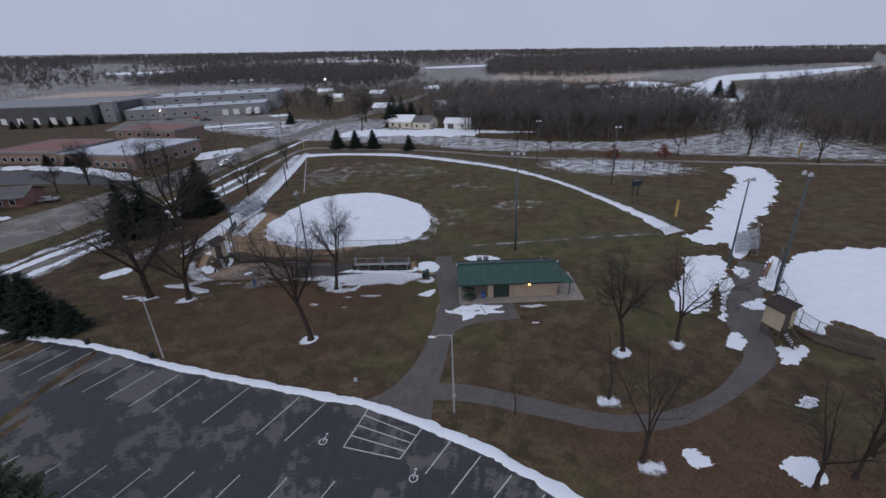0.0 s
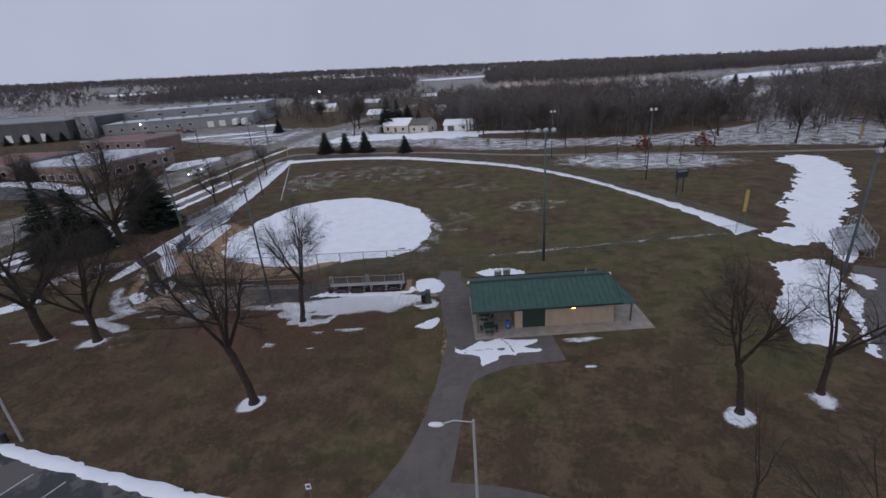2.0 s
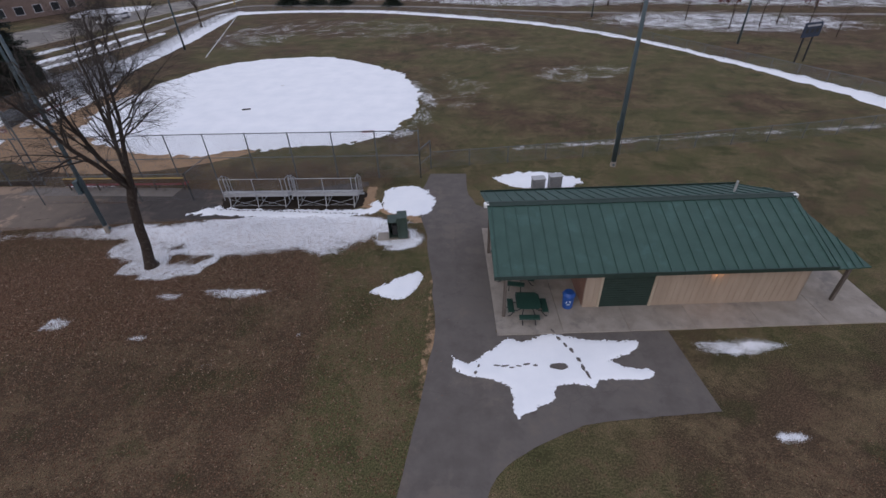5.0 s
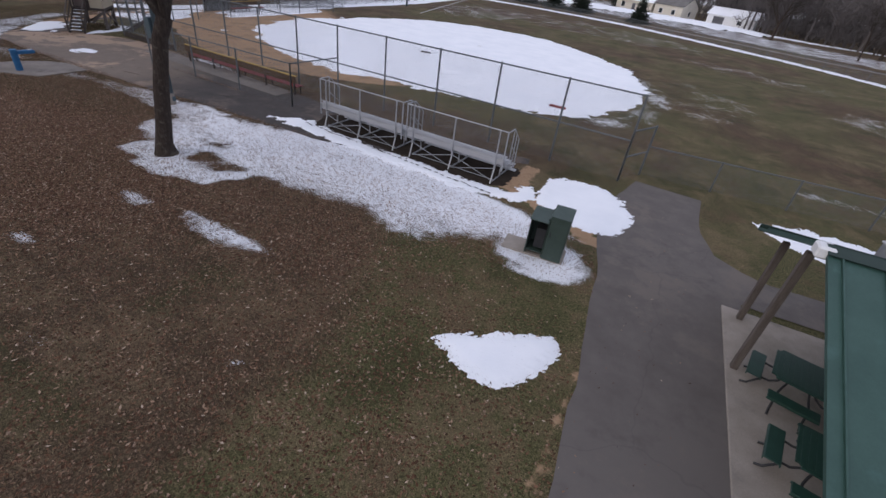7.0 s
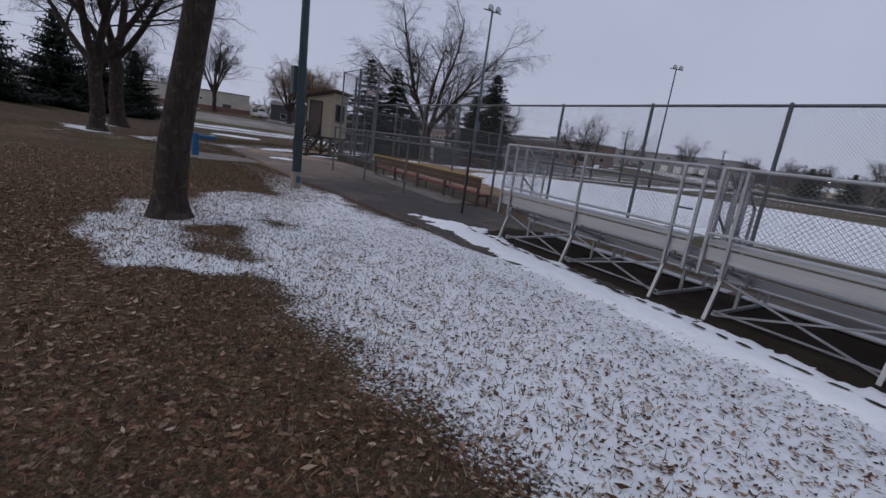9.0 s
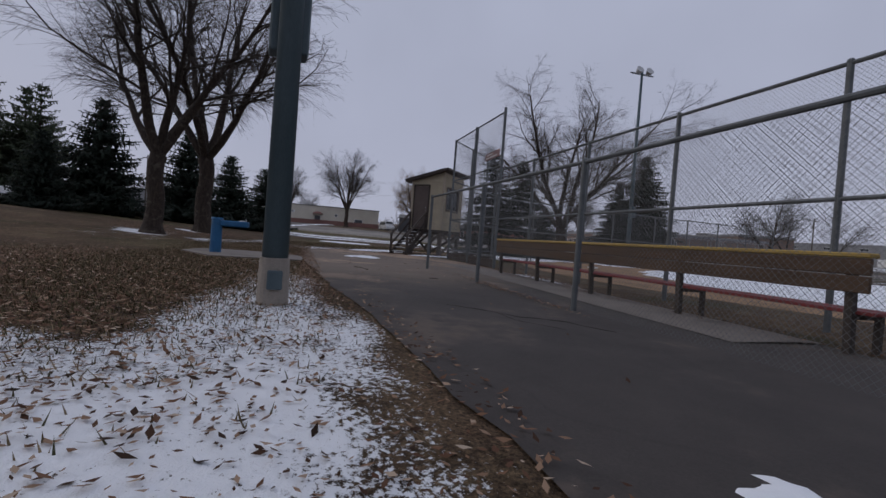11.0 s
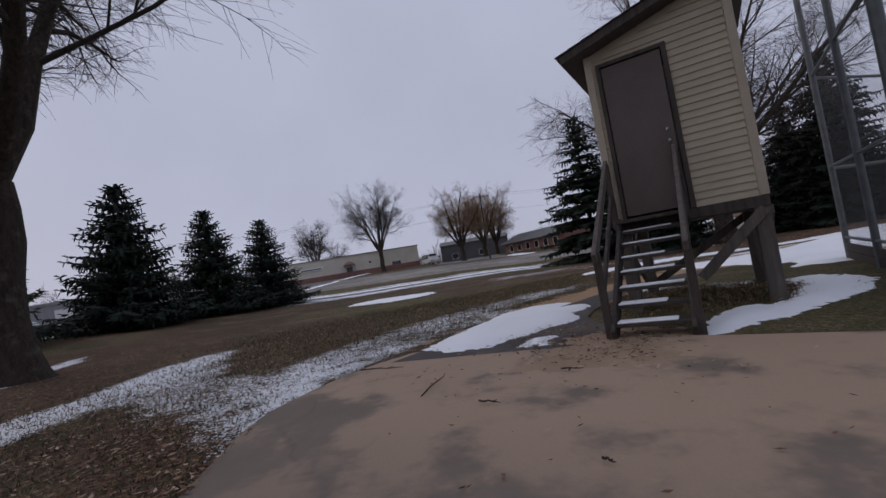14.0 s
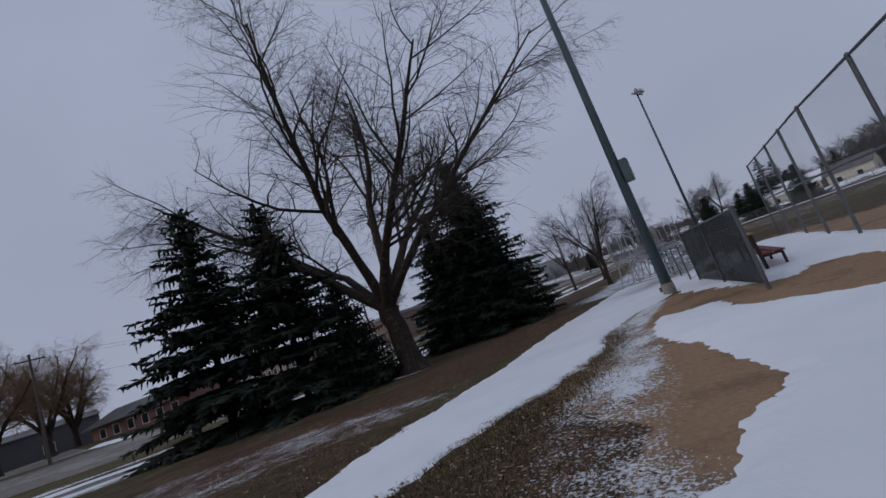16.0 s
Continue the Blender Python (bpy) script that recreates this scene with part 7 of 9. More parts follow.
# ---- scorer's booth on stilts ----
def booth(m, label, boards=True):
    th = thing("scorers_booth", m, label, "booth", "scorers booths")
    W, D, F = 1.95, 2.4, 1.43
    low, high = 4.06, 4.55

    def top(x):
        return low + (high - low) * x / W

    def wall(name, p, q, opening=None):
        """A lapped wall from p to q with its boards as pieces; opening: (start, end, bottom, top)."""
        p, q = Vector((*p, 0)), Vector((*q, 0))
        ln, d = (q - p).length, (q - p).normalized()
        nrm = Vector((d.y, -d.x, 0))
        zt = min(top(p.x), top(q.x)) if abs(d.x) < 0.5 else max(top(p.x), top(q.x))
        bm = bmesh.new()
        cuts = sorted({0.0, ln, *(opening[:2] if opening else ())})
        for a, b in zip(cuts, cuts[1:]):
            inside = opening and opening[0] <= a and b <= opening[1]
            for z0, z1 in ([(F, opening[2]), (opening[3], 99)] if inside else [(F, 99)]):
                ta, tb = min(z1, top((p + d * a).x)), min(z1, top((p + d * b).x))
                if ta - z0 < 0.02:
                    continue
                vs = [bm.verts.new(p + d * u - nrm * w + Vector((0, 0, z))) for w in (0.02, 0.09) for u, z in ((a, z0), (b, z0), (b, tb), (a, ta))]
                for f in ((0, 1, 2, 3), (7, 6, 5, 4), (0, 4, 5, 1), (1, 5, 6, 2), (2, 6, 7, 3), (3, 7, 4, 0)):
                    bm.faces.new([vs[i] for i in f])
        base = part(name, bm, SIDING_TRIM, th)
        step = 0.105
        n = int((zt - F) / step) + 1
        shared = {}
        for k in range(n):
            z = F + k * step
            spans = [(0.0, ln)]
            if opening and opening[2] - 0.04 < z < opening[3] - 0.02:
                spans = [(0.0, opening[0] - 0.05), (opening[1] + 0.05, ln)]
            for a, b in spans:
                # boards under the sloping roof end where it cuts them
                def clear(u):
                    return top((p + d * u).x) > z + step * 0.9
                if not clear(a) and not clear(b):
                    continue
                while not clear(a) and a < b:
                    a += 0.05
                while not clear(b) and b > a:
                    b -= 0.05
                if b - a < 0.08:
                    continue
                key = round(b - a, 2)
                if key not in shared:
                    bb = bmesh.new()
                    vs = [bb.verts.new(c) for c in ((0, 0.028, 0), (b - a, 0.028, 0), (b - a, 0.006, step + 0.01), (0, 0.006, step + 0.01), (0, -0.005, 0), (b - a, -0.005, 0), (b - a, -0.005, step + 0.01), (0, -0.005, step + 0.01))]
                    for f in ((0, 1, 2, 3), (7, 6, 5, 4), (0, 4, 5, 1), (2, 6, 7, 3), (1, 5, 6, 2), (3, 7, 4, 0)):
                        bb.faces.new([vs[i] for i in f])
                    bmesh.ops.recalc_face_normals(bb, faces=bb.faces)
                    o = part("board", bb, SIDING, base)
                    shared[key] = o.data
                else:
                    o = new("board", shared[key])
                    o.parent = base
                mm = Matrix((d, nrm, Vector((0, 0, 1)))).transposed().to_4x4()
                mm.translation = p + d * a + Vector((0, 0, z)) - nrm * 0.018
                o.matrix_local = mm
        return base

    wall("wall", (0, 0), (W, 0), (0.19, 1.05, F, 3.82))
    wall("wall", (W, 0), (W, D), (0.4, 1.9, 2.55, 3.75))
    wall("wall", (W, D), (0, D))
    wall("wall", (0, D), (0, 0))
    for x, y in ((0, 0), (W, 0), (W, D), (0, D)):
        bm = bmesh.new()
        s, t = (1 if x else -1), (1 if y else -1)
        box(bm, (x - (0.08 if x else 0.03), y - (0.08 if y else 0.03), F), (x + (0.03 if x else 0.08), y + (0.03 if y else 0.08), top(x)), 0.006)
        part("corner_trim", bm, SIDING_TRIM, th)
    bm = bmesh.new()
    box(bm, (-0.02, -0.02, F - 0.16), (W + 0.02, D + 0.02, F - 0.001), 0.01)
    part("floor_frame", bm, DARK_WOOD, th)
    # door
    bm = bmesh.new()
    box(bm, (0.2, -0.03, F + 0.04), (1.04, 0.015, 3.8), 0.008)
    door = part("door", bm, BOOTH_DOOR, th, "plain brown door, closed")
    for nm, z in (("knob", 2.45), ("lock", 2.62)):
        bm = bmesh.new()
        bmesh.ops.create_uvsphere(bm, u_segments=10, v_segments=8, radius=0.025, matrix=Matrix.Translation((0.95, -0.065, z)))
        rod(bm, (0.95, -0.03, z), (0.95, -0.06, z), 0.018, 8)
        part(nm, bm, GALV, door, "steel " + nm)
    bm = bmesh.new()
    for lo, hi in (((0.13, F), (0.19, 3.88)), ((1.05, F), (1.12, 3.88)), ((0.19, 3.82), (1.05, 3.88))):
        box(bm, (lo[0], -0.045, lo[1]), (hi[0], 0.02, hi[1]), 0.005)
    part("door_frame", bm, DARK_WOOD, th)
    # window on the field side
    bm = bmesh.new()
    for lo, hi in (((0.34, 2.49), (0.41, 3.81)), ((1.89, 2.49), (1.96, 3.81)), ((0.41, 2.49), (1.89, 2.56)), ((0.41, 3.74), (1.89, 3.81)), ((1.12, 2.56), (1.18, 3.74))):
        box(bm, (W - 0.02, lo[0], lo[1]), (W + 0.03, hi[0], hi[1]), 0.005)
    win = part("window", bm, BOOTH_DOOR, th)
    for y0 in (0.41, 1.18):
        bm = bmesh.new()
        box(bm, (W - 0.055, y0, 2.56), (W - 0.04, y0 + 0.71, 3.74))
        part("pane", bm, DARK_GLASS, win, "dark window pane")
    # shed roof in courses of shingle
    a = math.atan2(high - low, W)
    rm = Matrix.Translation((0, 0, low)) @ Matrix.Rotation(-a, 4, "Y")
    sl = math.hypot(W, high - low)
    bm = bmesh.new()
    box(bm, (-0.32, -0.3, 0.0), (sl + 0.34, D + 0.3, 0.13), 0.008, rm)
    roof = part("roof", bm, DARK_WOOD, th, "dark overhanging shed roof")
    n = 11
    bm = bmesh.new()
    vs = box(bm, (0, -0.33, 0), (0.3, D + 0.33, 0.016), 0.004)
    course = part("shingle", bm, SHINGLE, roof)
    for k in range(n):
        o = course if k == 0 else new("shingle", course.data)
        o.parent = roof
        o.matrix_local = rm @ Matrix.Translation((-0.36 + k * (sl + 0.45) / n, 0, 0.136)) @ Matrix.Rotation(radians(2.2), 4, "Y")
    # stilts and braces
    for x in (0.09, W - 0.09):
        for y in (0.09, D - 0.09):
            bm = bmesh.new()
            beam(bm, (x, y, -0.1), (x, y, F - 0.15), 0.19, 0.19, 0.012)
            part("stilt", bm, GREY_WOOD, th)
    for p, q in (((W - 0.01, 0.1, 0.15), (W - 0.01, D - 0.1, F - 0.2)), ((W + 0.03, 0.1, F - 0.2), (W + 0.03, D - 0.1, 0.15)), ((0.0, 0.1, 0.15), (0.0, D - 0.1, F - 0.2)), ((0.04, 0.1, F - 0.2), (0.04, D - 0.1, 0.15)),
                 ((0.1, D, 0.15), (W - 0.1, D, F - 0.2)), ((W - 0.05, -0.02, F - 0.18), (1.02, -0.02, 0.42))):
        bm = bmesh.new()
        beam(bm, p, q, 0.04, 0.14, 0.005, up=(0, 0, 1))
        part("brace", bm, GREY_WOOD, th)
    # stairs
    st = thing("stairs", Matrix(), "dark wooden stair with snow on the treads", "")
    st.parent = th
    x0, x1, run, n = 0.08, 0.92, 1.84, 8
    rise = F / n
    for x in (x0, x1):
        bm = bmesh.new()
        beam(bm, (x, -run - 0.06, 0.02), (x, 0.0, F - 0.06), 0.05, 0.24, 0.006)
        part("stringer", bm, DARK_WOOD, st)
        for y, z in ((-run + 0.02, 0.0), (-0.06, F - 0.1)):
            bm = bmesh.new()
            s = -0.06 if x == x0 else 0.06
            beam(bm, (x + s, y, z - 0.02), (x + s, y, z + (1.05 if z == 0 else 1.0)), 0.085, 0.085, 0.006)
            part("newel", bm, DARK_WOOD, st)
        bm = bmesh.new()
        s = -0.06 if x == x0 else 0.06
        beam(bm, (x + s, -run - 0.1, 0.98), (x + s, 0.0, F + 0.92), 0.055, 0.13, 0.008)
        part("handrail", bm, GREY_WOOD, st)
        bm = bmesh.new()
        beam(bm, (x + s, -run, 0.5), (x + s, 0.0, F + 0.42), 0.04, 0.1, 0.006)
        part("mid_rail", bm, DARK_WOOD, st)
    for k in range(1, n):
        y, z = -run + run * (k - 0.5) / (n - 1), rise * k
        bm = bmesh.new()
        box(bm, (x0 + 0.02, y - 0.14, z - 0.04), (x1 - 0.02, y + 0.13, z), 0.006)
        tread = part("tread", bm, DARK_WOOD, st)
        bm = bmesh.new()
        box(bm, (x0 + 0.04, y - 0.135, z + 0.001), (x1 - 0.05 - 0.1 * (k % 3), y + 0.1 - 0.04 * (k % 2), z + 0.022), 0.01)
        part("snow", bm, SNOW, tread, "thin snow on the tread")
    bm = bmesh.new()
    box(bm, (x0 - 0.02, -0.36, F - 0.05), (x1 + 0.02, -0.03, F), 0.006)
    part("landing", bm, DARK_WOOD, st)
    return th


main_booth = booth(pose(-42.78, 70.24, 0, 0, 0, 48.6), "tan lap-sided scorer's booth on wooden stilts with stairs")
copy_thing(main_booth, pose(40.6, 47.95, 0, 0, 0, 23))["label"] = "tan scorer's booth with a red-brown roof by the second diamond"


def fountain():
    th = thing("drinking_fountain", pose(-32.45, 62.65, 0.05, 0, 0, 88), "blue painted drinking fountain with a long arm", "fountain")
    bm = bmesh.new()
    bmesh.ops.create_cone(bm, cap_ends=True, segments=18, radius1=0.155, radius2=0.145, depth=0.96, matrix=Matrix.Translation((0, 0, 0.48)))
    part("pedestal", bm, FOUNTAIN_BLUE, th)
    bm = bmesh.new()
    bmesh.ops.create_cone(bm, cap_ends=True, segments=18, radius1=0.17, radius2=0.15, depth=0.06, matrix=Matrix.Translation((0, 0, 0.97)))
    part("bowl_rim", bm, FOUNTAIN_BLUE, th)
    bm = bmesh.new()
    box(bm, (0.1, -0.13, 0.76), (0.86, 0.13, 0.93), 0.03)
    arm = part("arm", bm, FOUNTAIN_BLUE, th)
    bm = bmesh.new()
    bmesh.ops.create_cone(bm, cap_ends=True, segments=14, radius1=0.1, radius2=0.07, depth=0.03, matrix=Matrix.Translation((0.68, 0, 0.945)))
    rod(bm, (0.78, 0, 0.93), (0.78, 0, 1.0), 0.018, 8)
    part("bubbler", bm, GALV, arm, "steel bubbler")


fountain()
bm = bmesh.new()
vs = [bm.verts.new((x, y, 0.05)) for x, y in ((-30.95, 62.8), (-31.0, 64.0), (-31.1, 65.1), (-31.7, 65.12), (-32.5, 65.08), (-33.1, 64.95), (-33.75, 64.5), (-34.15, 63.9), (-34.45, 63.0), (-34.5, 62.2), (-34.1, 61.85), (-32.7, 61.7))]
fc = bm.faces.new(vs)
if fc.normal.z < 0:
    fc.normal_flip()
out = bmesh.ops.extrude_face_region(bm, geom=[fc])
bmesh.ops.translate(bm, vec=(0, 0, -0.12), verts=[g for g in out["geom"] if isinstance(g, bmesh.types.BMVert)])
bmesh.ops.recalc_face_normals(bm, faces=bm.faces)
tagged(part("fountain_slab", bm, SLAB), "worn concrete slab round the drinking fountain", "slab", kind="structure")

# ---- conifers ----
def conifer(seed, height, width, levels, boughs, skirt=0.04, droop=0.35, lift=0.0, dense=1.0, tuft=0.16, open_top=1.0):
    """A spruce or pine: trunk and layered boughs of many small needle sprays."""
    rng = np.random.default_rng(seed)
    trunk = Tubes()
    trunk.tube([np.array((0, 0, -0.1)), np.array((0, 0, height * 0.5)), np.array((0, 0, height * 0.98))], [height * 0.018, height * 0.011, 0.015], 8)
    V, F = [], []

    def spray(at, way, up, ln, wd):
        """A flat lance of needles with a raised spine: four triangles."""
        side = np.cross(way, up)
        side /= np.linalg.norm(side) + 1e-9
        s = len(V)
        mid = at + way * ln * 0.45
        V.extend((at, mid + side * wd, at + way * ln, mid - side * wd, mid + up * wd * 0.5))
        F.extend(((s, s + 1, s + 4), (s + 1, s + 2, s + 4), (s + 2, s + 3, s + 4), (s + 3, s, s + 4)))

    for lv in range(levels):
        u = (lv + rng.uniform(-0.3, 0.3)) / levels
        u = min(max(u, 0), 0.995)
        z = height * (skirt + (1 - skirt) * u)
        reach = width * (1 - u) ** 0.8 * rng.uniform(0.72, 1.15) + 0.14
        n = max(4, int(boughs * (0.45 + 0.55 * (1 - u))))
        spin = rng.uniform(0, 6.28)
        for k in range(n):
            if rng.uniform() > open_top * (0.9 if u < 0.9 else 1):
                continue
            a = spin + 2 * math.pi * (k + rng.uniform(-0.3, 0.3)) / n
            ln = reach * rng.uniform(0.72, 1.12)
            out = np.array((math.cos(a), math.sin(a), 0.0))
            across = np.array((-out[1], out[0], 0.0))
            dr, lf = droop * rng.uniform(0.7, 1.3), lift
            seg = max(3, int(ln / 0.24 * dense))
            pts = []
            for i in range(seg + 1):
                t = i / seg
                pts.append(np.array((0, 0, z)) + out * ln * t + np.array((0, 0, lf * ln * t - dr * ln * t * t * (1.0 if u < 0.8 else 0.3) + 0.10 * ln * t ** 4)))
            trunk.tube(pts[:: max(1, seg // 3)], [0.03 * (1 - u) + 0.008] * len(pts[:: max(1, seg // 3)]), 3)
            for i in range(1, seg + 1):
                t = i / seg
                w = ln * 0.40 * (1 - 0.75 * t) * min(1, 3.2 * t) + 0.07
                for s in (-1, 1):
                    for rep in range(2):
                        way = across * s * rng.uniform(0.6, 1.0) + out * rng.uniform(0.35, 0.8) + np.array((0, 0, rng.uniform(-0.45, 0.12)))
                        way /= np.linalg.norm(way)
                        spray(pts[i] - out * rng.uniform(0, ln / seg), way, np.array((0, 0, 1.0)), w * rng.uniform(0.7, 1.25), tuft * rng.uniform(0.35, 0.6))
                way = np.array((rng.uniform(-0.3, 0.3), rng.uniform(-0.3, 0.3), -1.0)) + out * 0.25
                way /= np.linalg.norm(way)
                spray(pts[i], way, out, rng.uniform(0.2, 0.55), tuft * 0.42)
            spray(pts[-1], (pts[-1] - pts[-2]) / (np.linalg.norm(pts[-1] - pts[-2]) + 1e-9), np.array((0, 0, 1.0)), 0.3, tuft * 0.5)
    spray(np.array((0, 0, height * 0.93)), np.array((0, 0, 1.0)), np.array((1.0, 0, 0)), height * 0.07, 0.05)
    return trunk, V, F


def conifer_kind(seed, *a, mat=None, **k):
    trunk, V, F = conifer(seed, *a, **k)
    me = bpy.data.meshes.new("crown")
    me.from_pydata([tuple(v) for v in V], [], F)
    me.materials.append(mat or NEEDLE)
    return [("trunk", trunk.mesh("trunk", BARK)), ("crown", me)]


SPRUCE = conifer_kind(5, 12.0, 4.7, 22, 12, 0.02, 0.26, 0.10, tuft=0.3)
SPRUCE_FULL = conifer_kind(6, 13.5, 5.4, 36, 17, 0.02, 0.20, tuft=0.26)
SMALL_SPRUCE = conifer_kind(7, 7.2, 3.15, 27, 15, 0.02, 0.10, 0.08, tuft=0.22)
WHITE_PINE = conifer_kind(8, 15.0, 5.0, 21, 12, 0.17, -0.05, 0.10, dense=0.9, tuft=0.34, open_top=0.86, mat=PINE_NEEDLE)

for nm, kind, x, y, s, turn, label in (
    ("spruce_tree", SPRUCE, -71.6, 86.0, 1.08, 10, "tall dark spruce with drooping boughs"),
    ("spruce_tree", SPRUCE, -68.6, 88.6, 1.0, 130, "dark spruce standing beside its taller twin"),
    ("spruce_tree", SMALL_SPRUCE, -67.0, 91.0, 0.9, 60, "low dark spruce among taller ones"),
    ("spruce_tree", SPRUCE_FULL, -65.3, 99.9, 0.74, 40, "broad dark spruce with boughs to the ground"),
    ("spruce_tree", SPRUCE_FULL, -63.2, 101.7, 0.98, 200, "broad dark spruce beside the outer walk"),
    ("spruce_tree", SMALL_SPRUCE, -51.6, 48.5, 0.68, 20, "dense low spruce on the lawn"),
    ("spruce_tree", SMALL_SPRUCE, -57.2, 49.3, 1.2, 80, "dense spruce by the parking lot"),
    ("spruce_tree", SMALL_SPRUCE, -65.4, 52.9, 1.2, 150, "dense spruce at the lawn edge"),
    ("spruce_tree", SMALL_SPRUCE, -72.5, 55.3, 1.12, 220, "dense spruce in a row on the lawn"),
    ("spruce_tree", SMALL_SPRUCE, -77.5, 58.2, 1.08, 300, "dense spruce at the end of the row"),
    ("pine_tree", WHITE_PINE, -33.0, 20.5, 0.74, 40, "white pine standing on the far side of the lot"),
    ("pine_tree", WHITE_PINE, -75.0, 14.8, 1.35, 0, "tall open white pine with layered boughs"),
    ("pine_tree", WHITE_PINE, -75.0, 28.0, 1.05, 100, "tall white pine beyond the parking lot"),
    ("pine_tree", WHITE_PINE, -76.0, 35.6, 0.9, 200, "white pine with a bare lower trunk"),
    ("pine_tree", WHITE_PINE, -72.5, 21.5, 1.1, 60, "white pine in a loose row by the street"),
    ("pine_tree", WHITE_PINE, -73.5, 32.0, 0.95, 170, "white pine with dense dark boughs"),
    ("pine_tree", WHITE_PINE, -82.0, 31.0, 0.95, 280, "white pine near the street"),
    ("pine_tree", WHITE_PINE, -68.0, 6.0, 1.2, 320, "tall white pine at the back of the lot"),
    ("spruce_tree", SMALL_SPRUCE, -51.3, 179.3, 1.05, 15, "small dark spruce behind the outfield"),
    ("spruce_tree", SMALL_SPRUCE, -43.6, 178.1, 0.98, 75, "small dark spruce by the trail"),
    ("spruce_tree", SMALL_SPRUCE, -36.2, 176.8, 1.0, 135, "small dark spruce near the trail bend"),
    ("spruce_tree", SMALL_SPRUCE, -21.3, 171.8, 0.8, 195, "narrow small spruce behind the snow arc"),
    ("spruce_tree", SPRUCE, -37.0, 232.0, 1.25, 30, "tall dark spruce beside a house"),
    ("spruce_tree", SPRUCE, -33.5, 238.0, 1.15, 90, "tall dark spruce behind the street"),
    ("spruce_tree", SPRUCE, -22.0, 226.0, 0.8, 150, "slim dark spruce in a front garden"),
):
    plant(nm, kind, pose(x, y, float(terrain(np.array(x), np.array(y))), 0, 0, turn) @ Matrix.Diagonal((s, s, s, 1)), label, "conifers")

# ---- buildings beyond the park ----
def ground_at(x, y):
    return float(terrain(np.array(float(x)), np.array(float(y))))


def building(name, p, q, depth, h, wall_mat, roof_mat, label, category="building", openings=(), gable=0.0, eave=0.25, parapet=True, sink=0.8, group=""):
    """A building whose front wall runs from p to q; openings: (face, along 0..1, sill, width, height, kind)."""
    p, q = Vector(p), Vector(q)
    w = (q - p).length
    a = math.atan2(q.y - p.y, q.x - p.x)
    gz = min(ground_at(*p), ground_at(*q))
    th = thing(name, Matrix.Translation((p.x, p.y, gz)) @ Matrix.Rotation(a, 4, "Z"), label, category, group)
    bm = bmesh.new()
    vs = [bm.verts.new(c) for c in ((0, 0, -sink), (w, 0, -sink), (w, depth, -sink), (0, depth, -sink), (0, 0, h), (w, 0, h), (w, depth, h), (0, depth, h))]
    for f in ((0, 1, 5, 4), (1, 2, 6, 5), (2, 3, 7, 6), (3, 0, 4, 7)):
        bm.faces.new([vs[i] for i in f])
    if gable:
        for i, j, x in ((5, 6, w), (7, 4, 0)):
            bm.faces.new([vs[i], vs[j], bm.verts.new((x, depth / 2, h + gable))])
    wall = part("wall", bm, wall_mat, th)
    bm = bmesh.new()
    if gable:
        for s in (0, 1):
            y0, yr = (-eave, depth / 2) if s == 0 else (depth + eave, depth / 2)
            drop = gable * eave / (depth / 2)
            pts = [(-eave, y0, h - drop), (w + eave, y0, h - drop), (w + eave, yr, h + gable), (-eave, yr, h + gable)]
            lo = [bm.verts.new((x, y, z)) for x, y, z in pts]
            hi = [bm.verts.new((x, y, z + 0.16)) for x, y, z in pts]
            for f in ((0, 1, 2, 3), (0, 1), (1, 2), (2, 3), (3, 0)):
                bm.faces.new([hi[i] for i in f] if len(f) == 4 else [lo[f[0]], lo[f[1]], hi[f[1]], hi[f[0]]])
            bm.faces.new(lo[::-1])
        bmesh.ops.recalc_face_normals(bm, faces=bm.faces)
        part("roof", bm, roof_mat, th)
    else:
        box(bm, (-eave, -eave, h), (w + eave, depth + eave, h + 0.18))
        part("roof", bm, roof_mat, th)
        if parapet:
            bm = bmesh.new()
            for lo, hi in (((-eave - 0.02, -eave - 0.02, h - 0.25), (w + eave + 0.02, -eave + 0.16, h + 0.34)), ((-eave - 0.02, depth + eave - 0.16, h - 0.25), (w + eave + 0.02, depth + eave + 0.02, h + 0.34)),
                           ((-eave - 0.02, -eave + 0.16, h - 0.25), (-eave + 0.16, depth + eave - 0.16, h + 0.34)), ((w + eave - 0.16, -eave + 0.16, h - 0.25), (w + eave + 0.02, depth + eave - 0.16, h + 0.34))):
                box(bm, lo, hi)
            part("parapet", bm, GREY_PANEL, th)
    for face, u, sill, ow, oh, kind in openings:
        fm = {"f": pose(w * u, 0, 0), "r": pose(w, depth * u, 0, 0, 0, 90), "l": pose(0, depth * u, 0, 0, 0, -90), "b": pose(w * u, depth, 0, 0, 0, 180)}[face]
        bm = bmesh.new()
        e = 0.09
        for lo, hi in (((-ow / 2 - e, -0.06, sill - e), (ow / 2 + e, -0.002, sill)), ((-ow / 2 - e, -0.06, sill + oh), (ow / 2 + e, -0.002, sill + oh + e)), ((-ow / 2 - e, -0.06, sill), (-ow / 2, -0.002, sill + oh)), ((ow / 2, -0.06, sill), (ow / 2 + e, -0.002, sill + oh))):
            box(bm, lo, hi, 0.0, fm)
        ob = part({"w": "window", "d": "door", "g": "overhead_door"}[kind], bm, WHITE_PAINT if kind != "d" else GREY_PANEL, th)
        bm = bmesh.new()
        box(bm, (-ow / 2, -0.03, sill), (ow / 2, -0.001, sill + oh), 0.0, fm)
        part({"w": "pane", "d": "leaf", "g": "leaf"}[kind], bm, {"w": DARK_GLASS, "d": DARK_PANEL, "g": WHITE_PAINT}[kind], ob)
    return th


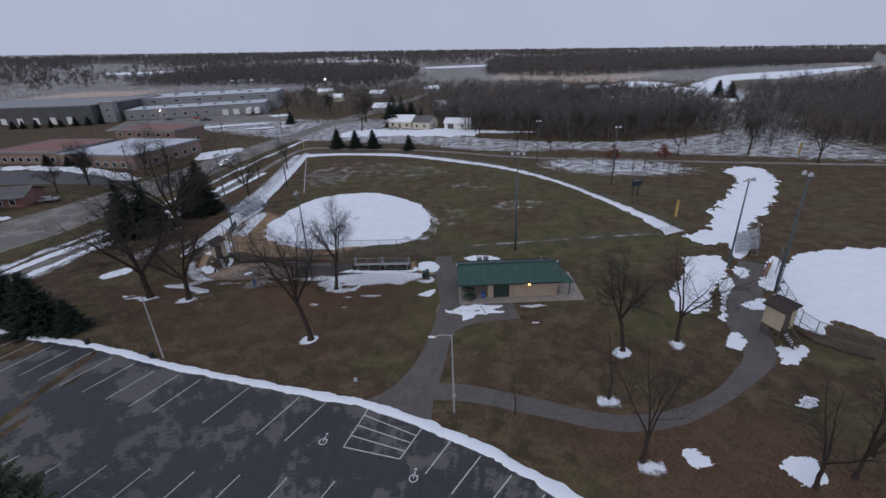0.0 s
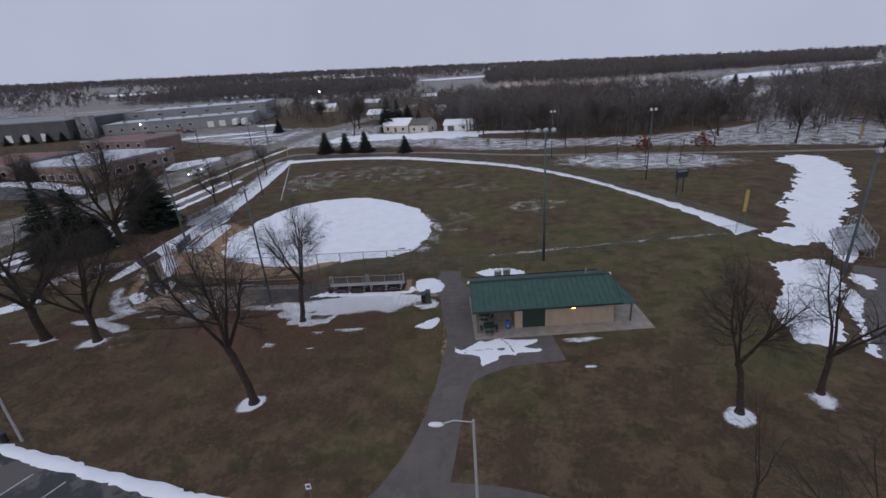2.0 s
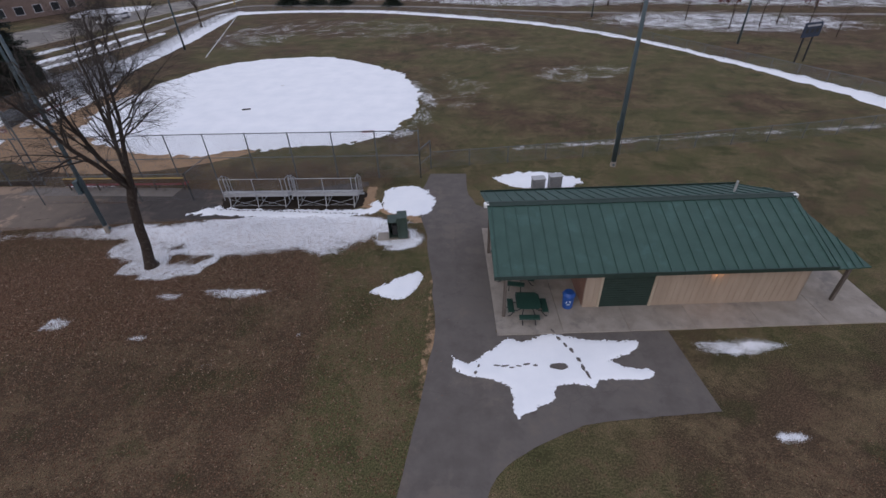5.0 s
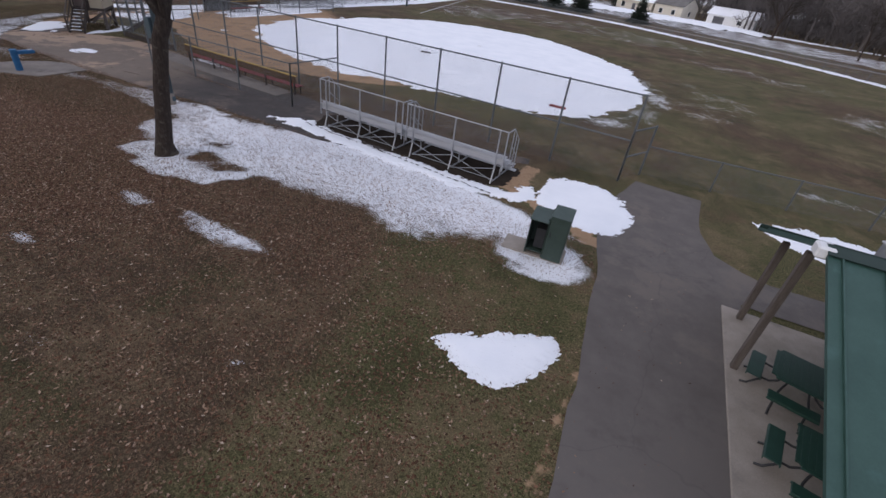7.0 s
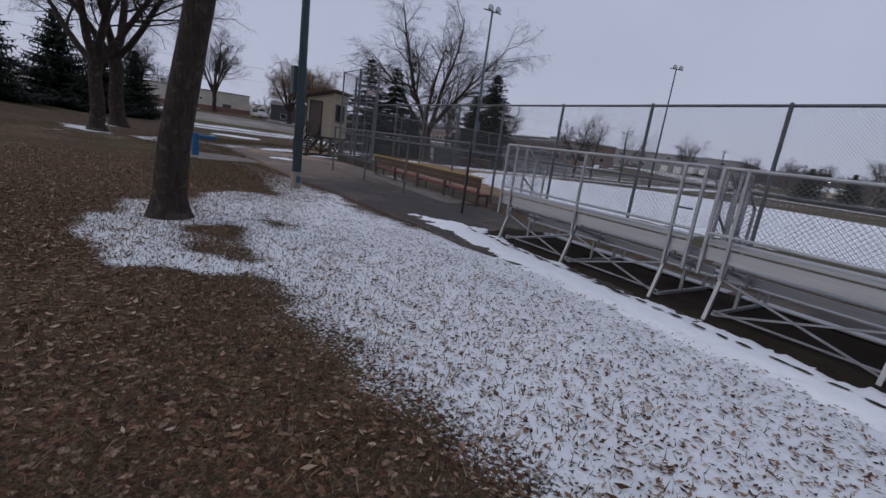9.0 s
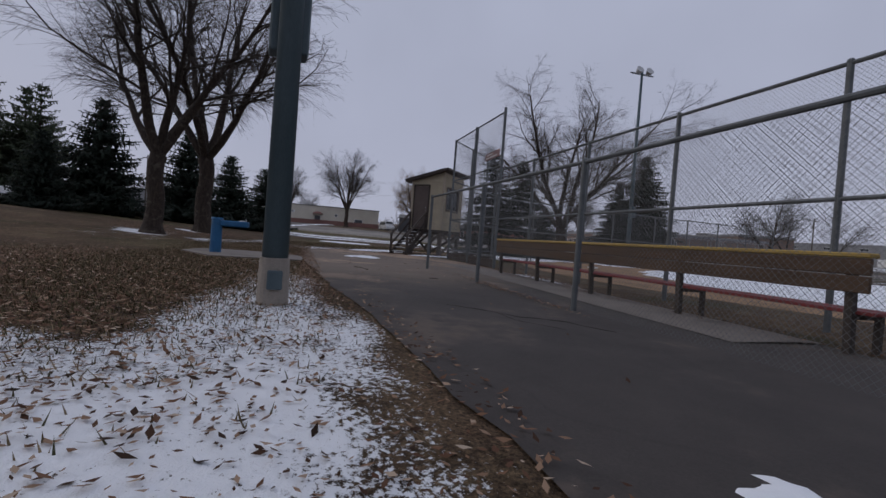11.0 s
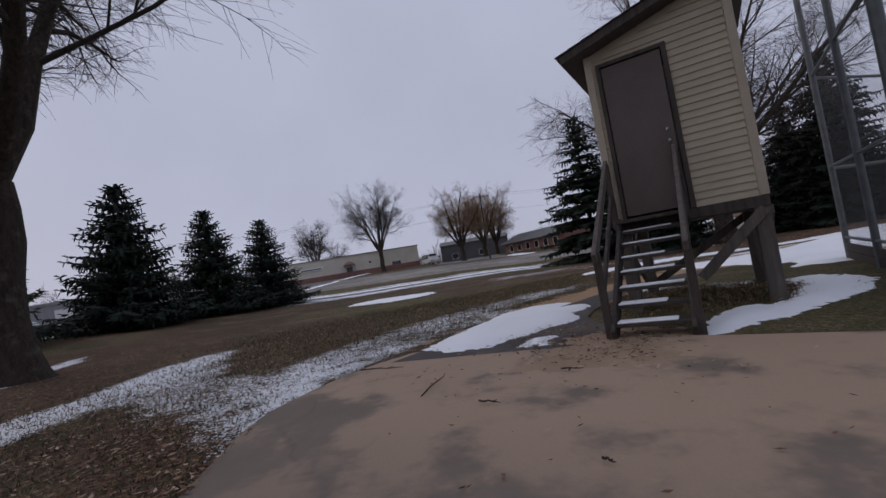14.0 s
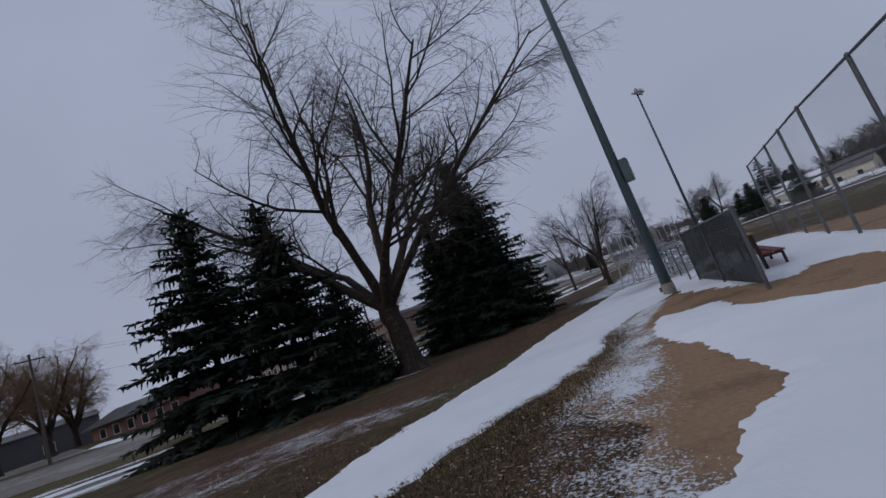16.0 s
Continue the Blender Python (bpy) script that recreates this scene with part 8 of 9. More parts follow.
def roof_vent(th, x, y, z, s=1.0):
    bm = bmesh.new()
    box(bm, (x - 0.8 * s, y - 0.6 * s, z), (x + 0.8 * s, y + 0.6 * s, z + 1.0 * s), 0.08)
    rod(bm, (x + 1.4 * s, y, z), (x + 1.4 * s, y, z + 1.3 * s), 0.2 * s, 8)
    part("roof_vent", bm, GREY_PANEL, th)


rows = [("f", 0.04 + 0.075 * k, 2.4, 1.5, 1.2, "w") for k in range(0, 8)] + [("f", 0.70, 0.0, 3.2, 3.6, "g"), ("f", 0.78, 0.0, 3.2, 3.6, "g"), ("f", 0.9, 0.0, 1.1, 2.2, "d"), ("f", 0.5, 0.0, 1.1, 2.2, "d")]
works = building("factory", (-201, 260), (-126, 283), 26, 6.2, GREY_PANEL, PALE_ROOF, "long grey factory wing with a snow-white flat roof", openings=rows)
for k in range(7):
    roof_vent(works, 8 + 10 * k, 9 + 5 * (k % 2), 6.38, 0.9)
hall = building("factory", (-212, 290), (-130, 312), 45, 10.5, GREY_PANEL, PALE_ROOF, "tall grey factory hall with a pale flat roof", openings=[("f", 0.1 + 0.16 * k, 8.0, 3.0, 1.0, "w") for k in range(6)])
for k in range(8):
    roof_vent(hall, 6 + 10 * k, 12 + 9 * (k % 3), 10.68, 1.1)
building("factory", (-330, 254), (-212, 250), 60, 10.0, DARK_PANEL, GREY_PANEL, "long dark grey warehouse with a grey metal roof", openings=[("f", 0.06 + 0.09 * k, 0.0, 3.4, 4.0, "g") for k in range(10)])
tower = building("stair_tower", (-209, 253), (-203, 255), 7, 11.0, GREY_PANEL, PALE_ROOF, "narrow pale stair tower on the factory corner", openings=[("f", 0.5, 3.0, 1.2, 1.2, "w"), ("f", 0.5, 6.4, 1.2, 1.2, "w")])

building("office", (-171, 151), (-142, 147.5), 24, 4.4, BRICK, RED_BAND, "low salmon brick office with a red-brown roof", openings=[("f", 0.08 + 0.12 * k, 1.0, 1.9, 1.5, "w") for k in range(8)])
building("office", (-141.6, 147.4), (-109, 141), 30, 5.0, BRICK, PALE_ROOF, "tan brick office with snow on its flat roof", openings=[("f", 0.07 + 0.11 * k, 1.1, 2.0, 1.6, "w") for k in range(8)] + [("r", 0.12 + 0.15 * k, 1.1, 2.0, 1.6, "w") for k in range(6)] + [("f", 0.93, 0.0, 1.2, 2.2, "d")])
building("office", (-150, 186), (-118, 178), 16, 6.6, BRICK, RED_BAND, "salmon brick block with a dark red flat roof", openings=[("f", 0.1 + 0.16 * k, 4.3, 1.8, 1.3, "w") for k in range(6)] + [("r", 0.3, 1.2, 1.8, 1.3, "w"), ("r", 0.7, 1.2, 1.8, 1.3, "w")])
building("low_house", (-131, 98), (-112, 103), 9, 2.9, RED_BAND, ASPHALT_ROOF, "low brown building with a dark shingle roof", gable=1.6, eave=0.9, openings=[("f", 0.12 + 0.15 * k, 0.9, 1.2, 1.3, "w") for k in range(6)])

# the white store across the street
store = building("store", (-134, 51), (-134, 79), 18, 4.5, CREAM, ASPHALT_ROOF, "long cream-white single-storey store with a red-brown base", parapet=False, eave=0.12,
                 openings=[("f", 0.46, -0.2, 1.2, 2.3, "d"), ("f", 0.82, 0.7, 1.9, 1.2, "w"), ("r", 0.2, 0.8, 1.0, 1.6, "w"), ("r", 0.45, 0.8, 1.0, 1.6, "w"), ("f", 0.62, 2.3, 0.5, 0.5, "w")])
bm = bmesh.new()
box(bm, (-0.03, -0.10, -0.8), (28.03, -0.07, 1.15))
box(bm, (28.0, -0.07, -0.8), (28.06, 18.0, 1.15))
part("base_band", bm, RED_BAND, store, "red-brown brick base")
bm = bmesh.new()
for k in range(9):
    a0, a1 = math.pi * k / 9, math.pi * (k + 1) / 9
    vs = [bm.verts.new((12.9 + 1.3 * math.cos(a), y, 2.35 + 0.9 * math.sin(a) * (1 if y > -0.5 else 0.35))) for a, y in ((a0, -0.1), (a1, -0.1), (a1, -1.3), (a0, -1.3))]
    bm.faces.new(vs)
part("awning", bm, RED_BAND, store, "dark red rounded door awning")
bm = bmesh.new()
box(bm, (2.6, -0.2, 2.5), (7.4, -0.1, 3.1), 0.02)
board = part("sign_board", bm, WHITE_PAINT, store)
bm = bmesh.new()
box(bm, (2.9, -0.215, 2.68), (7.1, -0.201, 2.92))
part("lettering_bar", bm, DARK_PANEL, board)
building("warehouse", (-152, -62), (-146, 22), 20, 5.0, GREY_PANEL, PALE_ROOF, "long pale warehouse beyond the street with overhead doors", openings=[("f", 0.07 + 0.115 * k, 0.0, 3.4, 3.4, "g") for k in range(8)])
building("low_house", (-150, 87), (-146, 104), 12, 4.4, DARK_PANEL, ASPHALT_ROOF, "dark building with snow-edged roof behind the willows", gable=1.2, openings=[("f", 0.2, 0.8, 1.4, 1.3, "w"), ("f", 0.6, 0.8, 1.4, 1.3, "w")])

# houses behind the outfield
building("house", (-39, 228), (-27, 224), 8.5, 3.2, CREAM, SNOW, "cream house with a snow-covered gable roof", "house", gable=2.6, eave=0.5, openings=[("f", 0.2, 0.9, 1.2, 1.2, "w"), ("f", 0.5, 0.0, 1.0, 2.1, "d"), ("f", 0.8, 0.9, 1.2, 1.2, "w")])
building("house", (-26, 222), (-17.5, 218.5), 9, 3.4, CREAM, ASPHALT_ROOF, "cream house with a grey shingle roof", "house", gable=2.4, eave=0.4, openings=[("f", 0.25, 0.9, 1.1, 1.2, "w"), ("f", 0.7, 0.9, 1.1, 1.2, "w"), ("r", 0.5, 0.9, 1.1, 1.2, "w")])
building("garage", (-10.5, 220), (2, 217), 8, 2.8, WHITE_PAINT, SNOW, "white garage with snow on its roof", "house", gable=1.7, eave=0.4, openings=[("f", 0.25, 0.0, 2.8, 2.2, "d"), ("f", 0.7, 0.9, 1.2, 1.0, "w")])
for k, (x, y, w, c) in enumerate(((-60, 290, 12, 0), (-22, 292, 10, 1), (14, 300, 11, 0), (-112, 360, 13, 1), (-84, 390, 12, 0), (-138, 420, 14, 1), (46, 342, 12, 0), (-40, 420, 13, 0), (70, 390, 10, 1))):
    building("house", (x, y), (x + w, y - 3 + k % 4), 9, 3.2, CREAM if c else GREY_PANEL, SNOW, "distant house with a snowy roof among bare trees", "house", gable=2.3, eave=0.4, group="distant houses",
             openings=[("f", 0.25, 0.9, 1.2, 1.2, "w"), ("f", 0.7, 0.9, 1.2, 1.2, "w")])
building("shed", (84, 254), (97, 234), 26, 5.0, GREY_PANEL, PALE_ROOF, "pale steel shed with a low grey roof", gable=2.2, eave=0.3, openings=[("f", 0.7, 0.0, 4.0, 3.6, "d")])


# ---- vehicles ----
def car(m, label, paint, shape="car", lights=False):
    """shape: car, van or pickup; lies along +x, its nose at +x."""
    ln, wd, h, hood = {"car": (4.5, 1.78, 1.45, 0.92), "van": (5.5, 2.0, 2.15, 1.15), "pickup": (5.7, 1.95, 1.85, 1.15)}[shape]
    th = thing("parked_" + shape, m, label, shape if shape != "pickup" else "pickup", "vehicles")
    cab = {"car": (-2.0, 1.0), "van": (-2.7, 1.75), "pickup": (-0.7, 1.3)}[shape]
    bm = bmesh.new()
    side = [(-ln / 2, 0.35), (ln / 2 - 0.1, 0.35), (ln / 2, 0.6), (ln / 2 - 0.08, hood - 0.12), (cab[1] + 0.1, hood), (cab[0] - 0.05, hood), (-ln / 2, hood - 0.04)]
    n = len(side)
    a = [bm.verts.new((x, -wd / 2, z)) for x, z in side]
    b = [bm.verts.new((x, wd / 2, z)) for x, z in side]
    bm.faces.new(a)
    bm.faces.new(b[::-1])
    for i in range(n):
        bm.faces.new((a[i], b[i], b[(i + 1) % n], a[(i + 1) % n]))
    bmesh.ops.recalc_face_normals(bm, faces=bm.faces)
    bmesh.ops.bevel(bm, geom=list(bm.edges), offset=0.05, segments=1, affect="EDGES")
    body = part("body", bm, paint, th)
    bm = bmesh.new()
    rk = 0.25 if shape == "van" else 0.5
    lo = [(cab[0], hood - 0.02), (cab[1], hood - 0.02), (cab[1] - rk * 1.3, h), (cab[0] + rk * (0.4 if shape == "van" else 0.9), h)]
    vs = [[bm.verts.new((x, s * (wd / 2 - (0.04 if k < 2 else 0.2)), z)) for k, (x, z) in enumerate(lo)] for s in (-1, 1)]
    bm.faces.new(vs[0])
    bm.faces.new(vs[1][::-1])
    for i in range(4):
        bm.faces.new((vs[0][i], vs[1][i], vs[1][(i + 1) % 4], vs[0][(i + 1) % 4]))
    bmesh.ops.recalc_face_normals(bm, faces=bm.faces)
    part("cabin", bm, paint, th)
    zt = h - 0.1
    for s in (-1, 1):
        bm = bmesh.new()
        y0, y1 = s * (wd / 2 - 0.035), s * (wd / 2 - 0.17)
        k0, k1 = hood + 0.06, zt
        spans = ((cab[0] + 0.25, 0.0), (0.1, cab[1] - 0.25)) if shape != "pickup" else ((cab[0] + 0.2, cab[1] - 0.3),)
        if shape == "van":
            spans = ((-2.5, -1.5), (-1.4, -0.3), (-0.2, 1.4))
        for x0, x1 in spans:
            vv = [bm.verts.new(c) for c in ((x0, y0, k0), (x1, y0, k0), (x1 - 0.2, y1, k1), (x0 + 0.1, y1, k1))]
            bm.faces.new(vv)
            vv2 = [bm.verts.new((v.co.x, v.co.y - s * 0.03, v.co.z)) for v in vv]
            bm.faces.new(vv2[::-1])
            for i in range(4):
                bm.faces.new((vv[i], vv[(i + 1) % 4], vv2[(i + 1) % 4], vv2[i]))
        part("side_window", bm, DARK_GLASS, th)
    bm = bmesh.new()
    x0, x1 = cab[1] + 0.015, cab[1] - rk * 1.3 + 0.03
    bm.faces.new([bm.verts.new(c) for c in ((x0 - 0.08, -wd / 2 + 0.14, hood + 0.05), (x0 - 0.08, wd / 2 - 0.14, hood + 0.05), (x1 + 0.06, wd / 2 - 0.28, zt), (x1 + 0.06, -wd / 2 + 0.28, zt))])
    part("windscreen", bm, DARK_GLASS, th)
    for x in (-ln * 0.3, ln * 0.31):
        for s in (-1, 1):
            bm = bmesh.new()
            rod(bm, (x, s * (wd / 2 - 0.2), 0.33), (x, s * (wd / 2 + 0.02), 0.33), 0.34, 14)
            wheel = part("wheel", bm, BLACK_STEEL, th)
            bm = bmesh.new()
            rod(bm, (x, s * (wd / 2), 0.33), (x, s * (wd / 2 + 0.035), 0.33), 0.2, 10)
            part("rim", bm, GALV, wheel)
    for s in (-1, 1):
        bm = bmesh.new()
        box(bm, (ln / 2 - 0.1, s * wd * 0.36 - 0.17, 0.62), (ln / 2 + 0.015, s * wd * 0.36 + 0.17, 0.8), 0.02)
        part("headlight", bm, HEADLIGHT if lights else GALV, body)
        bm = bmesh.new()
        box(bm, (-ln / 2 - 0.015, s * wd * 0.4 - 0.1, 0.7), (-ln / 2 + 0.05, s * wd * 0.4 + 0.1, 0.9), 0.01)
        part("tail_light", bm, RED_PAINT, body)
    return th


CAR_WHITE = worn("white_car_paint", (0.6, 0.6, 0.6), (0.72, 0.72, 0.72), 1, 10, 0.3, spec=0.6)
CAR_DARK = worn("dark_car_paint", (0.02, 0.022, 0.026), (0.045, 0.047, 0.052), 1, 10, 0.3, spec=0.6)
CAR_SILVER = worn("silver_car_paint", (0.3, 0.31, 0.32), (0.42, 0.43, 0.44), 1, 10, 0.3, 0.4, spec=0.6)
CAR_RED = worn("red_car_paint", (0.25, 0.03, 0.025), (0.36, 0.05, 0.04), 1, 10, 0.3, spec=0.6)
for x, y, turn, label, paint, shape, lit in (
    (-126.5, 80.3, 10, "white passenger van parked beside the store", CAR_WHITE, "van", False),
    (-84.6, 152.0, -98, "white pickup with its headlights on in the street", CAR_WHITE, "pickup", True),
    (-86.0, 158.5, -98, "white car with lit headlights behind the pickup", CAR_WHITE, "car", True),
    (-106.8, 8.0, -70, "red car driving along the street with lights on", CAR_RED, "car", True),
    (-110.0, 108.0, 20, "pale car in front of the low brown building", CAR_SILVER, "car", False),
    (-150.4, 230.0, 10, "white car in the factory parking lot", CAR_WHITE, "car", False),
    (-146.6, 231.5, 12, "dark car in the factory parking lot", CAR_DARK, "car", False),
    (-172.0, 257.0, 15, "dark car at the factory wall", CAR_DARK, "car", False),
    (-147.0, 251.0, 15, "dark pickup before the factory doors", CAR_DARK, "pickup", False),
    (-157.5, 260.5, 15, "red car at the factory wall", CAR_RED, "car", False),
    (-136.0, -22.0, 84, "red car parked at the warehouse", CAR_RED, "car", False),
    (-137.0, -12.0, 84, "white van parked at the warehouse", CAR_WHITE, "van", False),
    (-137.0, 2.0, 84, "silver car parked at the warehouse", CAR_SILVER, "car", False),
    (-136.5, 11.0, 84, "silver car parked near the street", CAR_SILVER, "car", False),
):
    car(pose(x, y, ground_at(x, y) + 0.03, 0, 0, turn), label, paint, shape, lit)
for x, y in ((-133, 276), (-128.5, 277.5)):
    th = thing("trailer", pose(x, y, ground_at(x, y), 0, 0, -72), "white box trailer backed to the factory dock", "trailer", "trailers")
    bm = bmesh.new()
    box(bm, (-6, -1.25, 1.1), (6, 1.25, 3.9), 0.04)
    part("box_body", bm, WHITE_PAINT, th)
    for k, (wx, s) in enumerate(((-4.6, -1), (-4.6, 1), (-3.4, -1), (-3.4, 1))):
        bm = bmesh.new()
        rod(bm, (wx, s * 0.85, 0.5), (wx, s * 1.2, 0.5), 0.5, 14)
        part("wheel", bm, BLACK_STEEL, th)
    bm = bmesh.new()
    beam(bm, (4.6, -0.7, 0), (4.6, -0.7, 1.1), 0.12, 0.12)
    beam(bm, (4.6, 0.7, 0), (4.6, 0.7, 1.1), 0.12, 0.12)
    part("landing_gear", bm, BLACK_STEEL, th)

# lots and snow by the street
ribbon("side_lot", [(-185, 222), (-165, 222), (-130, 240), (-97, 262)], [(-199, 257), (-176, 264), (-150, 274), (-124, 281)], 0.03, ASPHALT_ROAD, 3.0, 0.3, cells=6, label="pale sanded factory parking lot", category="parking lot")
ribbon("side_lot", [(-175, 118), (-140, 122), (-112, 124), (-103, 121)], [(-172, 143), (-142, 139), (-114, 134), (-101, 131)], 0.03, ASPHALT_LOT, 3.0, 0.2, cells=6, label="dark asphalt office parking lot", category="parking lot")
ribbon("side_lot", [(-118, 80), (-122, 81), (-140, 85)], [(-112, 92), (-118, 93), (-138, 97)], 0.035, ASPHALT_ROAD, 3.0, 0.2, cells=5, label="asphalt yard beside the store", category="parking lot")
for k, (outline, lab) in enumerate((
    ([(-160, 142.6), (-144, 140.4), (-120, 135.2), (-104.5, 128.5), (-104, 131.8), (-112, 137.5), (-142, 145.2), (-160, 147)], "white snow bank before the brick office"),
    ([(-103.0, 168.8), (-93.5, 180.5), (-90.2, 173.5), (-97.3, 157.5)], "white snow lying on the street corner"),
    ([(-138, 226), (-112, 246), (-110, 243), (-136, 222.5)], "snow strip between two parking bays"),
    ([(-112, 226), (-97, 238), (-96, 235.5), (-110, 224)], "snow strip beside the street"),
    ([(-120, 272), (-113, 280), (-108, 276), (-114, 268)], "snow heap before the factory dock"),
    ([(-117, 94.5), (-110, 96), (-108.5, 94.0), (-114, 92.5)], "snow heap by the utility pole"),
    ([(-58, 205), (-30, 203), (-6, 199), (4, 202), (-4, 210), (-26, 215), (-48, 219), (-58, 214)], "wide white snow before the houses"),
    ([(-16, 222), (20, 208), (30, 206), (28, 202), (8, 205), (-14, 215)], "white snow beside the garage"),
    ([(150, 300), (160, 332), (176, 348), (182, 340), (170, 322), (163, 296)], "snow-covered bend of the frozen stream"),
    ([(176, 345), (205, 395), (240, 455), (262, 470), (300, 478), (345, 515), (520, 660), (530, 690), (400, 600), (290, 540), (230, 470), (190, 410)], "long snow-covered frozen river"),
    ([(128, 440), (158, 470), (180, 440), (165, 410), (140, 415)], "snowy marsh by the river"),
    ([(92, 420), (118, 450), (124, 420), (100, 400)], "white snow at the wood's edge"),
    ([(150, 382), (172, 398), (182, 378), (160, 366)], "white snow by the shed"),
    ([(-340, 640), (-260, 700), (-230, 690), (-320, 625)], "snowy far field"),
    ([(-90, 900), (20, 960), (60, 930), (-60, 870)], "snowy far field behind the trees"),
    ([(-640, 800), (-520, 880), (-480, 850), (-600, 770)], "snowy far field in the plain"),
    ([(-420, 1250), (-260, 1350), (-200, 1300), (-380, 1210)], "pale snowy field near the horizon"),
)):
    c = np.mean(outline, 0)
    size = np.ptp(np.array(outline), 0).max()
    blob("snow_patch", outline, 0.05 if size < 60 else 0.5, SNOW, min(2.5, 0.03 * size), 0.05 if size < 60 else 0.3, max(0.8, size / 90), 12.0 / size if size > 12 else 0.9, lab, seed=50 + k, rings=5)


# ---- utility poles and wires ----
def utility_pole(x, y, h, turn, label):
    th = thing("utility_pole", pose(x, y, ground_at(x, y), 0, 0, turn), label, "utility pole", "utility poles")
    bm = bmesh.new()
    rod(bm, (0, 0, -0.3), (0, 0, h), 0.17, 10, 0.11)
    part("pole", bm, POLE_WOOD, th)
    bm = bmesh.new()
    beam(bm, (-1.2, 0.12, h - 0.6), (1.2, 0.12, h - 0.6), 0.1, 0.13)
    arm = part("crossarm", bm, POLE_WOOD, th)
    for s in (-1.1, -0.5, 0.5, 1.1):
        bm = bmesh.new()
        rod(bm, (s, 0.12, h - 0.54), (s, 0.12, h - 0.36), 0.045, 6)
        part("insulator", bm, GREY_PANEL, arm)
    bm = bmesh.new()
    rod(bm, (0.0, 0.28, h - 2.4), (0.0, 0.28, h - 1.5), 0.2, 10)
    part("transformer", bm, GREY_PANEL, th)


line = [(-122.5, 30.0), (-109.0, 87.7), (-101.0, 128.0), (-94.0, 172.0), (-87.5, 212.0), (-80.0, 252.0)]
for k, (x, y) in enumerate(line):
    utility_pole(x, y, 11.5, 72, "weathered wooden utility pole with a crossarm by the street")
for a, b in zip(line, line[1:]):
    for off, dz in ((-1.1, 0), (1.1, 0), (0.0, -2.6)):
        t = Tubes()
        pts = []
        for k in range(9):
            u = k / 8
            x, y = a[0] + (b[0] - a[0]) * u, a[1] + (b[1] - a[1]) * u
            z = (1 - u) * ground_at(*a) + u * ground_at(*b) + 11.15 + dz - 1.0 * 4 * u * (1 - u)
            pts.append(np.array((x + off * 0.95, y + off * -0.2, z)))
        t.tube(pts, [0.012] * 9, 3)
        tagged(new("wire", t.mesh("wire", BLACK_STEEL)), "sagging thin black wire between utility poles", "wire", "overhead wires")
th = thing("street_lamp", pose(-147, 477, ground_at(-147, 477)), "lit lamp on a pole among distant houses", "street lamp")
bm = bmesh.new()
rod(bm, (0, 0, 0), (0, 0, 10), 0.12, 8)
part("pole", bm, GALV_DARK, th)
bm = bmesh.new()
bmesh.ops.create_uvsphere(bm, u_segments=10, v_segments=6, radius=0.55, matrix=Matrix.Translation((0, 0, 10.2)))
part("lamp_head", bm, HEADLIGHT, th, "glowing white lamp head")
th = thing("wall_lamp", Matrix.Translation((-182.5, 265.0, ground_at(-182, 265) + 4.6)), "small lit wall lamp on the factory front", "lamp")
bm = bmesh.new()
bmesh.ops.create_uvsphere(bm, u_segments=10, v_segments=6, radius=0.3)
part("lamp_head", bm, HEADLIGHT, th, "glowing white lamp head")

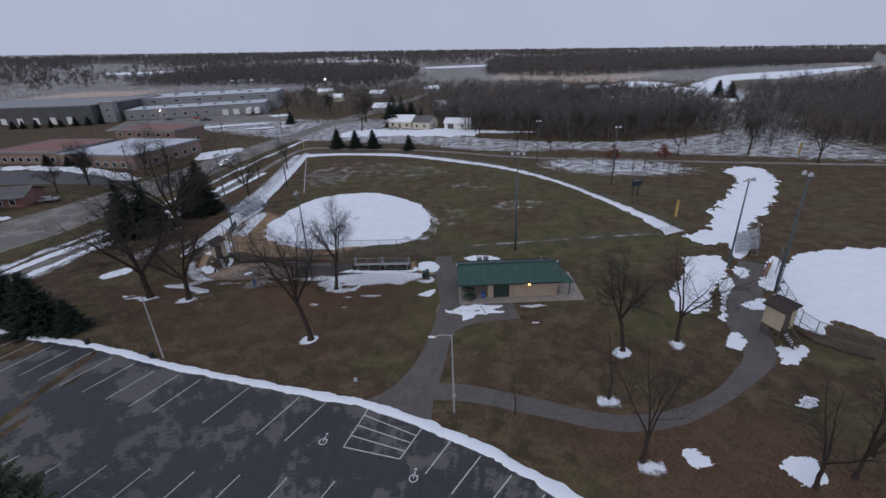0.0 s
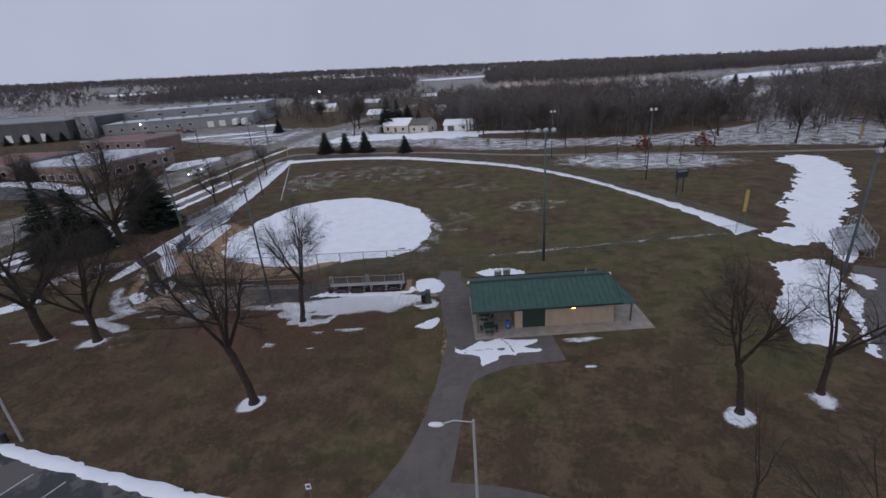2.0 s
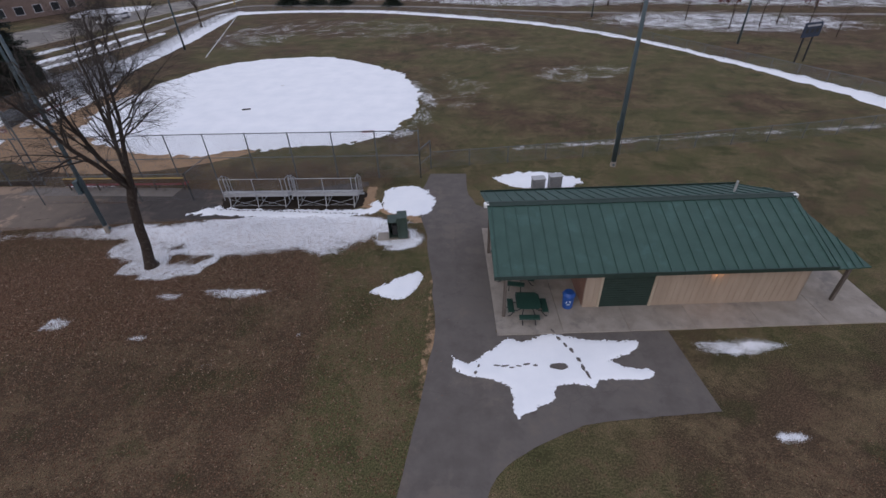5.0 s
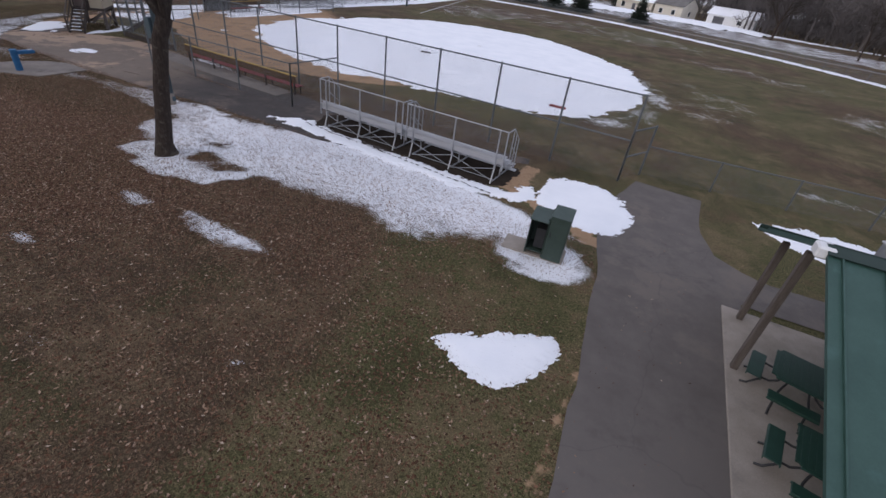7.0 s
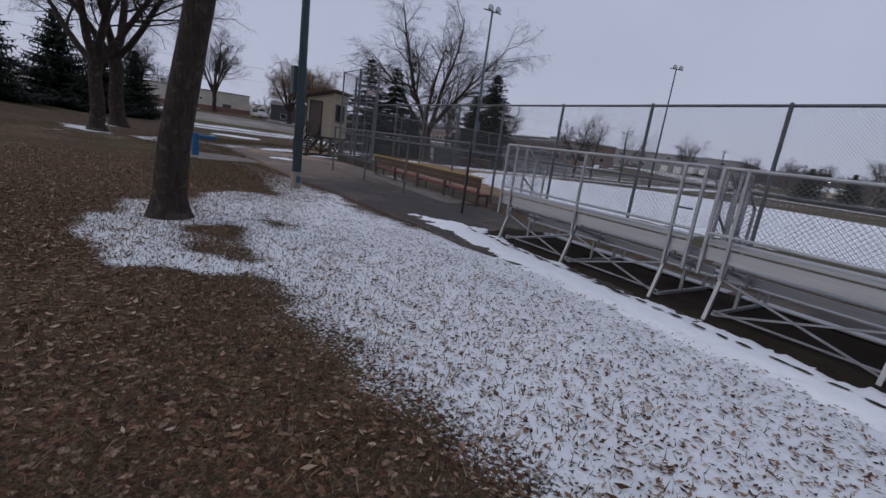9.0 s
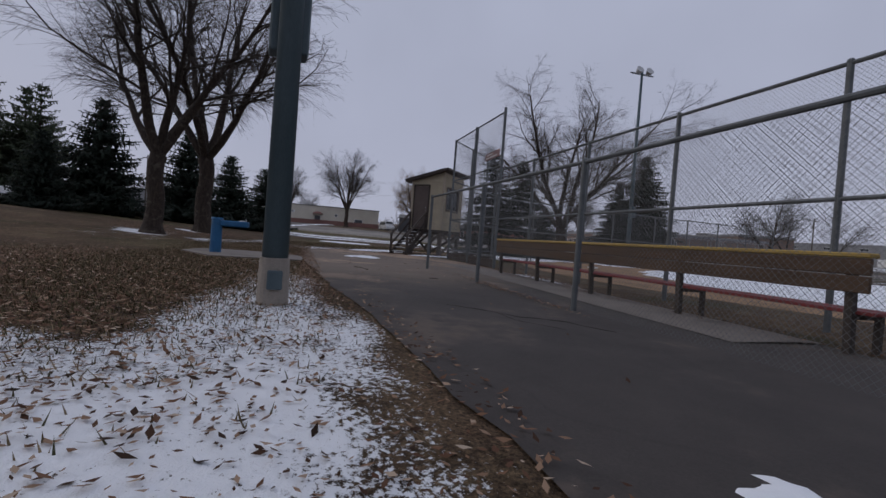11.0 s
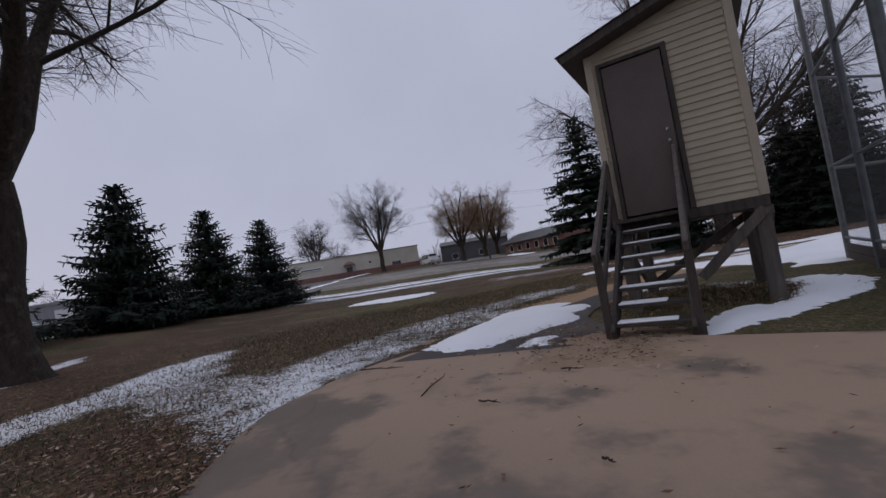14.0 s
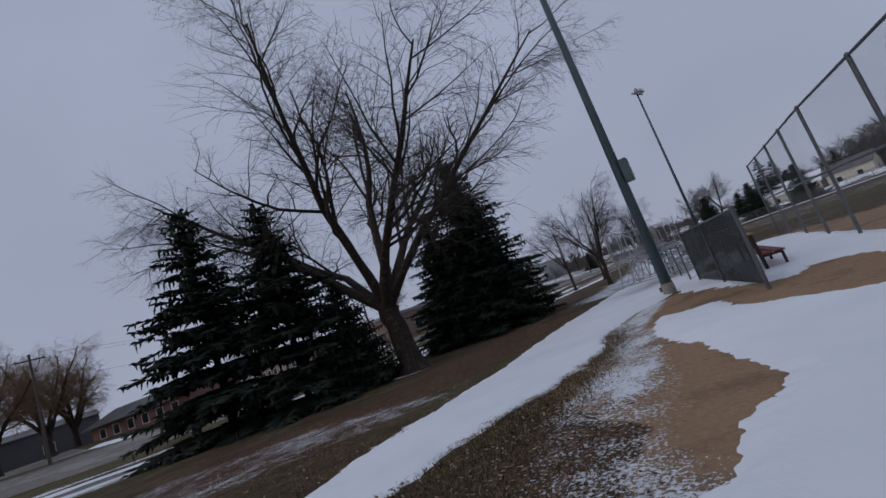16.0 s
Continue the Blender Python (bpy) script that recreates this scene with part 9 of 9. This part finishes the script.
# ---- single trees beyond the park ----
for nm, kind, x, y, s, turn, label in (
    ("shade_tree", VASE, -124.0, 70.5, 1.0, 0, "tall vase-shaped leafless tree by the store"),
    ("shade_tree", VASE, -158.0, 55.0, 0.95, 70, "leafless tree behind the store"),
    ("shade_tree", OAK, -163.0, 60.0, 0.8, 10, "smaller leafless tree behind the store"),
    ("willow_tree", WILLOW, -122.0, 86.2, 1.05, 0, "willow with hanging tan twigs beyond the street"),
    ("willow_tree", WILLOW, -128.0, 92.5, 1.1, 120, "broad willow with drooping tan twigs"),
    ("willow_tree", WILLOW, -134.0, 97.0, 1.0, 220, "willow beside the dark building"),
    ("shade_tree", OAK, -58.6, 115.4, 0.72, 30, "leafless tree at the snowy walk"),
    ("shade_tree", ASH, -63.5, 133.0, 0.9, 200, "small leafless tree by the trail"),
    ("shade_tree", MAPLE, -60.0, 147.0, 0.7, 90, "leafless tree between trail and street"),
    ("shade_tree", MAPLE, -50.0, 216.0, 1.05, 10, "leafless tree at the street before the houses"),
    ("shade_tree", VASE, -55.5, 250.0, 0.9, 60, "large leafless tree behind the street corner"),
    ("shade_tree", OAK, -113.8, 288.0, 1.0, 130, "leafless tree by the factory"),
    ("shade_tree", MAPLE, -110.0, 318.0, 1.1, 230, "leafless tree behind the factory lot"),
    ("shade_tree", VASE, -88.0, 293.0, 0.8, 20, "leafless tree in the grass by the street"),
    ("shade_tree", OAK, -113.9, 115.0, 0.7, 80, "leafless tree before the office lot"),
    ("shade_tree", MAPLE, -103.0, 137.0, 0.9, 300, "leafless tree at the office corner"),
    ("shade_tree", VASE, -112.0, 124.0, 0.75, 220, "leafless tree in the office verge"),
    ("shade_tree", ASH, -66.0, 128.0, 0.95, 20, "leafless tree in snow beside the trail"),
    ("young_tree", ASH, 31.0, 162.0, 0.85, 0, "leafless tree on the snow behind the outfield"),
    ("young_tree", YOUNG, 33.0, 144.0, 1.2, 50, "thin leafless tree on the snow"),
    ("young_tree", YOUNG, 40.0, 139.0, 1.25, 90, "thin leafless tree beside the trail"),
    ("young_tree", YOUNG, 50.0, 132.0, 1.15, 150, "slender leafless tree in snow"),
    ("young_tree", YOUNG, 54.0, 134.0, 1.2, 200, "slender leafless tree near the trail"),
    ("young_tree", YOUNG, 56.0, 121.0, 0.8, 260, "small leafless tree in the grass"),
    ("young_tree", ASH, 70.0, 150.0, 0.9, 310, "leafless tree beyond the trail"),
    ("young_tree", ASH, 20.0, 172.0, 0.9, 110, "leafless tree before the wood"),
    ("shade_tree", MAPLE, 92.0, 150.0, 0.95, 30, "leafless tree at the edge of the wood"),
    ("shade_tree", OAK, 104.0, 136.0, 1.0, 70, "leafless oak at the edge of the wood"),
    ("shade_tree", OAK, 46.0, 180.0, 0.95, 170, "leafless oak at the edge of the wood"),
    ("shade_tree", MAPLE, 62.0, 176.0, 0.9, 250, "leafless maple at the edge of the wood"),
    ("shade_tree", OAK, 6.0, 192.0, 0.95, 340, "leafless oak beside the houses"),
    ("shade_tree", MAPLE, 80.0, 168.0, 1.0, 140, "leafless maple at the edge of the wood"),
    ("shade_tree", OAK, 26.0, 186.0, 1.0, 20, "leafless oak at the edge of the wood"),
):
    plant(nm, kind, pose(x, y, ground_at(x, y), 0, 0, turn) @ Matrix.Diagonal((s, s, s, 1)), label, "trees beyond the park")
for x, y, s, turn in ((-248.5, 236, 0.62, 0), (-243, 236.5, 0.6, 40), (-236, 237.5, 0.64, 80), (-229, 239, 0.6, 130), (-224, 240, 0.62, 170), (-218, 243, 0.72, 200), (-213, 246, 0.7, 250), (-208, 249, 0.66, 290), (-146.4, 147, 0.55, 20), (-137.1, 145.5, 0.5, 120), (-131.6, 144.5, 0.5, 240),
                      (-96, 246, 0.9, 10), (-30, 250, 1.4, 60), (-6, 246, 1.2, 100), (70, 300, 1.3, 20), (163, 318, 1.5, 50), (168, 312, 1.4, 90), (-44, 262, 1.3, 200)):
    plant("evergreen", SMALL_SPRUCE, pose(x, y, ground_at(x, y), 0, 0, turn) @ Matrix.Diagonal((s, s, s, 1)), "dense dark evergreen beyond the park", "evergreens beyond the park", "tree")
russet_rng = np.random.default_rng(77)
for x, y, s in ((44.0, 130.0, 1.15), (59.0, 133.0, 1.0)):
    tree = plant("young_tree", YOUNG, pose(x, y, ground_at(x, y)) @ Matrix.Diagonal((s, s, s, 1)), "small oak still holding russet leaves", "trees beyond the park")
    V, F = [], []
    twigs = YOUNG[1][1].vertices
    for k in range(700):
        c = np.array(twigs[int(russet_rng.integers(len(twigs)))].co) * np.array((1.25, 1.25, 1.0)) + russet_rng.normal(0, 0.12, 3)
        a, b = russet_rng.normal(0, 0.11, 3), russet_rng.normal(0, 0.11, 3)
        i = len(V)
        V.extend((c - a, c + b, c + a, c - b))
        F.append((i, i + 1, i + 2, i + 3))
    mesh_ob("leaves", V, F, RUSSET, tree)


# ---- woods ----
def twig_tree(rng, h, twigs, wide):
    """A bare tree for woods: a stem, limbs and twigs as slim blades. Returns triangles."""
    tri = []

    def blade(a, b, w):
        d = b - a
        s = np.cross(d, rng.normal(0, 1, 3))
        s = s / (np.linalg.norm(s) + 1e-9) * w / 2
        tri.append((a - s, a + s, b))

    top = np.array((rng.normal(0, 0.05) * h, rng.normal(0, 0.05) * h, h * 0.8))
    for _ in range(3):
        blade(np.zeros(3), top, 0.035 * h)
    tips = []
    for k in range(11):
        u = rng.uniform(0.28, 0.8)
        a = top * u
        ang = rng.uniform(0, 6.28)
        ln = h * rng.uniform(0.28, 0.46)
        d = np.array((math.cos(ang) * 0.75, math.sin(ang) * 0.75, rng.uniform(0.5, 1.1)))
        b = a + d / np.linalg.norm(d) * ln
        blade(a, b, 0.016 * h)
        tips.append((a, b))
    for k in range(twigs):
        a, b = tips[rng.integers(len(tips))]
        p = a + (b - a) * rng.uniform(0.25, 1.0)
        d = (b - a) / np.linalg.norm(b - a) + rng.normal(0, 0.75, 3)
        blade(p, p + d / np.linalg.norm(d) * h * rng.uniform(0.1, 0.2), wide * rng.uniform(0.5, 1.2))
    return np.array(tri).reshape(-1, 3)


def inside(poly, x, y):
    ok = np.zeros(x.shape, bool)
    for (ax, ay), (bx, by) in zip(poly, poly[1:] + poly[:1]):
        hit = ((ay > y) != (by > y)) & (x < (bx - ax) * (y - ay) / (by - ay + 1e-12) + ax)
        ok ^= hit
    return ok


def woods(seed, poly, gap, h, twigs, wide, label, patchy=0.0, mat=None):
    rng = np.random.default_rng(seed)
    kinds = [twig_tree(rng, 1.0 * 12, twigs, wide) / 12 for _ in range(7)]
    p = np.array(poly)
    gx, gy = np.meshgrid(np.arange(p[:, 0].min(), p[:, 0].max(), gap), np.arange(p[:, 1].min(), p[:, 1].max(), gap))
    gx, gy = gx.ravel() + rng.uniform(-0.5, 0.5, gx.size) * gap, gy.ravel() + rng.uniform(-0.5, 0.5, gy.size) * gap
    keep = inside(list(poly), gx, gy)
    if patchy:
        keep &= np.array([fuzz(a, b, 0.006 if gap > 9 else 0.03, seed) + 0.5 > patchy for a, b in zip(gx, gy)])
    gx, gy = gx[keep], gy[keep]
    out = []
    for x, y in zip(gx, gy):
        k = kinds[rng.integers(7)]
        a, s = rng.uniform(0, 6.28), h * rng.uniform(0.5, 1.15)
        c, n = math.cos(a), math.sin(a)
        q = np.stack([k[:, 0] * c - k[:, 1] * n, k[:, 0] * n + k[:, 1] * c, k[:, 2]], 1) * s
        at = np.array((x, y, ground_at(x, y) - 0.1))
        out.append(q + at)
        # brush below the crowns
        k = kinds[rng.integers(7)]
        out.append(k * np.array((0.55, 0.55, 0.32)) * h + at + np.array((rng.uniform(-0.5, 0.5) * gap, rng.uniform(-0.5, 0.5) * gap, -0.03 * h)))
    v = np.concatenate(out)
    me = bpy.data.meshes.new("woods")
    me.vertices.add(len(v))
    me.vertices.foreach_set("co", v.ravel())
    me.loops.add(len(v))
    me.loops.foreach_set("vertex_index", np.arange(len(v), dtype=np.int32))
    me.polygons.add(len(v) // 3)
    me.polygons.foreach_set("loop_start", np.arange(0, len(v), 3, dtype=np.int32))
    me.polygons.foreach_set("loop_total", np.full(len(v) // 3, 3, dtype=np.int32))
    me.update(calc_edges=True)
    me.materials.append(mat or WOODS)
    tagged(new("woods", me), label, "woods", kind="stuff")


woods(1, [(6, 196), (34, 184), (62, 178), (92, 168), (110, 182), (118, 230), (100, 300), (60, 330), (10, 320), (-20, 262), (-12, 232)], 4.8, 16, 260, 0.095, "bare grey-brown wood behind the outfield", 0.28)
woods(2, [(96, 160), (108, 138), (150, 122), (240, 118), (380, 250), (330, 390), (255, 345), (172, 292), (124, 222)], 6.2, 16, 200, 0.10, "dense bare wood along the river bank", 0.2)
woods(3, [(-130, 300), (-60, 262), (-10, 262), (20, 330), (60, 345), (80, 400), (10, 470), (-140, 480)], 8.5, 12, 190, 0.10, "bare trees scattered among houses", 0.38)
woods(4, [(20, 640), (116, 560), (205, 610), (470, 740), (640, 820), (980, 1250), (900, 1500), (300, 1300), (40, 1000)], 10.0, 17, 80, 0.55, "wide bare forest on the rise beyond the river")
woods(5, [(-430, 560), (-265, 560), (-110, 500), (-60, 640), (-120, 800), (-280, 900), (-470, 800)], 9.0, 16, 80, 0.5, "bare wood behind the factory")
woods(6, [(-1700, 700), (-500, 500), (-440, 760), (-200, 900), (60, 1000), (200, 1500), (900, 1900), (900, 2600), (-800, 2600), (-2200, 1500)], 23.0, 19, 44, 1.4, "far tree belts across the plain", 0.46)
woods(7, [(980, 1300), (1500, 1100), (2400, 1600), (2200, 2600), (900, 2600)], 33.0, 21, 44, 1.5, "far tree belts at the horizon", 0.5)
woods(8, [(360, 480), (640, 640), (1100, 900), (900, 560), (420, 300)], 24.0, 12, 60, 0.4, "scattered bare trees on the marsh", 0.55)
woods(9, [(-420, 100), (-170, 20), (-165, 120), (-230, 220), (-340, 240), (-700, 420)], 13.0, 12, 120, 0.12, "bare trees behind the street buildings", 0.5)
woods(10, [(-300, -160), (-178, -140), (-172, 10), (-260, 40)], 10.0, 13, 140, 0.11, "bare trees behind the warehouse", 0.3)

# ---- leaf litter, grass and sticks near the way ----
def litter_material(name, stops, rough=0.9):
    m, nd, lk, b = material(name, rough, 0, 0.2)
    lk.new(ramp_node(nd, lk, nd.new("ShaderNodeNewGeometry").outputs["Random Per Island"], stops), b.inputs["Base Color"])
    return m


LEAF = litter_material("fallen_leaves", [(0.0, (0.03, 0.017, 0.011)), (0.3, (0.10, 0.048, 0.028)), (0.6, (0.20, 0.108, 0.064)), (0.85, (0.34, 0.225, 0.15)), (1.0, (0.48, 0.38, 0.29))])
BLADE = litter_material("winter_grass_blades", [(0.0, (0.035, 0.036, 0.016)), (0.3, (0.070, 0.066, 0.030)), (0.6, (0.125, 0.094, 0.052)), (1.0, (0.28, 0.21, 0.125))])
lit = np.random.default_rng(91)
PAVED = [[(-1.6, 55), (-1.8, 59.0), (-2.25, 62.1), (-2.7, 64.8), (-3.2, 66.9), (-3.6, 73), (20, 73), (20, 55)],
         [(-7.6, 71.6), (-14.0, 67.4), (-19.0, 66.6), (-23.0, 66.2), (-26.5, 65.7), (-28.5, 65.53), (-31.4, 65.15), (-35.3, 65.05), (-38.5, 64.9), (-41.4, 65.15), (-43.1, 66.6), (-45.9, 69.5), (-46.6, 71.0), (-47.7, 73.1), (-48.35, 75.8), (-48.9, 79.6), (-49.5, 84.0), (-48.0, 83.0), (-47.8, 78.0), (-46.0, 74.4), (-45.0, 71.6), (-43.4, 70.0), (-41.4, 69.4), (-39.4, 71.2), (-30, 71.4), (-19, 71)],
         [(-30.95, 62.8), (-31.1, 65.1), (-32.5, 65.08), (-33.1, 64.95), (-33.75, 64.5), (-34.45, 63.0), (-34.5, 62.2), (-34.1, 61.85), (-32.7, 61.7)]]


def strew(n, cx, cy, rx, ry, turn=0.0, off_paved=True):
    """Random places in an ellipse, thinning to its rim, off the paved ways."""
    r, a = np.sqrt(lit.uniform(0, 1, n)) * lit.uniform(0.7, 1.15, n), lit.uniform(0, 6.283, n)
    u, v = rx * r * np.cos(a), ry * r * np.sin(a)
    x, y = cx + u * math.cos(turn) - v * math.sin(turn), cy + u * math.sin(turn) + v * math.cos(turn)
    if off_paved:
        ok = np.ones(n, bool)
        for poly in PAVED:
            ok &= ~within(np.array(poly), x, y)
        x, y = x[ok], y[ok]
    return x, y


def soup(name, v, per, mat, label, category):
    me = bpy.data.meshes.new(name)
    n = len(v)
    me.vertices.add(n)
    me.vertices.foreach_set("co", v.ravel())
    me.loops.add(n)
    me.loops.foreach_set("vertex_index", np.arange(n, dtype=np.int32))
    me.polygons.add(n // per)
    me.polygons.foreach_set("loop_start", np.arange(0, n, per, dtype=np.int32))
    me.polygons.foreach_set("loop_total", np.full(n // per, per, dtype=np.int32))
    me.update(calc_edges=True)
    me.materials.append(mat)
    return tagged(new(name, me), label, category, kind="stuff")


def leaves(spots, label, size=0.045, lift=0.012):
    x, y = np.concatenate([s[0] for s in spots]), np.concatenate([s[1] for s in spots])
    n = len(x)
    z = terrain(x, y) + lift + lit.uniform(0, 0.02, n)
    a, s = lit.uniform(0, 6.283, n), size * lit.uniform(0.5, 1.3, n)
    tx, ty, curl = lit.normal(0, 0.35, n), lit.normal(0, 0.35, n), lit.uniform(-0.1, 0.5, n)
    out = np.zeros((n, 4, 3))
    for k, (u, v) in enumerate(((-1.5, 0.0), (0.1, -0.62), (1.5, 0.0), (0.1, 0.62))):
        px, py = u * s, v * s
        out[:, k, 0] = x + px * np.cos(a) - py * np.sin(a)
        out[:, k, 1] = y + px * np.sin(a) + py * np.cos(a)
        out[:, k, 2] = z + px * tx * 0.5 + py * ty * 0.5 + (abs(u) > 1) * curl * s * 0.6
    soup("fallen_leaves", out.reshape(-1, 3), 4, LEAF, label, "leaves")


def grass(spots, label, h=0.05, w=0.006):
    x, y = np.concatenate([s[0] for s in spots]), np.concatenate([s[1] for s in spots])
    n = len(x)
    z = terrain(x, y)
    a = lit.uniform(0, 6.283, n)
    hh, lean = h * lit.uniform(0.4, 1.3, n), lit.uniform(0.2, 1.6, n)
    out = np.zeros((n, 3, 3))
    for k, s in ((0, -1), (1, 1)):
        out[:, k, 0], out[:, k, 1], out[:, k, 2] = x - np.sin(a) * w * s, y + np.cos(a) * w * s, z - 0.005
    out[:, 2, 0], out[:, 2, 1], out[:, 2, 2] = x + np.cos(a) * lean * hh, y + np.sin(a) * lean * hh, z + hh
    soup("grass", out.reshape(-1, 3), 3, BLADE, label, "grass")


leaves([strew(13000, -22, 58.5, 9.5, 5.5), strew(5000, -11, 59, 9, 6)], "brown fallen leaves scattered over the lawn", 0.029)
leaves([strew(17000, -11.5, 65, 9.5, 2.4), strew(1600, -20.5, 63, 2.5, 2)], "small dark leaves lying on the thin snow", 0.018, 0.006)
leaves([strew(9000, -30, 63.6, 8.5, 2.4), strew(7000, -39, 63.0, 7, 2.6), strew(2500, -31, 65.0, 6, 0.9), strew(2500, -23.5, 64.8, 3.5, 1.6)], "curled tan leaves in the grass along the walk", 0.023)
leaves([strew(5000, -47.5, 66.5, 5, 5), strew(5000, -51.5, 75, 3, 8, 0.15), strew(5000, -57.5, 84, 2.6, 12, 0.1), strew(2500, -43.2, 71.6, 2.0, 1.6, 0.7), strew(1200, -50.9, 81, 0.7, 5, 0.05)], "brown leaves over turf and dirt by the booth", 0.022)
leaves([strew(500, -26.5, 69.0, 3.2, 0.16, -0.01, False), strew(420, -29.5, 71.5, 3.5, 0.2, 0, False), strew(260, -33, 67.5, 11, 1.8, 0, False), strew(160, -41.5, 68, 3.0, 1.6, 0.3, False), strew(700, -28, 71.1, 9, 0.35, 0, False), strew(120, -1.0, 62, 1.2, 9, 0, False), strew(2600, -32, 65.25, 10, 0.25, 0.045, False), strew(700, -41.6, 68.8, 1.4, 0.9, 0, False), strew(500, -20, 66.5, 5, 0.25, 0.06, False)], "few dry leaves lying on the asphalt", 0.02, 0.03)
grass([strew(70000, -12, 58.5, 11, 7), strew(24000, -24, 59, 8, 5)], "short dull winter grass on the lawn", 0.055)
grass([strew(2500, -23.5, 64.6, 3.5, 1.6), strew(45000, -30, 63.4, 8.5, 2.6), strew(18000, -39.5, 62.8, 7, 2.8)], "short winter grass beside the walk", 0.05)
grass([strew(30000, -48.5, 67, 5, 5), strew(36000, -51.8, 75, 2.6, 9, 0.12), strew(14000, -51.2, 81, 1.0, 5, 0.05), strew(9000, -43.2, 71.6, 2.0, 1.6, 0.7)], "short winter grass by the booth", 0.05)


def stick(x, y, ln, turn, r=0.008):
    rng = np.random.default_rng(int(abs(x * 97 + y * 13)))
    t = Tubes()
    pts = [np.array((u * ln, rng.normal(0, 0.03) * ln, r + 0.004 + rng.uniform(0, 0.012))) for u in np.linspace(0, 1, 6)]
    t.tube(pts, [r, r, r * 0.9, r * 0.8, r * 0.6, r * 0.3], 5)
    t.tube([pts[3], pts[3] + np.array((0.12 * ln, 0.1 * ln, 0.01))], [r * 0.6, r * 0.3], 4)
    ob = new("stick", t.mesh("stick", BARK))
    ob.matrix_world = pose(x, y, 0.026, 0, 0, turn)
    tagged(ob, "thin broken twig lying on the asphalt", "stick", "fallen sticks")


for x, y, ln, turn in ((-30.0, 66.47, 0.65, 14), (-29.27, 66.67, 0.27, 10), (-31.2, 66.4, 0.18, 0), (-40.64, 66.64, 0.8, 150), (-42.5, 66.1, 0.65, 54), (-40.13, 67.08, 0.21, 38), (-40.53, 68.0, 0.22, 46), (-38.72, 67.38, 0.09, 20), (-34.0, 69.2, 0.25, 150), (-27.6, 67.9, 0.2, 70), (-32.4, 68.2, 0.22, 10)):
    stick(x, y, ln, turn)


# tar-dark cracks across the walk
def crack(points, r=0.006):
    rng = np.random.default_rng(len(points) + 3)
    p = spline(points, 0.12)
    t = Tubes()
    t.tube([np.array((x + rng.normal(0, 0.015), y + rng.normal(0, 0.015), 0.013)) for x, y in p], [r * rng.uniform(0.5, 1.4) for _ in p], 5)
    tagged(new("crack", t.mesh("crack", CRACK)), "dark open crack in the asphalt walk", "crack", kind="structure")


CRACK = worn("crack_dirt", (0.008, 0.007, 0.007), (0.02, 0.017, 0.015), 5, 40, 0.95, spec=0.05)
crack([(-24.0, 67.3), (-23.7, 67.65), (-23.45, 67.8), (-23.2, 68.0), (-23.0, 68.4), (-22.4, 68.8)])
crack([(-23.5, 67.8), (-23.0, 67.85), (-22.5, 68.2)], 0.004)
